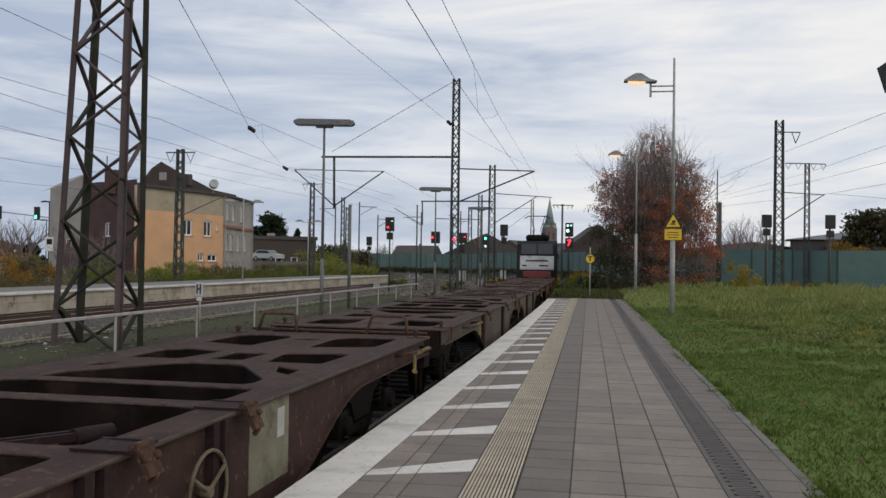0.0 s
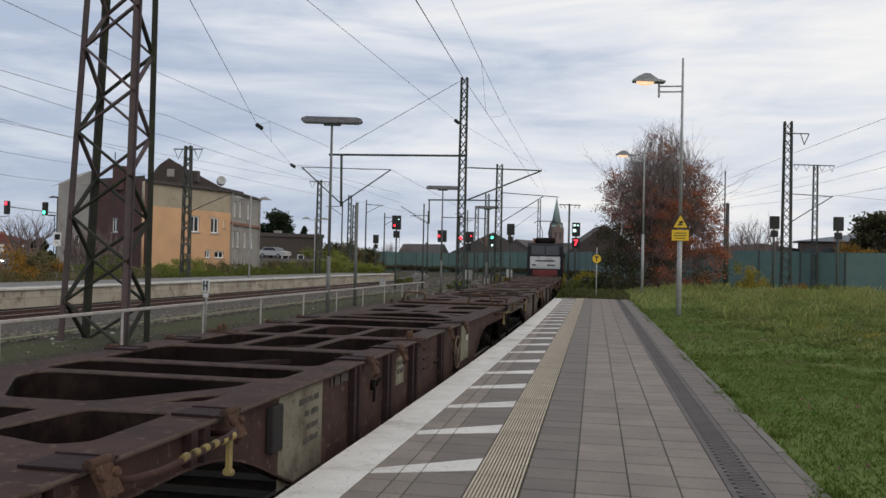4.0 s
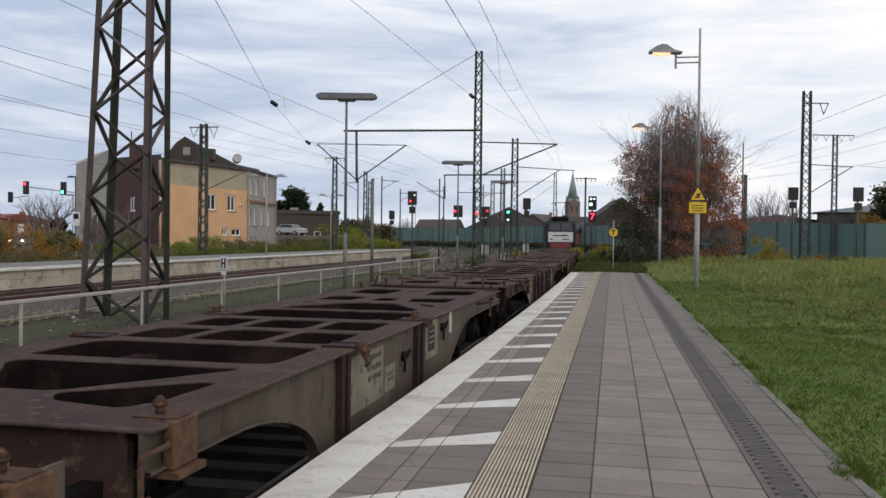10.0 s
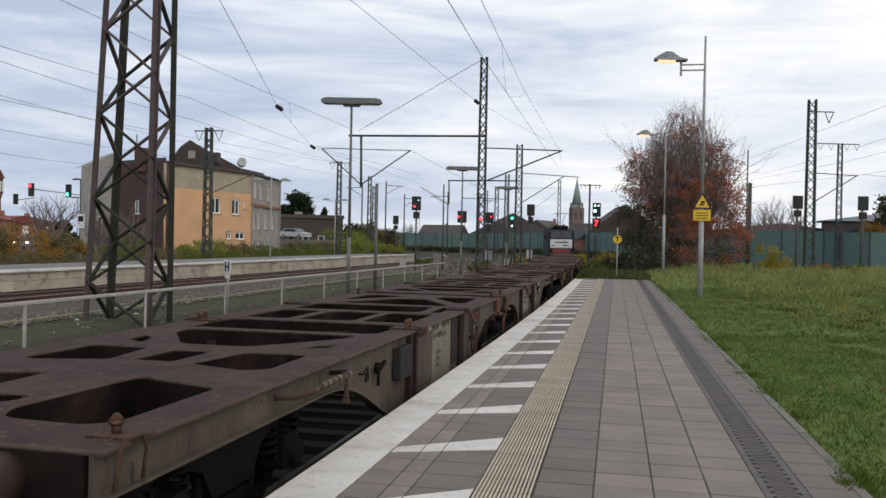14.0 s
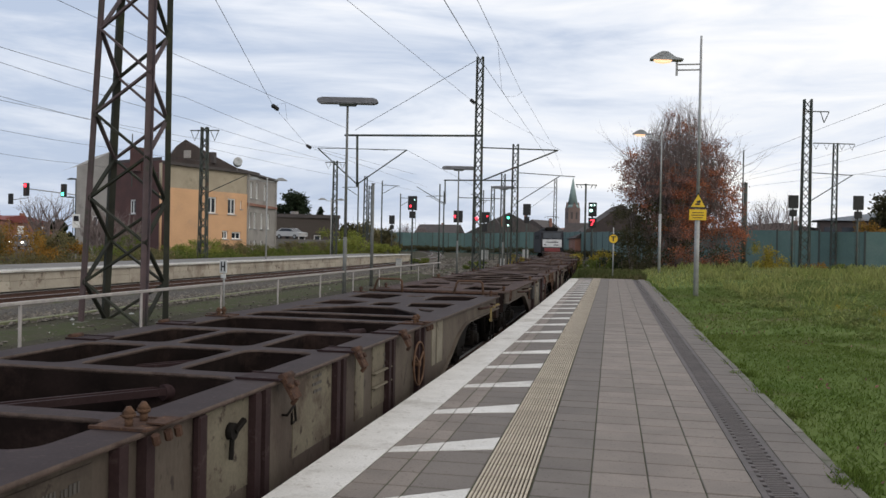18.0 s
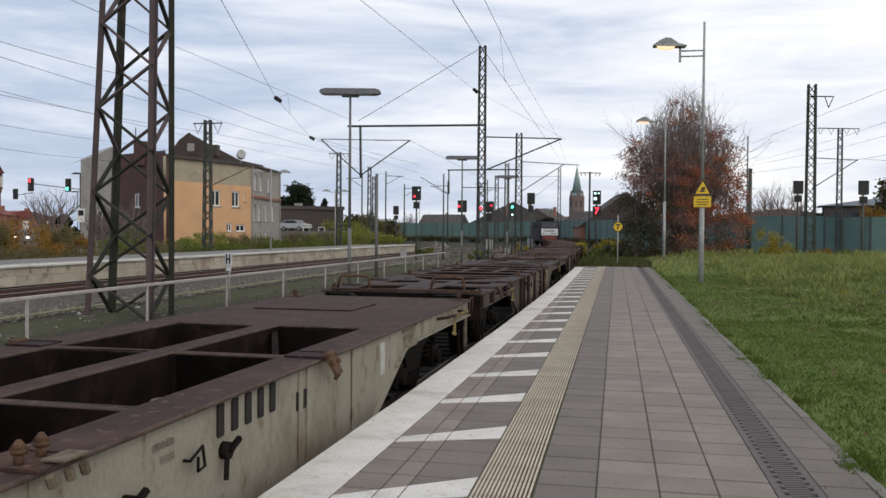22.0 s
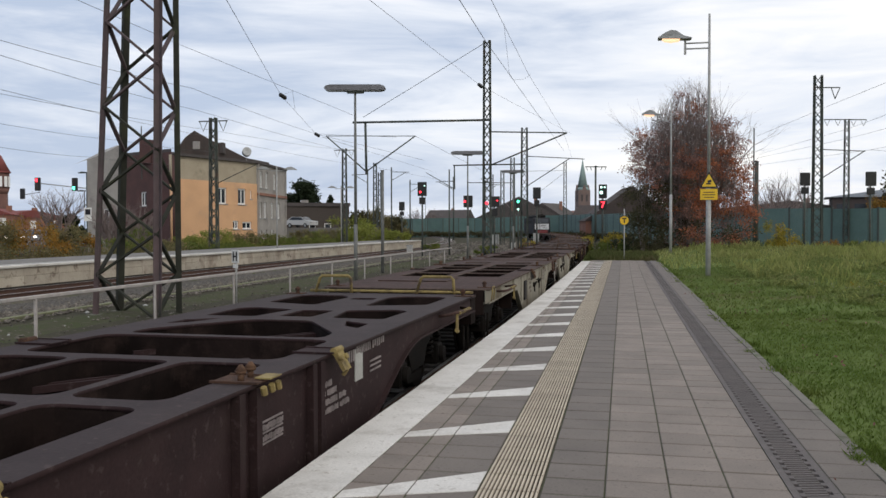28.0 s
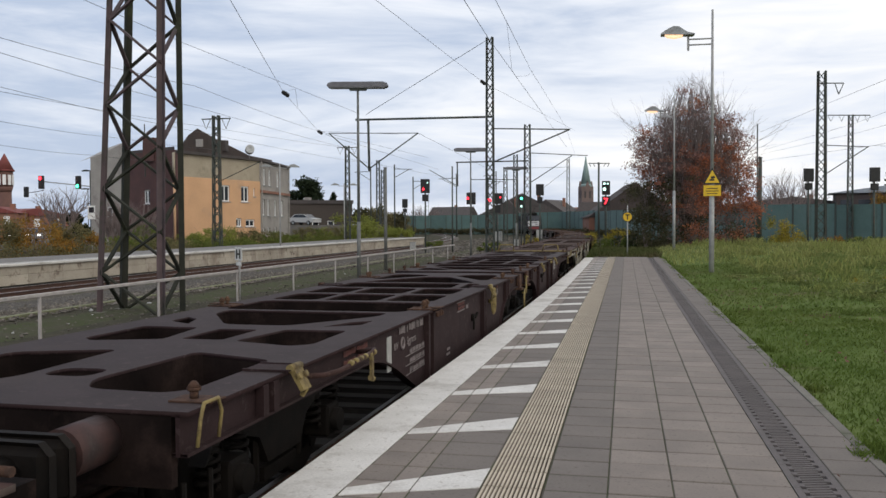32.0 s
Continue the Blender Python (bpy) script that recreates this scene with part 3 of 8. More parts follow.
def foot_of(low, y):
    """Height of the sill's lower edge at y."""
    for (ya, za), (yb, zb) in zip(low, low[1:]):
        if ya <= y <= yb:
            return za + (zb - za) * (y - ya) / max(1e-6, yb - ya)
    return DK - 0.245


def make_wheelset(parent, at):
    ws = part("wheelset", rod(bmesh.new(), (-1.0, 0, 0), (1.0, 0, 0), 0.085, 10), DARKENED_STEEL, parent, at=at)
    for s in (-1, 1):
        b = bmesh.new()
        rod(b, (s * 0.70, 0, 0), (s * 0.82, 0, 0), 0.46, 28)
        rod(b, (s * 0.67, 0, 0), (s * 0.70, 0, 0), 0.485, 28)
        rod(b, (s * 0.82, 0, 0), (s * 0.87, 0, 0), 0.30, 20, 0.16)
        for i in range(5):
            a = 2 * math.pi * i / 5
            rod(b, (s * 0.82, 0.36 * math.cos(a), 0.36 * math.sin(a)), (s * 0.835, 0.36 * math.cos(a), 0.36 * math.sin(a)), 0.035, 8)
        part("wheel", b, DARKENED_STEEL, ws, "greasy steel wheel")
    return ws


WHEELS = []


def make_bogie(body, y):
    bg = part("bogie", box(bmesh.new(), -0.95, 0.95, y - 0.16, y + 0.16, 0.52, 0.74), DARKENED_STEEL, body, "dark cast steel bogie")
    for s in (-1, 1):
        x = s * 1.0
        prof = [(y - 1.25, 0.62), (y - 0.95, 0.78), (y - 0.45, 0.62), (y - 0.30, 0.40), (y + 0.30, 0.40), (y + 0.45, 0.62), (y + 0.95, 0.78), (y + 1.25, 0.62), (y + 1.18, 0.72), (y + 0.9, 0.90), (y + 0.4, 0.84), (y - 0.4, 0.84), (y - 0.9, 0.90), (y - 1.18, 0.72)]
        part("side_frame", prism(bmesh.new(), prof, "x", x - 0.06, x + 0.06), DARKENED_STEEL, bg)
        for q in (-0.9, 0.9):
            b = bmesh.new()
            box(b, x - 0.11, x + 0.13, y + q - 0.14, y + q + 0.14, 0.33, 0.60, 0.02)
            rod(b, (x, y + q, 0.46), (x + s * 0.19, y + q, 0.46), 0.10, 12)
            part("axle_box", b, DARKENED_STEEL, bg)
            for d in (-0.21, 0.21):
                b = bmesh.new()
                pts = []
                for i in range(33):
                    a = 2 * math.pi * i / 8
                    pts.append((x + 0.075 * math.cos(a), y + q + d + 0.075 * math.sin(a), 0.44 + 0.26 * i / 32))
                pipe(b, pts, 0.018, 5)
                part("spring", b, DARKENED_STEEL, bg)
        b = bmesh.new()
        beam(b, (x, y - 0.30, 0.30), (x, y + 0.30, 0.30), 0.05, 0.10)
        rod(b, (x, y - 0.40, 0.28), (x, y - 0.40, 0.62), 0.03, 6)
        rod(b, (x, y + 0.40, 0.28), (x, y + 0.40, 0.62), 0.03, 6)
        part("brake_rigging", b, DARKENED_STEEL, bg)
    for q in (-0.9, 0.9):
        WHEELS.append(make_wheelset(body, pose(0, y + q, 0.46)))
    return bg


def make_lock(parent, y, s, kind, mat):
    """A container lock on the sill: a pad on the deck and a spigot plate, hung over the side or folded up."""
    b = bmesh.new()
    x0, x1 = sorted((s * 1.10, s * 1.43))
    box(b, x0, x1, y - 0.15, y + 0.15, DK + 0.002, DK + 0.010)
    for d in (-0.14, 0.14):
        box(b, x0, x1, y + d - 0.012, y + d + 0.012, DK + 0.010, DK + 0.018)
    lock = part("container_lock", b, RUST if kind == "up" else DARK_BROWN, parent, "flat lock pad on the deck edge")
    b = bmesh.new()
    if kind == "hung":
        rod(b, (s * 1.42, y - 0.09, DK + 0.016), (s * 1.42, y + 0.09, DK + 0.016), 0.028, 10)
        v = [(s * 1.435, DK + 0.03), (s * 1.515, DK - 0.13), (s * 1.492, DK - 0.145), (s * 1.41, DK - 0.005)]
        prism(b, v, "y", y - 0.07, y + 0.07)
        for d in (-0.055, 0.055):
            rod(b, (s * 1.46, y + d, DK - 0.045), (s * 1.49, y + d, DK - 0.03), 0.024, 8)
        rod(b, (s * 1.505, y, DK - 0.13), (s * 1.47, y, DK - 0.18), 0.018, 6)
        part("spigot_plate", b, mat, lock, "worn lock plate folded over the side")
        return lock
    for d in (-0.07, 0.07):
        b = bmesh.new()
        rod(b, (s * 1.28, y + d, DK + 0.008), (s * 1.28, y + d, DK + 0.06), 0.022, 8)
        rod(b, (s * 1.28, y + d, DK + 0.055), (s * 1.28, y + d, DK + 0.075), 0.034, 8, 0.038)
        rod(b, (s * 1.28, y + d, DK + 0.075), (s * 1.28, y + d, DK + 0.112), 0.038, 8, 0.012)
        part("spigot", b, RUST_BRIGHT, lock, "rusty upright spigot")
    b = bmesh.new()
    x0, x1 = sorted((s * 1.36, s * 1.47))
    box(b, x0, x1, y - 0.04, y + 0.14, DK + 0.019, DK + 0.028)
    for d in (-0.1, 0.02, 0.12):
        rod(b, (s * 1.45, y + d, DK - 0.02), (s * 1.45, y + d + 0.02, DK - 0.07), 0.022, 6)
    part("hinge", b, mat, lock)
    return lock


def make_pin(parent, y, s, mat):
    b = bmesh.new()
    box(b, min(s * 1.16, s * 1.42), max(s * 1.16, s * 1.42), y - 0.09, y + 0.09, DK + 0.002, DK + 0.012)
    rod(b, (s * 1.27, y, DK + 0.012), (s * 1.27, y, DK + 0.06), 0.026, 8)
    rod(b, (s * 1.27, y, DK + 0.055), (s * 1.27, y, DK + 0.075), 0.038, 8, 0.042)
    rod(b, (s * 1.27, y, DK + 0.075), (s * 1.27, y, DK + 0.11), 0.042, 8, 0.014)
    return part("corner_pin", b, mat, parent, "rusty container spigot")


STEP_GREY = material("grey_pipe_paint", (0.20, 0.19, 0.165), (0.13, 0.12, 0.105), 0.55, scale=8, c=(0.12, 0.08, 0.06))
LETTER = material("faded_white_lettering", (0.235, 0.20, 0.195), (0.13, 0.11, 0.108), 0.7, scale=9, fine=40)
LETTER_DIM = material("faded_dark_lettering", (0.055, 0.05, 0.045), (0.09, 0.08, 0.07), 0.8, scale=9, fine=40)
PANEL_BLUE = material("dark_blue_panel", (0.022, 0.022, 0.028), (0.03, 0.028, 0.033), 0.75, scale=5, spec=0.12)
PANEL_WHITE = material("dirty_white_panel", (0.42, 0.42, 0.40), (0.31, 0.31, 0.29), 0.7, scale=6)
PANEL_GREEN = material("pale_green_panel", (0.20, 0.195, 0.14), (0.15, 0.14, 0.10), 0.75, scale=5, c=(0.085, 0.062, 0.045), spec=0.2)
BUFFER_RED = material("dusty_red_buffer", (0.055, 0.026, 0.023), (0.026, 0.016, 0.015), 0.7, scale=7, c=(0.05, 0.045, 0.04))


def make_end(body, L, sign, deck_mat, rail_mat, handrail):
    """Headstock, buffers, coupling, and step rails of a coupled end."""
    y = sign * L / 2
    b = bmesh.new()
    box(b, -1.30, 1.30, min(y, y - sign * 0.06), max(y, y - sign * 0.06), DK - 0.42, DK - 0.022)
    part("headstock", b, SHADED_WEB, body)
    for s in (-1, 1):
        b = bmesh.new()
        rod(b, (s * 0.875, y, DK - 0.17), (s * 0.875, y + sign * 0.34, DK - 0.17), 0.135, 16)
        bf = part("buffer", b, BUFFER_RED, body, "dusty red buffer housing")
        b = bmesh.new()
        rod(b, (s * 0.875, y + sign * 0.30, DK - 0.17), (s * 0.875, y + sign * 0.53, DK - 0.17), 0.10, 14)
        box(b, s * 0.875 - 0.24, s * 0.875 + 0.24, min(y + sign * 0.53, y + sign * 0.60), max(y + sign * 0.53, y + sign * 0.60), DK - 0.35, DK + 0.0, 0.06)
        part("buffer_head", b, DARKENED_STEEL, bf, "greasy black buffer head")
    b = bmesh.new()
    prism(b, [(y, DK - 0.2), (y + sign * 0.3, DK - 0.12), (y + sign * 0.34, DK - 0.24), (y + sign * 0.2, DK - 0.30), (y, DK - 0.30)], "x", -0.05, 0.05)
    pipe(b, [(0, y + sign * 0.25, DK - 0.2), (0.05, y + sign * 0.45, DK - 0.35), (-0.05, y + sign * 0.6, DK - 0.38)], 0.035, 6)
    part("screw_coupling", b, DARKENED_STEEL, body, "greasy screw coupling")
    b = bmesh.new()
    pipe(b, [(0.45, y, DK - 0.32), (0.5, y + sign * 0.25, DK - 0.62), (0.35, y + sign * 0.5, DK - 0.66), (0.15, y + sign * 0.55, DK - 0.4)], 0.03, 6)
    part("brake_hose", b, DARKENED_STEEL, body, "black rubber brake hose")
    if handrail:
        for s, w in ((1, 0.5), (-1, 0.5)):
            b = bmesh.new()
            x = s * 0.80
            pipe(b, [(x - w / 2 - 0.06, y + sign * 0.02, DK + 0.0), (x - w / 2, y + sign * 0.05, DK + 0.22), (x - w / 2 + 0.04, y + sign * 0.05, DK + 0.255), (x + w / 2 - 0.04, y + sign * 0.05, DK + 0.255), (x + w / 2, y + sign * 0.05, DK + 0.22), (x + w / 2 + 0.02, y + sign * 0.02, DK + 0.0)], 0.023, 8)
            part("end_handrail", b, RUST_BRIGHT if rail_mat is RUST else rail_mat, body, "bent tubular end handrail")
        b = bmesh.new()
        rod(b, (-1.2, y + sign * 0.04, DK + 0.03), (1.35, y + sign * 0.04, DK + 0.03), 0.022, 8)
        part("release_rod", b, rail_mat, body)
        b = bmesh.new()
        box(b, 1.16, 1.36, y - 0.16, y + 0.16, DK - 0.42, DK - 0.03)
        part("step_plate", b, SHADED_WEB, body)
    else:
        b = bmesh.new()
        x = 1.42
        pipe(b, [(x, y - sign * 0.30, DK - 0.20), (x + 0.02, y - sign * 0.30, DK - 0.05), (x + 0.02, y - sign * 0.26, DK + 0.03), (x + 0.02, y - sign * 0.10, DK + 0.03), (x + 0.02, y - sign * 0.06, DK - 0.05), (x, y - sign * 0.06, DK - 0.20)], 0.011, 8)
        part("corner_handle", b, rail_mat, body, "bent corner handle")
    b = bmesh.new()
    for q in (0.12, 0.42):
        rod(b, (1.30, y - sign * q, DK - 0.42), (1.30, y - sign * q, DK - 0.95), 0.017, 6)
    box(b, 1.16, 1.40, min(y - sign * 0.05, y - sign * 0.48), max(y - sign * 0.05, y - sign * 0.48), DK - 0.97, DK - 0.945)
    part("step", b, DARKENED_STEEL, body)


def make_hoop(body, y, e, mat):
    """The bent shunter's grip with hazard stripes beside the bogie; e points to the wagon's end."""
    b = bmesh.new()
    pts = [(1.38, y + e * 0.62, DK - 0.10), (1.50, y + e * 0.55, DK - 0.10), (1.565, y + e * 0.40, DK - 0.09), (1.58, y + e * 0.1, DK - 0.08), (1.58, y - e * 0.35, DK - 0.06), (1.55, y - e * 0.50, DK - 0.06), (1.48, y - e * 0.56, DK - 0.08), (1.36, y - e * 0.58, DK - 0.10)]
    pipe(b, pts, 0.020, 8)
    ob = part("shunter_grip", b, BROWN, body, "bent grip bar with worn yellow bands")
    for k in range(6):
        q = y - e * (0.42 - k * 0.115)
        b = bmesh.new()
        rod(b, (1.58, q, DK - 0.067), (1.58, q + e * 0.055, DK - 0.07), 0.0225, 8)
        part("yellow_band", b, mat, ob)
    b = bmesh.new()
    box(b, 1.54, 1.565, y - e * 0.42 - 0.022, y - e * 0.42 + 0.022, DK - 0.27, DK - 0.08)
    rod(b, (1.55, y - e * 0.42 - 0.03, DK - 0.28), (1.55, y - e * 0.42 + 0.04, DK - 0.30), 0.025, 8)
    part("grip_hook", b, RUST if mat is YELLOW_DULL else mat, ob, "worn grip hook")


def bars_of_text(body, y, z, h, words, mat, s=1, x=1.352):
    """Rows of faded lettering, as plain bars of its size."""
    b = bmesh.new()
    q = y
    r = random.Random(round(y * 1000) + round(z * 100))
    for w in words:
        if h < 0.04:
            box(b, min(s * x, s * (x + 0.004)), max(s * x, s * (x + 0.004)), q - w, q, z, z + h)
        else:
            u = q
            while u > q - w + 0.2 * h:
                c = min(h * r.uniform(0.22, 0.42), u - q + w)
                box(b, min(s * x, s * (x + 0.004)), max(s * x, s * (x + 0.004)), u - c, u, z + h * r.choice((0, 0, 0.12)), z + h * r.choice((1, 1, 0.82)))
                u -= c + h * 0.24
        q -= w + h * 0.55
    tagged(part("lettering", b, mat, body), kind="stuff")


def write(body, text, y, z, h, mat):
    """Readable lettering on the platform side."""
    cu = bpy.data.curves.new("lettering", "FONT")
    cu.body, cu.size, cu.extrude = text, h * 1.35, 0.001
    tmp = bpy.data.objects.new("lettering", cu)
    me = bpy.data.meshes.new_from_object(tmp)
    bpy.data.objects.remove(tmp)
    me.materials.clear()
    me.materials.append(mat)
    ob = new("lettering", me)
    ob.parent = body
    ob.matrix_basis = Matrix(((0, 0, 1, 1.361), (1, 0, 0, y), (0, 1, 0, z), (0, 0, 0, 1)))
    return ob


def panel(body, name, y, z, l, h, mat, label, x=1.352):
    b = bmesh.new()
    box(b, x - 0.002, x + 0.006, y - l, y, z - h, z)
    return part(name, b, mat, body, label)


def make_unit(label, L, deck="lattice", top=BROWN, side=BROWN, front="end", rear="end", deep=0.86, locks=(), wheel=None, wheel_z=0.42, wheel_r=0.25, wheel_mat=YELLOW_WORN, wheel_label="worn yellow hand brake wheel", rail_mat=RUST, front_rail=True, rear_rail=False, grip=YELLOW_WORN, grips=None, sill=0.245):
    """One wagon body with its bogies. Local y runs towards the engine, z = 0 on the rails."""
    body = thing("container_wagon", label, "freight wagon", "wagons of the train")
    fj, rj = front == "joint", rear == "joint"
    holes, bars, mid = (lattice_holes if deck == "lattice" else deck_holes)(L, fj, rj)
    outline = [(-HALF, -L / 2), (HALF, -L / 2), (HALF, L / 2), (-HALF, L / 2)]
    if fj:
        outline = outline[:2] + [(HALF, L / 2 - 0.5), (HALF - 0.25, L / 2 - 0.1), (0.5, L / 2 + 0.02), (-0.5, L / 2 + 0.02), (-HALF + 0.25, L / 2 - 0.1), (-HALF, L / 2 - 0.5)]
    deck_bm = plate(outline, holes, DK, 0.03)
    deck_bm.normal_update()
    for f in deck_bm.faces:
        if abs(f.normal.z) < 0.5:
            f.material_index = 1
    part("deck_plate", deck_bm, [top, DARK_BROWN if side is DARK_BROWN else EDGE_WORN], body, "weathered steel deck with cut openings" if deck == "lattice" else "dull brown plated deck")
    # webs under the openings, with the shade down there put into their colour
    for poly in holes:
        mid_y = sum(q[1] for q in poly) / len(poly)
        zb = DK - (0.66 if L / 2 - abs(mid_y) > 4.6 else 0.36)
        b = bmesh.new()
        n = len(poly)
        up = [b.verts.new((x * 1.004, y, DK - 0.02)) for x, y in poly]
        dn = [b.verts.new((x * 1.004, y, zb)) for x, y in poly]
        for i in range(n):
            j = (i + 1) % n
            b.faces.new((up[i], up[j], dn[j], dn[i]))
        part("web_plate", b, WELL_GREY if deck == "plated" and fj and mid[0] - 1.7 < mid_y < mid[0] else SHADED_WEB, body)
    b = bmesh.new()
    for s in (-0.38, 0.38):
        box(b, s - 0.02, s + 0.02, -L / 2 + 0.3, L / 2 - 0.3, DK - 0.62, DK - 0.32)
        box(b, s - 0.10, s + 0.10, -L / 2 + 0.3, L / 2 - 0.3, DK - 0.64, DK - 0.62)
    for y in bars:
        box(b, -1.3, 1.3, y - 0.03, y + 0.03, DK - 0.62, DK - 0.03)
    part("centre_sill", b, SHADED_WEB, body)
    b = bmesh.new()
    rod(b, (0.62, -L / 2 + 2, DK - 0.45), (0.62, L / 2 - 2, DK - 0.45), 0.03, 8)
    rod(b, (-0.15, -2.2, DK - 0.40), (-0.15, 2.0, DK - 0.40), 0.05, 8)
    box(b, 0.46, 0.62, -1.2, -0.5, DK - 0.45, DK - 0.25, 0.02)
    rod(b, (-0.6, -1.6, DK - 0.42), (-0.6, -0.6, DK - 0.42), 0.16, 14)
    part("brake_gear", b, DARKENED_STEEL, body, "brake pipes and air tank")
    if deck != "plated":
        for y in (-2.9, -0.9, 1.3):
            for d in (-0.16, 0.0):
                b = bmesh.new()
                beam(b, (-0.75, y + d, DK - 0.16), (0.55, y + 1.5 + d, DK - 0.13), 0.035, 0.05)
                part("brake_rod", b, DARK_BROWN, body, "brown brake linkage bar")
            b = bmesh.new()
            rod(b, (0.50, y + 1.32, DK - 0.14), (0.62, y + 1.56, DK - 0.14), 0.06, 10)
            part("slack_adjuster", b, DARK_BROWN, body)
    out = side_outline(L, fj, rj, deep, slope if deck == "plated" else arch, sill)
    for s in (-1, 1):
        part("side_sill", prism(bmesh.new(), out, "x", min(s * 1.325, s * 1.35), max(s * 1.325, s * 1.35)), side, body)
        b = bmesh.new()
        low = [p for p in out if p[1] < DK - 0.1]
        for (ya, za), (yb, zb) in zip(low, low[1:]):
            vs = [b.verts.new((s * u, y, z)) for u, y, z in ((1.30, ya, za), (1.395, ya, za), (1.395, yb, zb), (1.30, yb, zb))]
            b.faces.new(vs)
            us = [b.verts.new((s * u, y, z + 0.018)) for u, y, z in ((1.30, ya, za), (1.395, ya, za), (1.395, yb, zb), (1.30, yb, zb))]
            b.faces.new(us)
            b.faces.new((vs[1], vs[2], us[2], us[1]))
        part("bottom_flange", b, side, body)
        for y, kind, *paint in locks:
            make_lock(body, y, s, kind, paint[0] if paint and s > 0 else RUST_BRIGHT if deck == "plated" else RUST)
            b = bmesh.new()
            for d in (-0.45, -0.29) if kind == "hung" else (-0.32, -0.08):
                xo = 1.362 if deck == "plated" else 1.41
                box(b, min(s * 1.352, s * xo), max(s * 1.352, s * xo), y + d - 0.03, y + d + 0.05, foot_of(low, y + d) + 0.02, DK - 0.03)
                part("stiffener", b, side if deck == "plated" else DARK_BROWN, body)
                b = bmesh.new()
        for e, kind in ((1, front), (-1, rear)):
            make_pin(body, e * (L / 2 - 0.30), s, RUST)
            if kind == "joint":
                b = bmesh.new()
                y = e * (L / 2 - 0.30)
                box(b, min(s * 1.36, s * 1.43), max(s * 1.36, s * 1.43), y - 0.13, y + 0.13, DK - 0.26, DK + 0.003, 0.01)
                box(b, min(s * 1.30, s * 1.47), max(s * 1.30, s * 1.47), y - 0.15, y + 0.15, DK - 0.30, DK - 0.262)
                part("corner_bracket", b, RUST_BRIGHT if side is DUSTY_SIDE else RUST, body, "rusty corner bracket")
    for e, kind, rl in ((1, front, front_rail), (-1, rear, rear_rail)):
        if kind == "end":
            make_end(body, L, e, top, rail_mat, rl)
            make_bogie(body, e * (L / 2 - 2.05))
            if grips and grips[0 if e > 0 else 1]:
                make_hoop(body, e * (L / 2 - grips[0 if e > 0 else 1]), e, grip)
        else:
            b = bmesh.new()
            box(b, -1.2, 1.2, min(e * (L / 2 - 0.1), e * (L / 2 - 0.16)), max(e * (L / 2 - 0.1), e * (L / 2 - 0.16)), DK - 0.5, DK - 0.03)
            rod(b, (0, e * (L / 2 - 0.2), DK - 0.45), (0, e * (L / 2 + 0.4), DK - 0.45), 0.12, 12)
            part("joint_head", b, top, body)
            if e < 0:
                make_bogie(body, -L / 2 - 0.20)
                b = bmesh.new()
                y = -L / 2 + 0.02
                pipe(b, [(1.36, y + 0.2, DK - 0.1), (1.45, y + 0.05, DK - 0.1), (1.45, y - 0.2, DK - 0.1), (1.45, y - 0.2, DK - 0.42), (1.36, y - 0.2, DK - 0.42)], 0.017, 8)
                pipe(b, [(1.40, y - 0.05, DK - 0.35), (1.44, y - 0.50, DK - 0.50), (1.44, y - 0.50, DK - 0.80), (1.40, y - 0.12, DK - 0.80), (1.40, y - 0.05, DK - 0.35)], 0.017, 8)
                part("joint_step", b, STEP_GREY if side is GREY_SIDE else rail_mat, body, "bent step irons")
    if deck == "plated":
        a_, b_ = mid
        b = bmesh.new()
        for y0, y1 in ((a_ - 0.1, a_ - 2.1), (b_ + 0.1, b_ + 2.1)):
            for sg in (-1, 1):
                beam(b, (sg * 0.1, y0, DK - 0.10), (sg * 1.0, y1, DK - 0.30), 0.06, 0.09)
                part("diagonal_stay", b, SHADED_WEB, body, "diagonal stay in the well, darkened in colour for shade")
                b = bmesh.new()
        b = bmesh.new()
        rod(b, (-0.75, -1.5, DK - 0.35), (0.75, 0.4, DK - 0.40), 0.05, 8)
        rod(b, (0.8, -2.0, DK - 0.45), (0.8, 2.2, DK - 0.45), 0.10, 10)
        part("brake_pipe", b, STEP_GREY, body)
        for e, kind in ((1, front), (-1, rear)):
            for sg in (-1, 1):
                for k in range(6):
                    y = e * (L / 2 - 0.55 - 0.17 * k)
                    b = bmesh.new()
                    box(b, min(sg * 1.352, sg * 1.395), max(sg * 1.352, sg * 1.395), y - 0.012, y + 0.012, DK - 0.25, DK - 0.03)
                    part("rib", b, side, body)
                b = bmesh.new()
                y = e * (L / 2 - (0.95 if kind == "joint" else 3.2))
                prism(b, [(y, DK - 0.03), (y - e * 0.30, DK - 0.27), (y, DK - 0.27)], "x", min(sg * 1.352, sg * 1.39), max(sg * 1.352, sg * 1.39))
                part("gusset", b, side, body)
        b = bmesh.new()
        y = (L / 2 - 1.9) if front == "end" else -(L / 2 - 2.2)
        box(b, -0.95, 0.35, y - 0.55, y + 0.55, DK + 0.003, DK + 0.018, 0.004)
        part("hatch_plate", b, top, body, "loose square deck plate")
    if wheel is not None:
        b = bmesh.new()
        ring(b, (1.43, wheel, DK - wheel_z), (1, 0, 0), wheel_r, 0.013, 22)
        for k in range(3):
            a = 2 * math.pi * k / 3 + 0.5
            rod(b, (1.43, wheel, DK - wheel_z), (1.43, wheel + (wheel_r - 0.01) * math.cos(a), DK - wheel_z + (wheel_r - 0.01) * math.sin(a)), 0.014, 6)
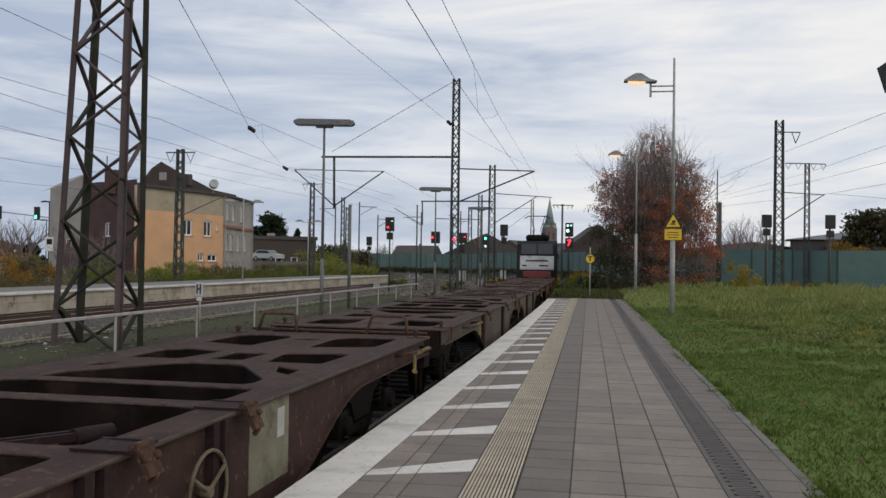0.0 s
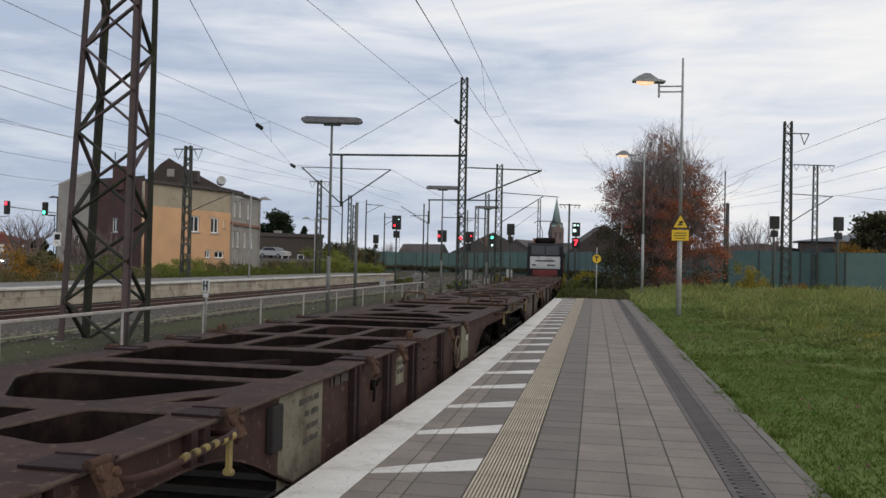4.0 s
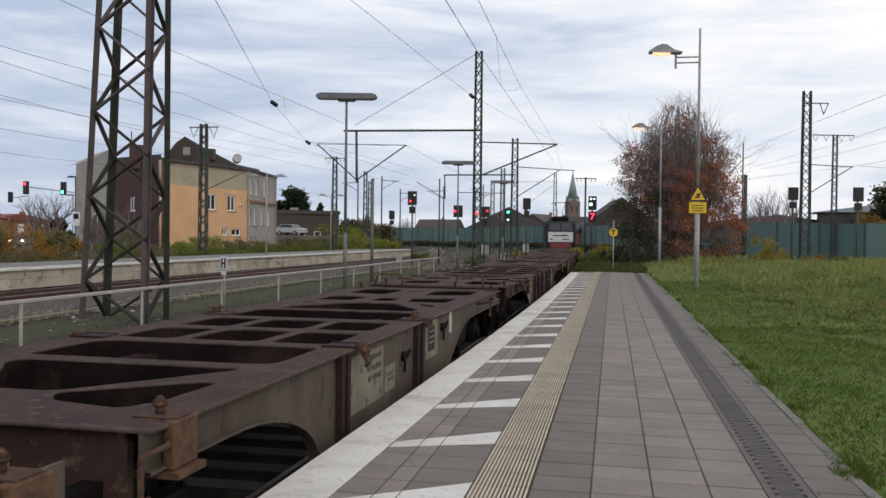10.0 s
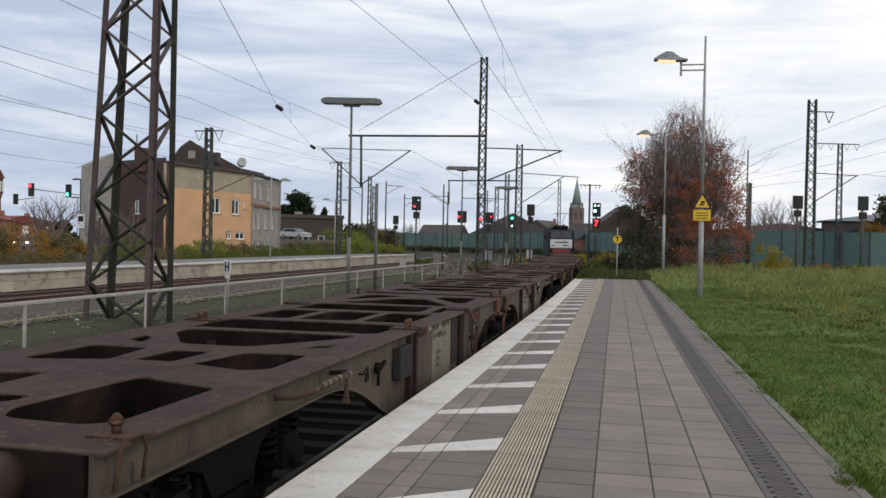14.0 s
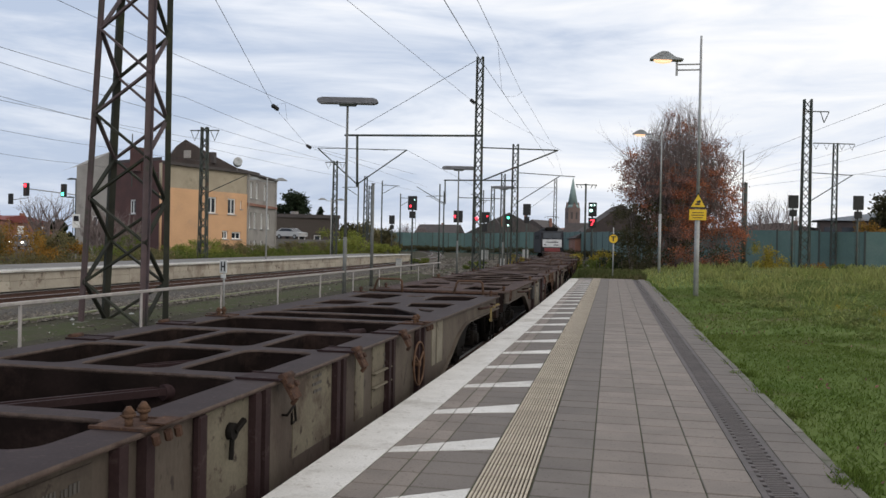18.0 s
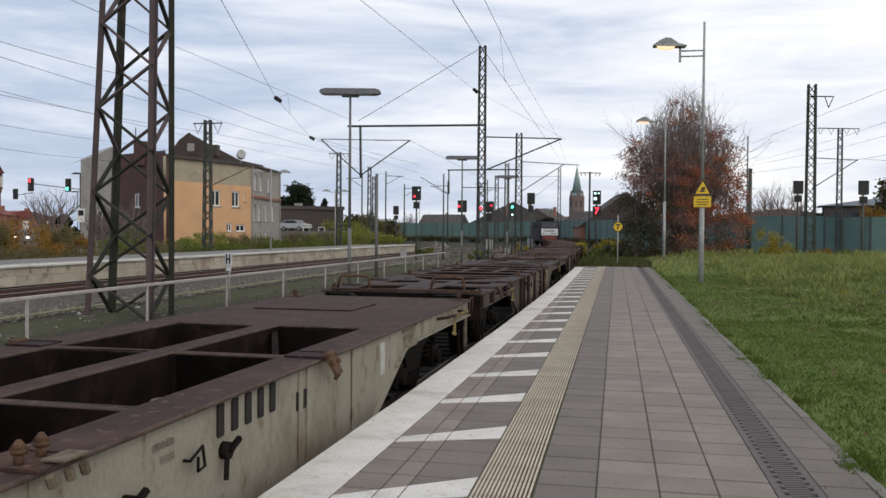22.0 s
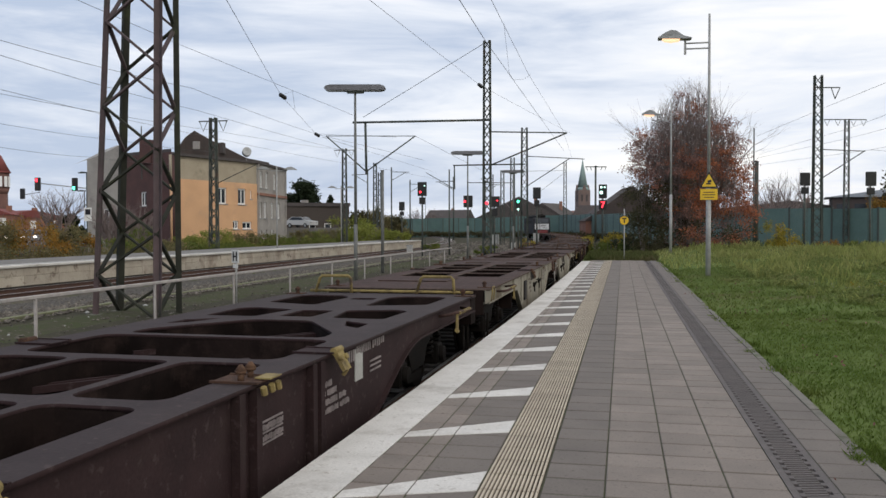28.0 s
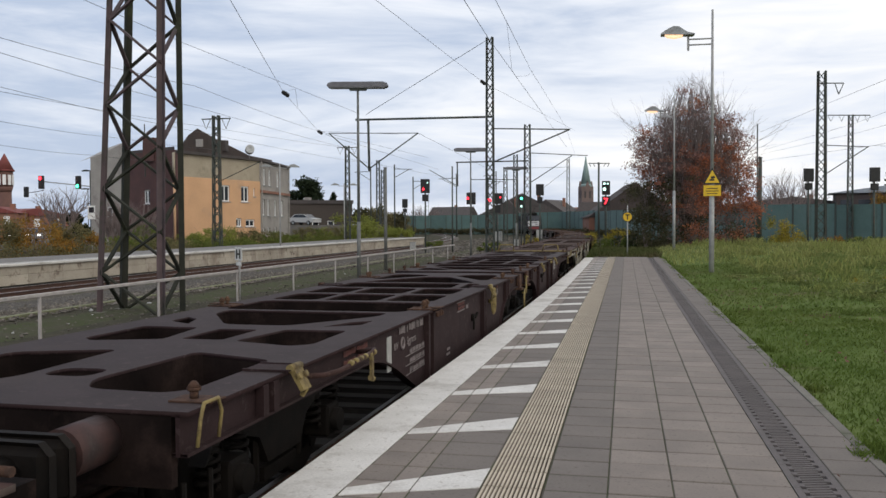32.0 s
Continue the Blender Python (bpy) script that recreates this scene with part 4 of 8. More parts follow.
        rod(b, (1.35, wheel, DK - wheel_z), (1.45, wheel, DK - wheel_z), 0.035, 8)
        part("brake_wheel", b, wheel_mat, body, wheel_label)
    return body


UNITS = []      # (body, front end of the deck at 0 s, length)


def couple(body, front, L):
    UNITS.append((body, front + 0.75 - L / 2, L))
    return body


# Y and Z: the two articulated wagons behind the engine
couple(make_unit("dark brown skeleton container wagon behind the engine", 12.4, rear="joint", locks=((1.0, "hung"), (-2.5, "up")), grips=(1.6, None)), 63.35, 12.4)
couple(make_unit("dark brown skeleton container wagon on a shared bogie", 12.4, front="joint", locks=((2.5, "hung"), (-1.0, "up")), grips=(None, 2.4)), 50.6, 12.4)
couple(make_unit("dark brown skeleton container wagon with pale side plates", 12.4, side=DUSTY_SIDE, rear="joint", locks=((1.5, "hung"), (-2.0, "up")), grips=(1.6, None)), 37.32, 12.4)
couple(make_unit("brown skeleton container wagon with pale side plates", 12.4, side=DUSTY_SIDE, front="joint", locks=((2.6, "hung"), (-1.2, "hung")), grips=(None, 2.4)), 24.52, 12.4)
# A: rusty skeleton wagon with a brake wheel
A = couple(make_unit("rusty brown skeleton container wagon with brake wheel", 18.5, locks=((3.2, "hung"), (1.86, "hung"), (-0.11, "up"), (-1.2, "hung"), (-2.45, "hung"), (-5.7, "hung"), (-7.12, "hung")), wheel=2.62, wheel_mat=YELLOW_DULL, wheel_label="grimy pale hand brake wheel", grips=(1.15, 2.85)), 10.88, 18.5)
# B: articulated, grey-brown sides
B1 = couple(make_unit("brown skeleton container wagon with dusty grey sides", 12.3, side=DUSTY_SIDE, rear="joint", locks=((-0.12, "up"), (-2.7, "hung")), grips=(1.75, None), grip=YELLOW_DULL), -8.86, 12.3)
B2 = couple(make_unit("dusty brown skeleton container wagon with pale plates", 12.3, side=DUSTY_SIDE, front="joint", locks=((2.82, "hung"), (-0.16, "up")), wheel=3.33, wheel_z=0.46, grips=(None, 2.6), grip=YELLOW_DULL, wheel_mat=BROWN, wheel_label="dark brown hand brake wheel", sill=0.25), -21.75, 12.3)
# C: rusty skeleton wagon
C = couple(make_unit("rusty brown skeleton container wagon with dusty grey sides", 17.95, top=PALER_DECK, side=DUSTY_SIDE, locks=((2.87, "up"), (1.73, "hung"), (0.12, "hung"), (-1.5, "hung"), (-3.18, "up"), (-5.79, "hung"), (-7.6, "hung")), wheel=2.45, wheel_mat=RUST_BRIGHT, wheel_label="rusty hand brake wheel", grips=(1.6, 2.1), rear_rail=True), -35.31, 17.95)
# D: plated decks, grey-green sides
D1 = couple(make_unit("grey green container wagon with plated brown deck", 12.2, deck="plated", side=GREY_SIDE, rear="joint", locks=((-0.05, "hung"), (-3.33, "up", YELLOW_DULL)), front_rail=False, grips=(1.5, None)), -54.45, 12.2)
D2 = couple(make_unit("grey green container wagon with open middle well", 12.2, deck="plated", side=GREY_SIDE, front="joint", locks=((2.55, "up", YELLOW_DULL), (0.02, "hung")), grips=(None, 1.5), rear_rail=False, rail_mat=YELLOW_WORN), -67.2, 12.2)
b = bmesh.new()
box(b, 1.27, 1.31, 6.16, 6.27, DK - 0.74, DK - 0.06, 0.008)
part("end_post", b, YELLOW_DULL, D1, "pale upright post beside the buffer")
# E: newer dark brown wagons
E1 = couple(make_unit("dark red brown skeleton container wagon with white lettering", 13.1, top=PALER_DECK, side=DARK_BROWN, rear="joint", locks=((-0.74, "up", YELLOW_WORN), (0.59, "hung", YELLOW_WORN), (-3.2, "hung", YELLOW_WORN), (-5.0, "up")), grips=(1.6, None), rail_mat=YELLOW_WORN), -80.6, 13.1)
E2 = couple(make_unit("dark red brown skeleton container wagon with yellow brake wheel", 13.1, top=PALER_DECK, side=DARK_BROWN, front="joint", locks=((4.9, "up"), (2.78, "hung", YELLOW_WORN), (-0.91, "up"), (-5.15, "hung", YELLOW_WORN)), wheel=3.03, wheel_z=0.25, wheel_r=0.20, grips=(None, 2.3), rail_mat=YELLOW_WORN), -94.3, 13.1)
F = couple(make_unit("dark brown skeleton container wagon at the tail", 18.5, locks=((5.9, "hung"), (1.2, "up"), (-2.8, "hung"))), -108.65, 18.5)


# ---- panels and lettering on the wagon sides ----
PANEL_CREAM = material("dusty_cream_panel", (0.20, 0.182, 0.14), (0.155, 0.138, 0.105), 0.8, scale=3, fine=40, c=(0.09, 0.072, 0.055), spec=0.2, flecks=(9, (0.07, 0.055, 0.043)))
PANEL_GREYBOX = material("dark_grey_box", (0.024, 0.023, 0.024), (0.032, 0.030, 0.029), 0.8, scale=6, spec=0.1)
LETTER_FAINT = material("washed_out_lettering", (0.12, 0.105, 0.082), (0.17, 0.15, 0.12), 0.8, scale=9, fine=40)
PANEL_GRIMY = material("grimy_grey_panel", (0.085, 0.070, 0.055), (0.056, 0.045, 0.037), 0.85, scale=3, fine=40, c=(0.042, 0.032, 0.027), spec=0.15, flecks=(9, (0.035, 0.027, 0.023)))
PANEL_DRAB = material("drab_beige_panel", (0.155, 0.137, 0.100), (0.115, 0.098, 0.072), 0.8, scale=3, fine=40, c=(0.065, 0.048, 0.037), spec=0.18, flecks=(8, (0.045, 0.033, 0.027)))
LETTER_RED = material("faded_red_lettering", (0.13, 0.045, 0.038), (0.09, 0.035, 0.03), 0.8, scale=9)


def block(body, y, z, rows, mat, h=0.05, gap=0.085):
    """Several short rows of faded lettering."""
    for k, words in enumerate(rows):
        bars_of_text(body, y, DK + z - k * gap, h, words, mat, x=1.360)


def lines(body, y, z, rows, mat, h=0.05, gap=0.075):
    """Rows of faded lettering that begin under one another."""
    for k, words in enumerate(rows):
        bars_of_text(body, y + sum(words) + h * 0.55 * (len(words) - 1), DK + z - k * gap, h, words[::-1], mat, x=1.360)


def side_box(body, y, z, l, h, mat, label, depth=0.06):
    b = bmesh.new()
    box(b, 1.352, 1.352 + depth, y - l, y, DK + z - h, DK + z, 0.01)
    return part("side_box", b, mat, body, label)


def valve(body, y, z):
    b = bmesh.new()
    rod(b, (1.35, y, DK + z), (1.40, y, DK + z), 0.055, 10)
    beam(b, (1.40, y, DK + z), (1.42, y + 0.09, DK + z + 0.06), 0.03, 0.03)
    rod(b, (1.39, y - 0.02, DK + z - 0.05), (1.39, y - 0.03, DK + z - 0.17), 0.016, 6)
    part("brake_valve", b, DARKENED_STEEL, body, "black brake valve handle")


def loop_handle(body, y, z):
    b = bmesh.new()
    pipe(b, [(1.36, y - 0.12, DK + z), (1.40, y - 0.12, DK + z), (1.40, y + 0.02, DK + z + 0.05), (1.40, y + 0.05, DK + z - 0.07), (1.40, y - 0.03, DK + z - 0.08), (1.40, y - 0.03, DK + z)], 0.010, 6)
    part("release_handle", b, DARKENED_STEEL, body)


P = lambda body, y, z, l, h, mat, label: panel(body, "side_panel", y, DK + z, l, h, mat, label)
P(A, 4.12, -0.03, 0.74, 0.62, PANEL_GREEN, "pale green side plate")
panel(A, "side_panel", 4.02, DK - 0.12, 0.14, 0.22, PANEL_WHITE, "small white label", 1.357)
P(A, -0.72, -0.13, 0.38, 0.32, PANEL_GREEN, "pale green notice plate")
block(A, -0.76, -0.23, [(0.09, 0.06, 0.07), (0.16, 0.10)], LETTER_DIM, 0.06, 0.1)
for k_ in range(3):
    side_box(A, 0.72, -0.16 - 0.13 * k_, 0.34, 0.02, DARK_BROWN, "worn rung on the side", 0.03)
block(A, -3.0, -0.14, [(0.2, 0.16, 0.05)], LETTER_DIM, 0.09)
P(A, -3.71, -0.05, 0.99, 0.70, PANEL_CREAM, "dusty cream side plate")
block(A, -3.82, -0.18, [(0.12, 0.1, 0.2), (0.2, 0.1), (0.3,), (0.22, 0.1)], LETTER_DIM, 0.05, 0.11)
side_box(A, -4.74, -0.08, 0.2, 0.34, PANEL_GREYBOX, "dark grey brake box")
valve(A, -2.12, -0.30)
loop_handle(A, 1.2, -0.42)
P(B1, 1.72, -0.03, 0.15, 0.30, PANEL_WHITE, "white wagon label")
P(B1, 0.82, -0.06, 0.68, 0.46, PANEL_CREAM, "dusty cream side plate")
panel(B1, "side_panel", 0.61, DK - 0.13, 0.35, 0.30, PANEL_BLUE, "dark blue notice plate", 1.357)
block(B1, 0.57, -0.20, [(0.1, 0.14), (0.2, 0.06), (0.08, 0.18)], PANEL_GREEN, 0.02, 0.07)
valve(B1, 1.06, -0.20)
P(B1, -1.74, -0.10, 1.05, 0.52, PANEL_CREAM, "dusty cream side plate with lettering")
block(B1, -1.84, -0.20, [(0.1, 0.2, 0.1), (0.2, 0.1, 0.1), (0.3, 0.12)], LETTER_DIM, 0.055, 0.10)
P(B1, -1.28, -0.34, 0.40, 0.26, PANEL_CREAM, "small cream notice plate")
block(B1, -1.33, -0.44, [(0.24,), (0.24,)], LETTER_DIM, 0.03, 0.06)
block(B1, -1.0, -0.12, [(0.2,), (0.16,)], LETTER_DIM, 0.02, 0.05)
valve(B1, -0.97, -0.32)
P(B2, 4.23, -0.03, 0.94, 0.36, PANEL_BLUE, "dark panel with plain coloured logo shapes")
for k_ in range(3):
    b = bmesh.new()
    ring(b, (1.36, 3.62 + 0.19 * k_, DK - 0.18), (1, 0, 0), 0.07, 0.012, 16)
    part("logo_shape", b, LETTER_RED, B2)
block(B2, 4.10, -0.33, [(0.62,)], LETTER, 0.014)
P(B2, 1.86, -0.02, 1.11, 0.74, PANEL_CREAM, "dusty cream side plate with wagon lettering")
lines(B2, 0.78, -0.115, [(0.12, 0.12)], LETTER_DIM, 0.075)
lines(B2, 1.27, -0.115, [(0.26, 0.16)], LETTER_DIM, 0.075)
write(B2, "RIV", 0.78, DK - 0.225, 0.075, LETTER_DIM)
lines(B2, 0.96, -0.225, [(0.05, 0.20)], LETTER_DIM, 0.075)
write(B2, "Sggrss", 1.28, DK - 0.225, 0.075, LETTER_DIM)
lines(B2, 0.92, -0.44, [(0.45,), (0.45,), (0.45,)], LETTER_DIM, 0.012, 0.08)
lines(B2, 0.98, -0.42, [(0.05, 0.08, 0.06), (0.1, 0.05), (0.06, 0.1)], LETTER_DIM, 0.035, 0.08)
P(B2, 0.69, -0.04, 0.13, 0.05, PANEL_WHITE, "small white label")
side_box(B2, 2.24, -0.06, 0.34, 0.62, PANEL_GREYBOX, "dark flush side cover", 0.012)
side_box(B2, -0.58, -0.12, 0.48, 0.34, PANEL_GREYBOX, "dark grey brake box", 0.09)
valve(B2, -1.66, -0.24)
loop_handle(B2, -2.1, -0.22)
block(B2, -2.5, -0.12, [(0.22,), (0.18,)], LETTER_DIM, 0.03, 0.06)
P(C, 4.05, -0.04, 0.34, 0.55, PANEL_CREAM, "dusty cream side plate")
P(C, 3.62, -0.04, 0.20, 0.55, PANEL_CREAM, "narrow cream side plate")
P(C, 1.42, -0.05, 0.60, 0.60, PANEL_DRAB, "drab beige side plate with faint lettering")
block(C, 1.34, -0.18, [(0.14,), (0.12,), (0.14,)], LETTER_DIM, 0.03, 0.06)
for k_ in range(2):
    side_box(C, 1.46, -0.30 - 0.14 * k_, 0.66, 0.022, PANEL_DRAB, "bent steel rung on the side", 0.05)
P(C, 0.55, -0.05, 0.26, 0.62, PANEL_DRAB, "drab beige side plate")
P(C, -3.67, -0.07, 1.1, 0.66, PANEL_GRIMY, "grimy grey side plate with lettering")
block(C, -3.77, -0.18, [(0.14, 0.1, 0.2), (0.3, 0.1), (0.2, 0.1)], LETTER_DIM, 0.05, 0.1)
block(C, -3.72, -0.46, [(0.9,), (0.9,), (0.9,)], LETTER_DIM, 0.012, 0.06)
side_box(C, -4.77, -0.06, 0.34, 0.46, PANEL_GREYBOX, "dark flush side cover", 0.012)
valve(C, -2.26, -0.22)
loop_handle(C, -1.30, -0.28)
P(C, -0.35, -0.05, 0.85, 0.6, PANEL_DRAB, "drab beige side plate with faint lettering")
block(C, -0.62, -0.11, [(0.08, 0.1), (0.14, 0.05), (0.1, 0.06)], LETTER_DIM, 0.022, 0.06)
P(C, -1.95, -0.05, 0.62, 0.58, PANEL_DRAB, "drab beige side plate")
for y_ in (-2.62, -1.86):
    side_box(C, y_, -0.04, 0.10, 0.72, DARK_BROWN, "dark upright stiffener", 0.05)
P(D1, 1.72, -0.10, 0.15, 0.32, PANEL_WHITE, "white paper label")
side_box(D1, -0.36, -0.20, 0.20, 0.14, PANEL_GREYBOX, "dark oblong opening", 0.008)
for k_ in range(5):
    side_box(D1, -0.96 - 0.19 * k_, -0.05, 0.08, 0.20, PANEL_GREYBOX, "dark slot under the deck edge", 0.008)
side_box(D1, 0.72, -0.02, 0.03, 0.84, GREY_SIDE, "upright fold in the side plate", 0.02)
block(D1, 2.9, -0.10, [(0.3, 0.2), (0.2, 0.26)], LETTER_FAINT, 0.04, 0.07)
block(D1, -2.3, -0.16, [(0.2,), (0.14,)], LETTER_FAINT, 0.04, 0.08)
block(D1, -4.0, -0.16, [(0.1,), (0.14,), (0.1,), (0.1,)], LETTER_FAINT, 0.04, 0.08)
valve(D1, -1.72, -0.34)
valve(D1, -2.75, -0.36)
loop_handle(D1, -2.08, -0.28)
side_box(D1, -3.75, -0.02, 0.03, 0.84, GREY_SIDE, "upright fold in the side plate", 0.02)
P(D2, 4.10, -0.10, 0.16, 0.12, YELLOW_DULL, "small faded yellow label")
lines(D2, 3.08, -0.15, [(0.2, 0.2, 0.2), (0.16, 0.16, 0.24), (0.2, 0.12, 0.3), (0.14, 0.2, 0.2)], LETTER_FAINT, 0.035, 0.08)
for k_ in range(4):
    P(D2, 3.80, -0.17 - 0.08 * k_, 0.74, 0.008, LETTER_FAINT, "thin dark rule")
valve(D2, 2.03, -0.36)
loop_handle(D2, 1.72, -0.30)
side_box(D2, 2.92, -0.02, 0.03, 0.84, GREY_SIDE, "upright fold in the side plate", 0.02)
valve(D2, 0.94, -0.38)
block(D2, 1.60, -0.46, [(0.5,), (0.5, )], LETTER_FAINT, 0.014, 0.07)
side_box(D2, -0.62, -0.18, 0.40, 0.42, PANEL_GREYBOX, "dark framed document holder", 0.03)
block(D2, 0.42, -0.22, [(0.12, 0.2, 0.2), (0.3, 0.1), (0.14, 0.3), (0.2,)], LETTER_FAINT, 0.05, 0.1)
for k_ in range(4):
    side_box(D2, 1.08 - 0.21 * k_, -0.05, 0.09, 0.20, PANEL_GREYBOX, "dark slot under the deck edge", 0.008)
side_box(D2, -1.52, -0.02, 0.03, 0.84, GREY_SIDE, "upright fold in the side plate", 0.02)
block(D2, -2.1, -0.06, [(0.2,)], LETTER_FAINT, 0.06)
block(E1, 2.05, -0.12, [(0.36, 0.42)], LETTER, 0.11)
P(E1, 1.42, -0.07, 0.20, 0.28, PANEL_WHITE, "white wagon label")
lines(E1, 0.98, -0.16, [(0.20,)], LETTER, 0.10)
block(E1, 1.95, -0.24, [(0.34,), (0.34,), (0.34,)], LETTER, 0.018, 0.045)
lines(E1, 0.38, -0.27, [(0.24,), (0.1, 0.22), (0.06, 0.28, 0.18), (0.06, 0.30, 0.24)], LETTER, 0.05, 0.072)
for k_ in range(3):
    P(E1, -0.33, -0.285 - 0.073 * k_, 0.38, 0.012, LETTER, "thin white rule")
block(E1, -0.34, -0.348, [(0.36,), (0.36,)], LETTER, 0.042, 0.073)
lines(E1, -4.95, -0.10, [(0.26,), (0.16,)], LETTER, 0.036, 0.06)
valve(E1, -2.7, -0.30)
lines(E2, 3.70, -0.20, [(0.14,)], LETTER, 0.10)
lines(E2, 3.74, -0.09, [(0.12,)], LETTER_RED, 0.06)
b = bmesh.new()
rod(b, (1.353, 3.50, DK - 0.13), (1.358, 3.50, DK - 0.13), 0.04, 10)
part("white_dot", b, LETTER, E2)
P(E2, 3.42, -0.04, 0.13, 0.20, YELLOW_WORN, "yellow brake label")
P(E2, -2.58, -0.10, 0.14, 0.34, PANEL_WHITE, "white wagon label")
block(E2, -1.35, -0.13, [(0.14, 0.10, 0.26, 0.06, 0.24)], LETTER, 0.085, 0.19)
write(E2, "RIV", -2.5, DK - 0.26, 0.075, LETTER)
write(E2, "Sggmrss", -2.02, DK - 0.26, 0.085, LETTER)
b = bmesh.new()
ring(b, (1.36, -2.18, DK - 0.225), (1, 0, 0), 0.055, 0.012, 16)
part("logo_shape", b, LETTER, E2, "plain white ring")
for k_ in range(3):
    block(E2, -1.30, -0.37 - k_ * 0.10, [(0.1, 0.1, 0.1, 0.1, 0.1)], LETTER, 0.05)
    block(E2, -1.28, -0.385 - k_ * 0.10, [(0.8,)], LETTER, 0.008)
P(E2, -1.06, -0.08, 0.10, 0.30, LETTER_RED, "small red label")
for z_ in (-0.055, -0.175):
    P(E2, 1.04, z_, 0.49, 0.012, LETTER, "thin white rule")
lines(E2, 0.57, -0.105, [(0.16, 0.22), (0.2, 0.2)], LETTER_RED, 0.042, 0.055)
lines(E2, 1.10, -0.19, [(0.16,)], LETTER, 0.06)
valve(E2, 1.57, -0.36)
block(E2, 0.05, -0.60, [(0.16,), (0.2,)], LETTER, 0.03, 0.06)
block(E2, -3.36, -0.10, [(0.3, 0.3), (0.3, 0.3)], LETTER_RED, 0.05, 0.08)
for k_ in range(3):
    b = bmesh.new()
    box(b, -0.35 - 0.1 * k_, 0.12 - 0.1 * k_, -7.05 - 0.24 * k_, -6.98 - 0.24 * k_, DK + 0.001, DK + 0.004)
    part("deck_mark", b, LETTER_DIM, A, "faded white paint mark")
for body_ in (A, C, B1, B2):
    for y_ in (-1.5, 2.0):
        b = bmesh.new()
        rod(b, (-0.9, y_, DK - 0.18), (0.2, y_ + 0.9, DK - 0.30), 0.05, 8)
        rod(b, (-0.7, y_ + 0.2, DK - 0.22), (0.9, y_ + 0.5, DK - 0.20), 0.025, 6)
        part("brake_rod", b, RUST, body_, "rusty brake rods under the openings")


# ---- how the train moves ----
def gone(t):
    """Metres that the train has rolled since the start."""
    q = t / 32
    return 59.48 * q ** 1 + 75.31 * q ** 2 - 73.58 * q ** 3 + 88.46 * q ** 4 - 38.85 * q ** 5


def stand(y, base):
    a, b = (on_track(y + base), y + base), (on_track(y - base), y - base)
    return pose((a[0] + b[0]) / 2, y, RAIL_Z, 0, 0, math.degrees(math.atan2(-(a[0] - b[0]), a[1] - b[1])))


def motions():
    times = [i * 0.5 for i in range(65)]
    for body, u, L in UNITS:
        walk(body, [(t, stand(u + gone(t), L / 2 - 2)) for t in times])
    ax, ay, az = MOVING_CAR.matrix_basis.translation
    walk(MOVING_CAR, [(t, pose(ax - 0.5 * d, ay + 0.87 * d, az, 0, 0, 30)) for t, d in ((0.0, 14.0), (22.0, 14.0), (24.0, 7.0), (26.0, 1.5), (27.5, 0.0), (32.0, 0.0))])
    ticks = [i * 0.1 for i in range(321)]
    for ws in WHEELS:
        home = ws.matrix_basis.translation.copy()
        walk(ws, [(t, pose(*home, math.degrees(-gone(t) / 0.46))) for t in ticks])


# ---- engine ----
ENGINE_DARK = material("dark_grey_engine_paint", (0.020, 0.020, 0.024), (0.014, 0.014, 0.017), 0.7, scale=2, c=(0.03, 0.026, 0.024), spec=0.15)
ENGINE_WHITE = material("off_white_engine_paint", (0.50, 0.50, 0.50), (0.40, 0.40, 0.40), 0.5, scale=3, c=(0.22, 0.21, 0.20))
ENGINE_RED = material("dull_red_engine_paint", (0.22, 0.035, 0.04), (0.16, 0.03, 0.03), 0.5, scale=3)
DARK_GLASS = material("dark_window_glass", (0.025, 0.03, 0.038), (0.02, 0.025, 0.032), 0.12, scale=1, bump=0, spec=0.5)


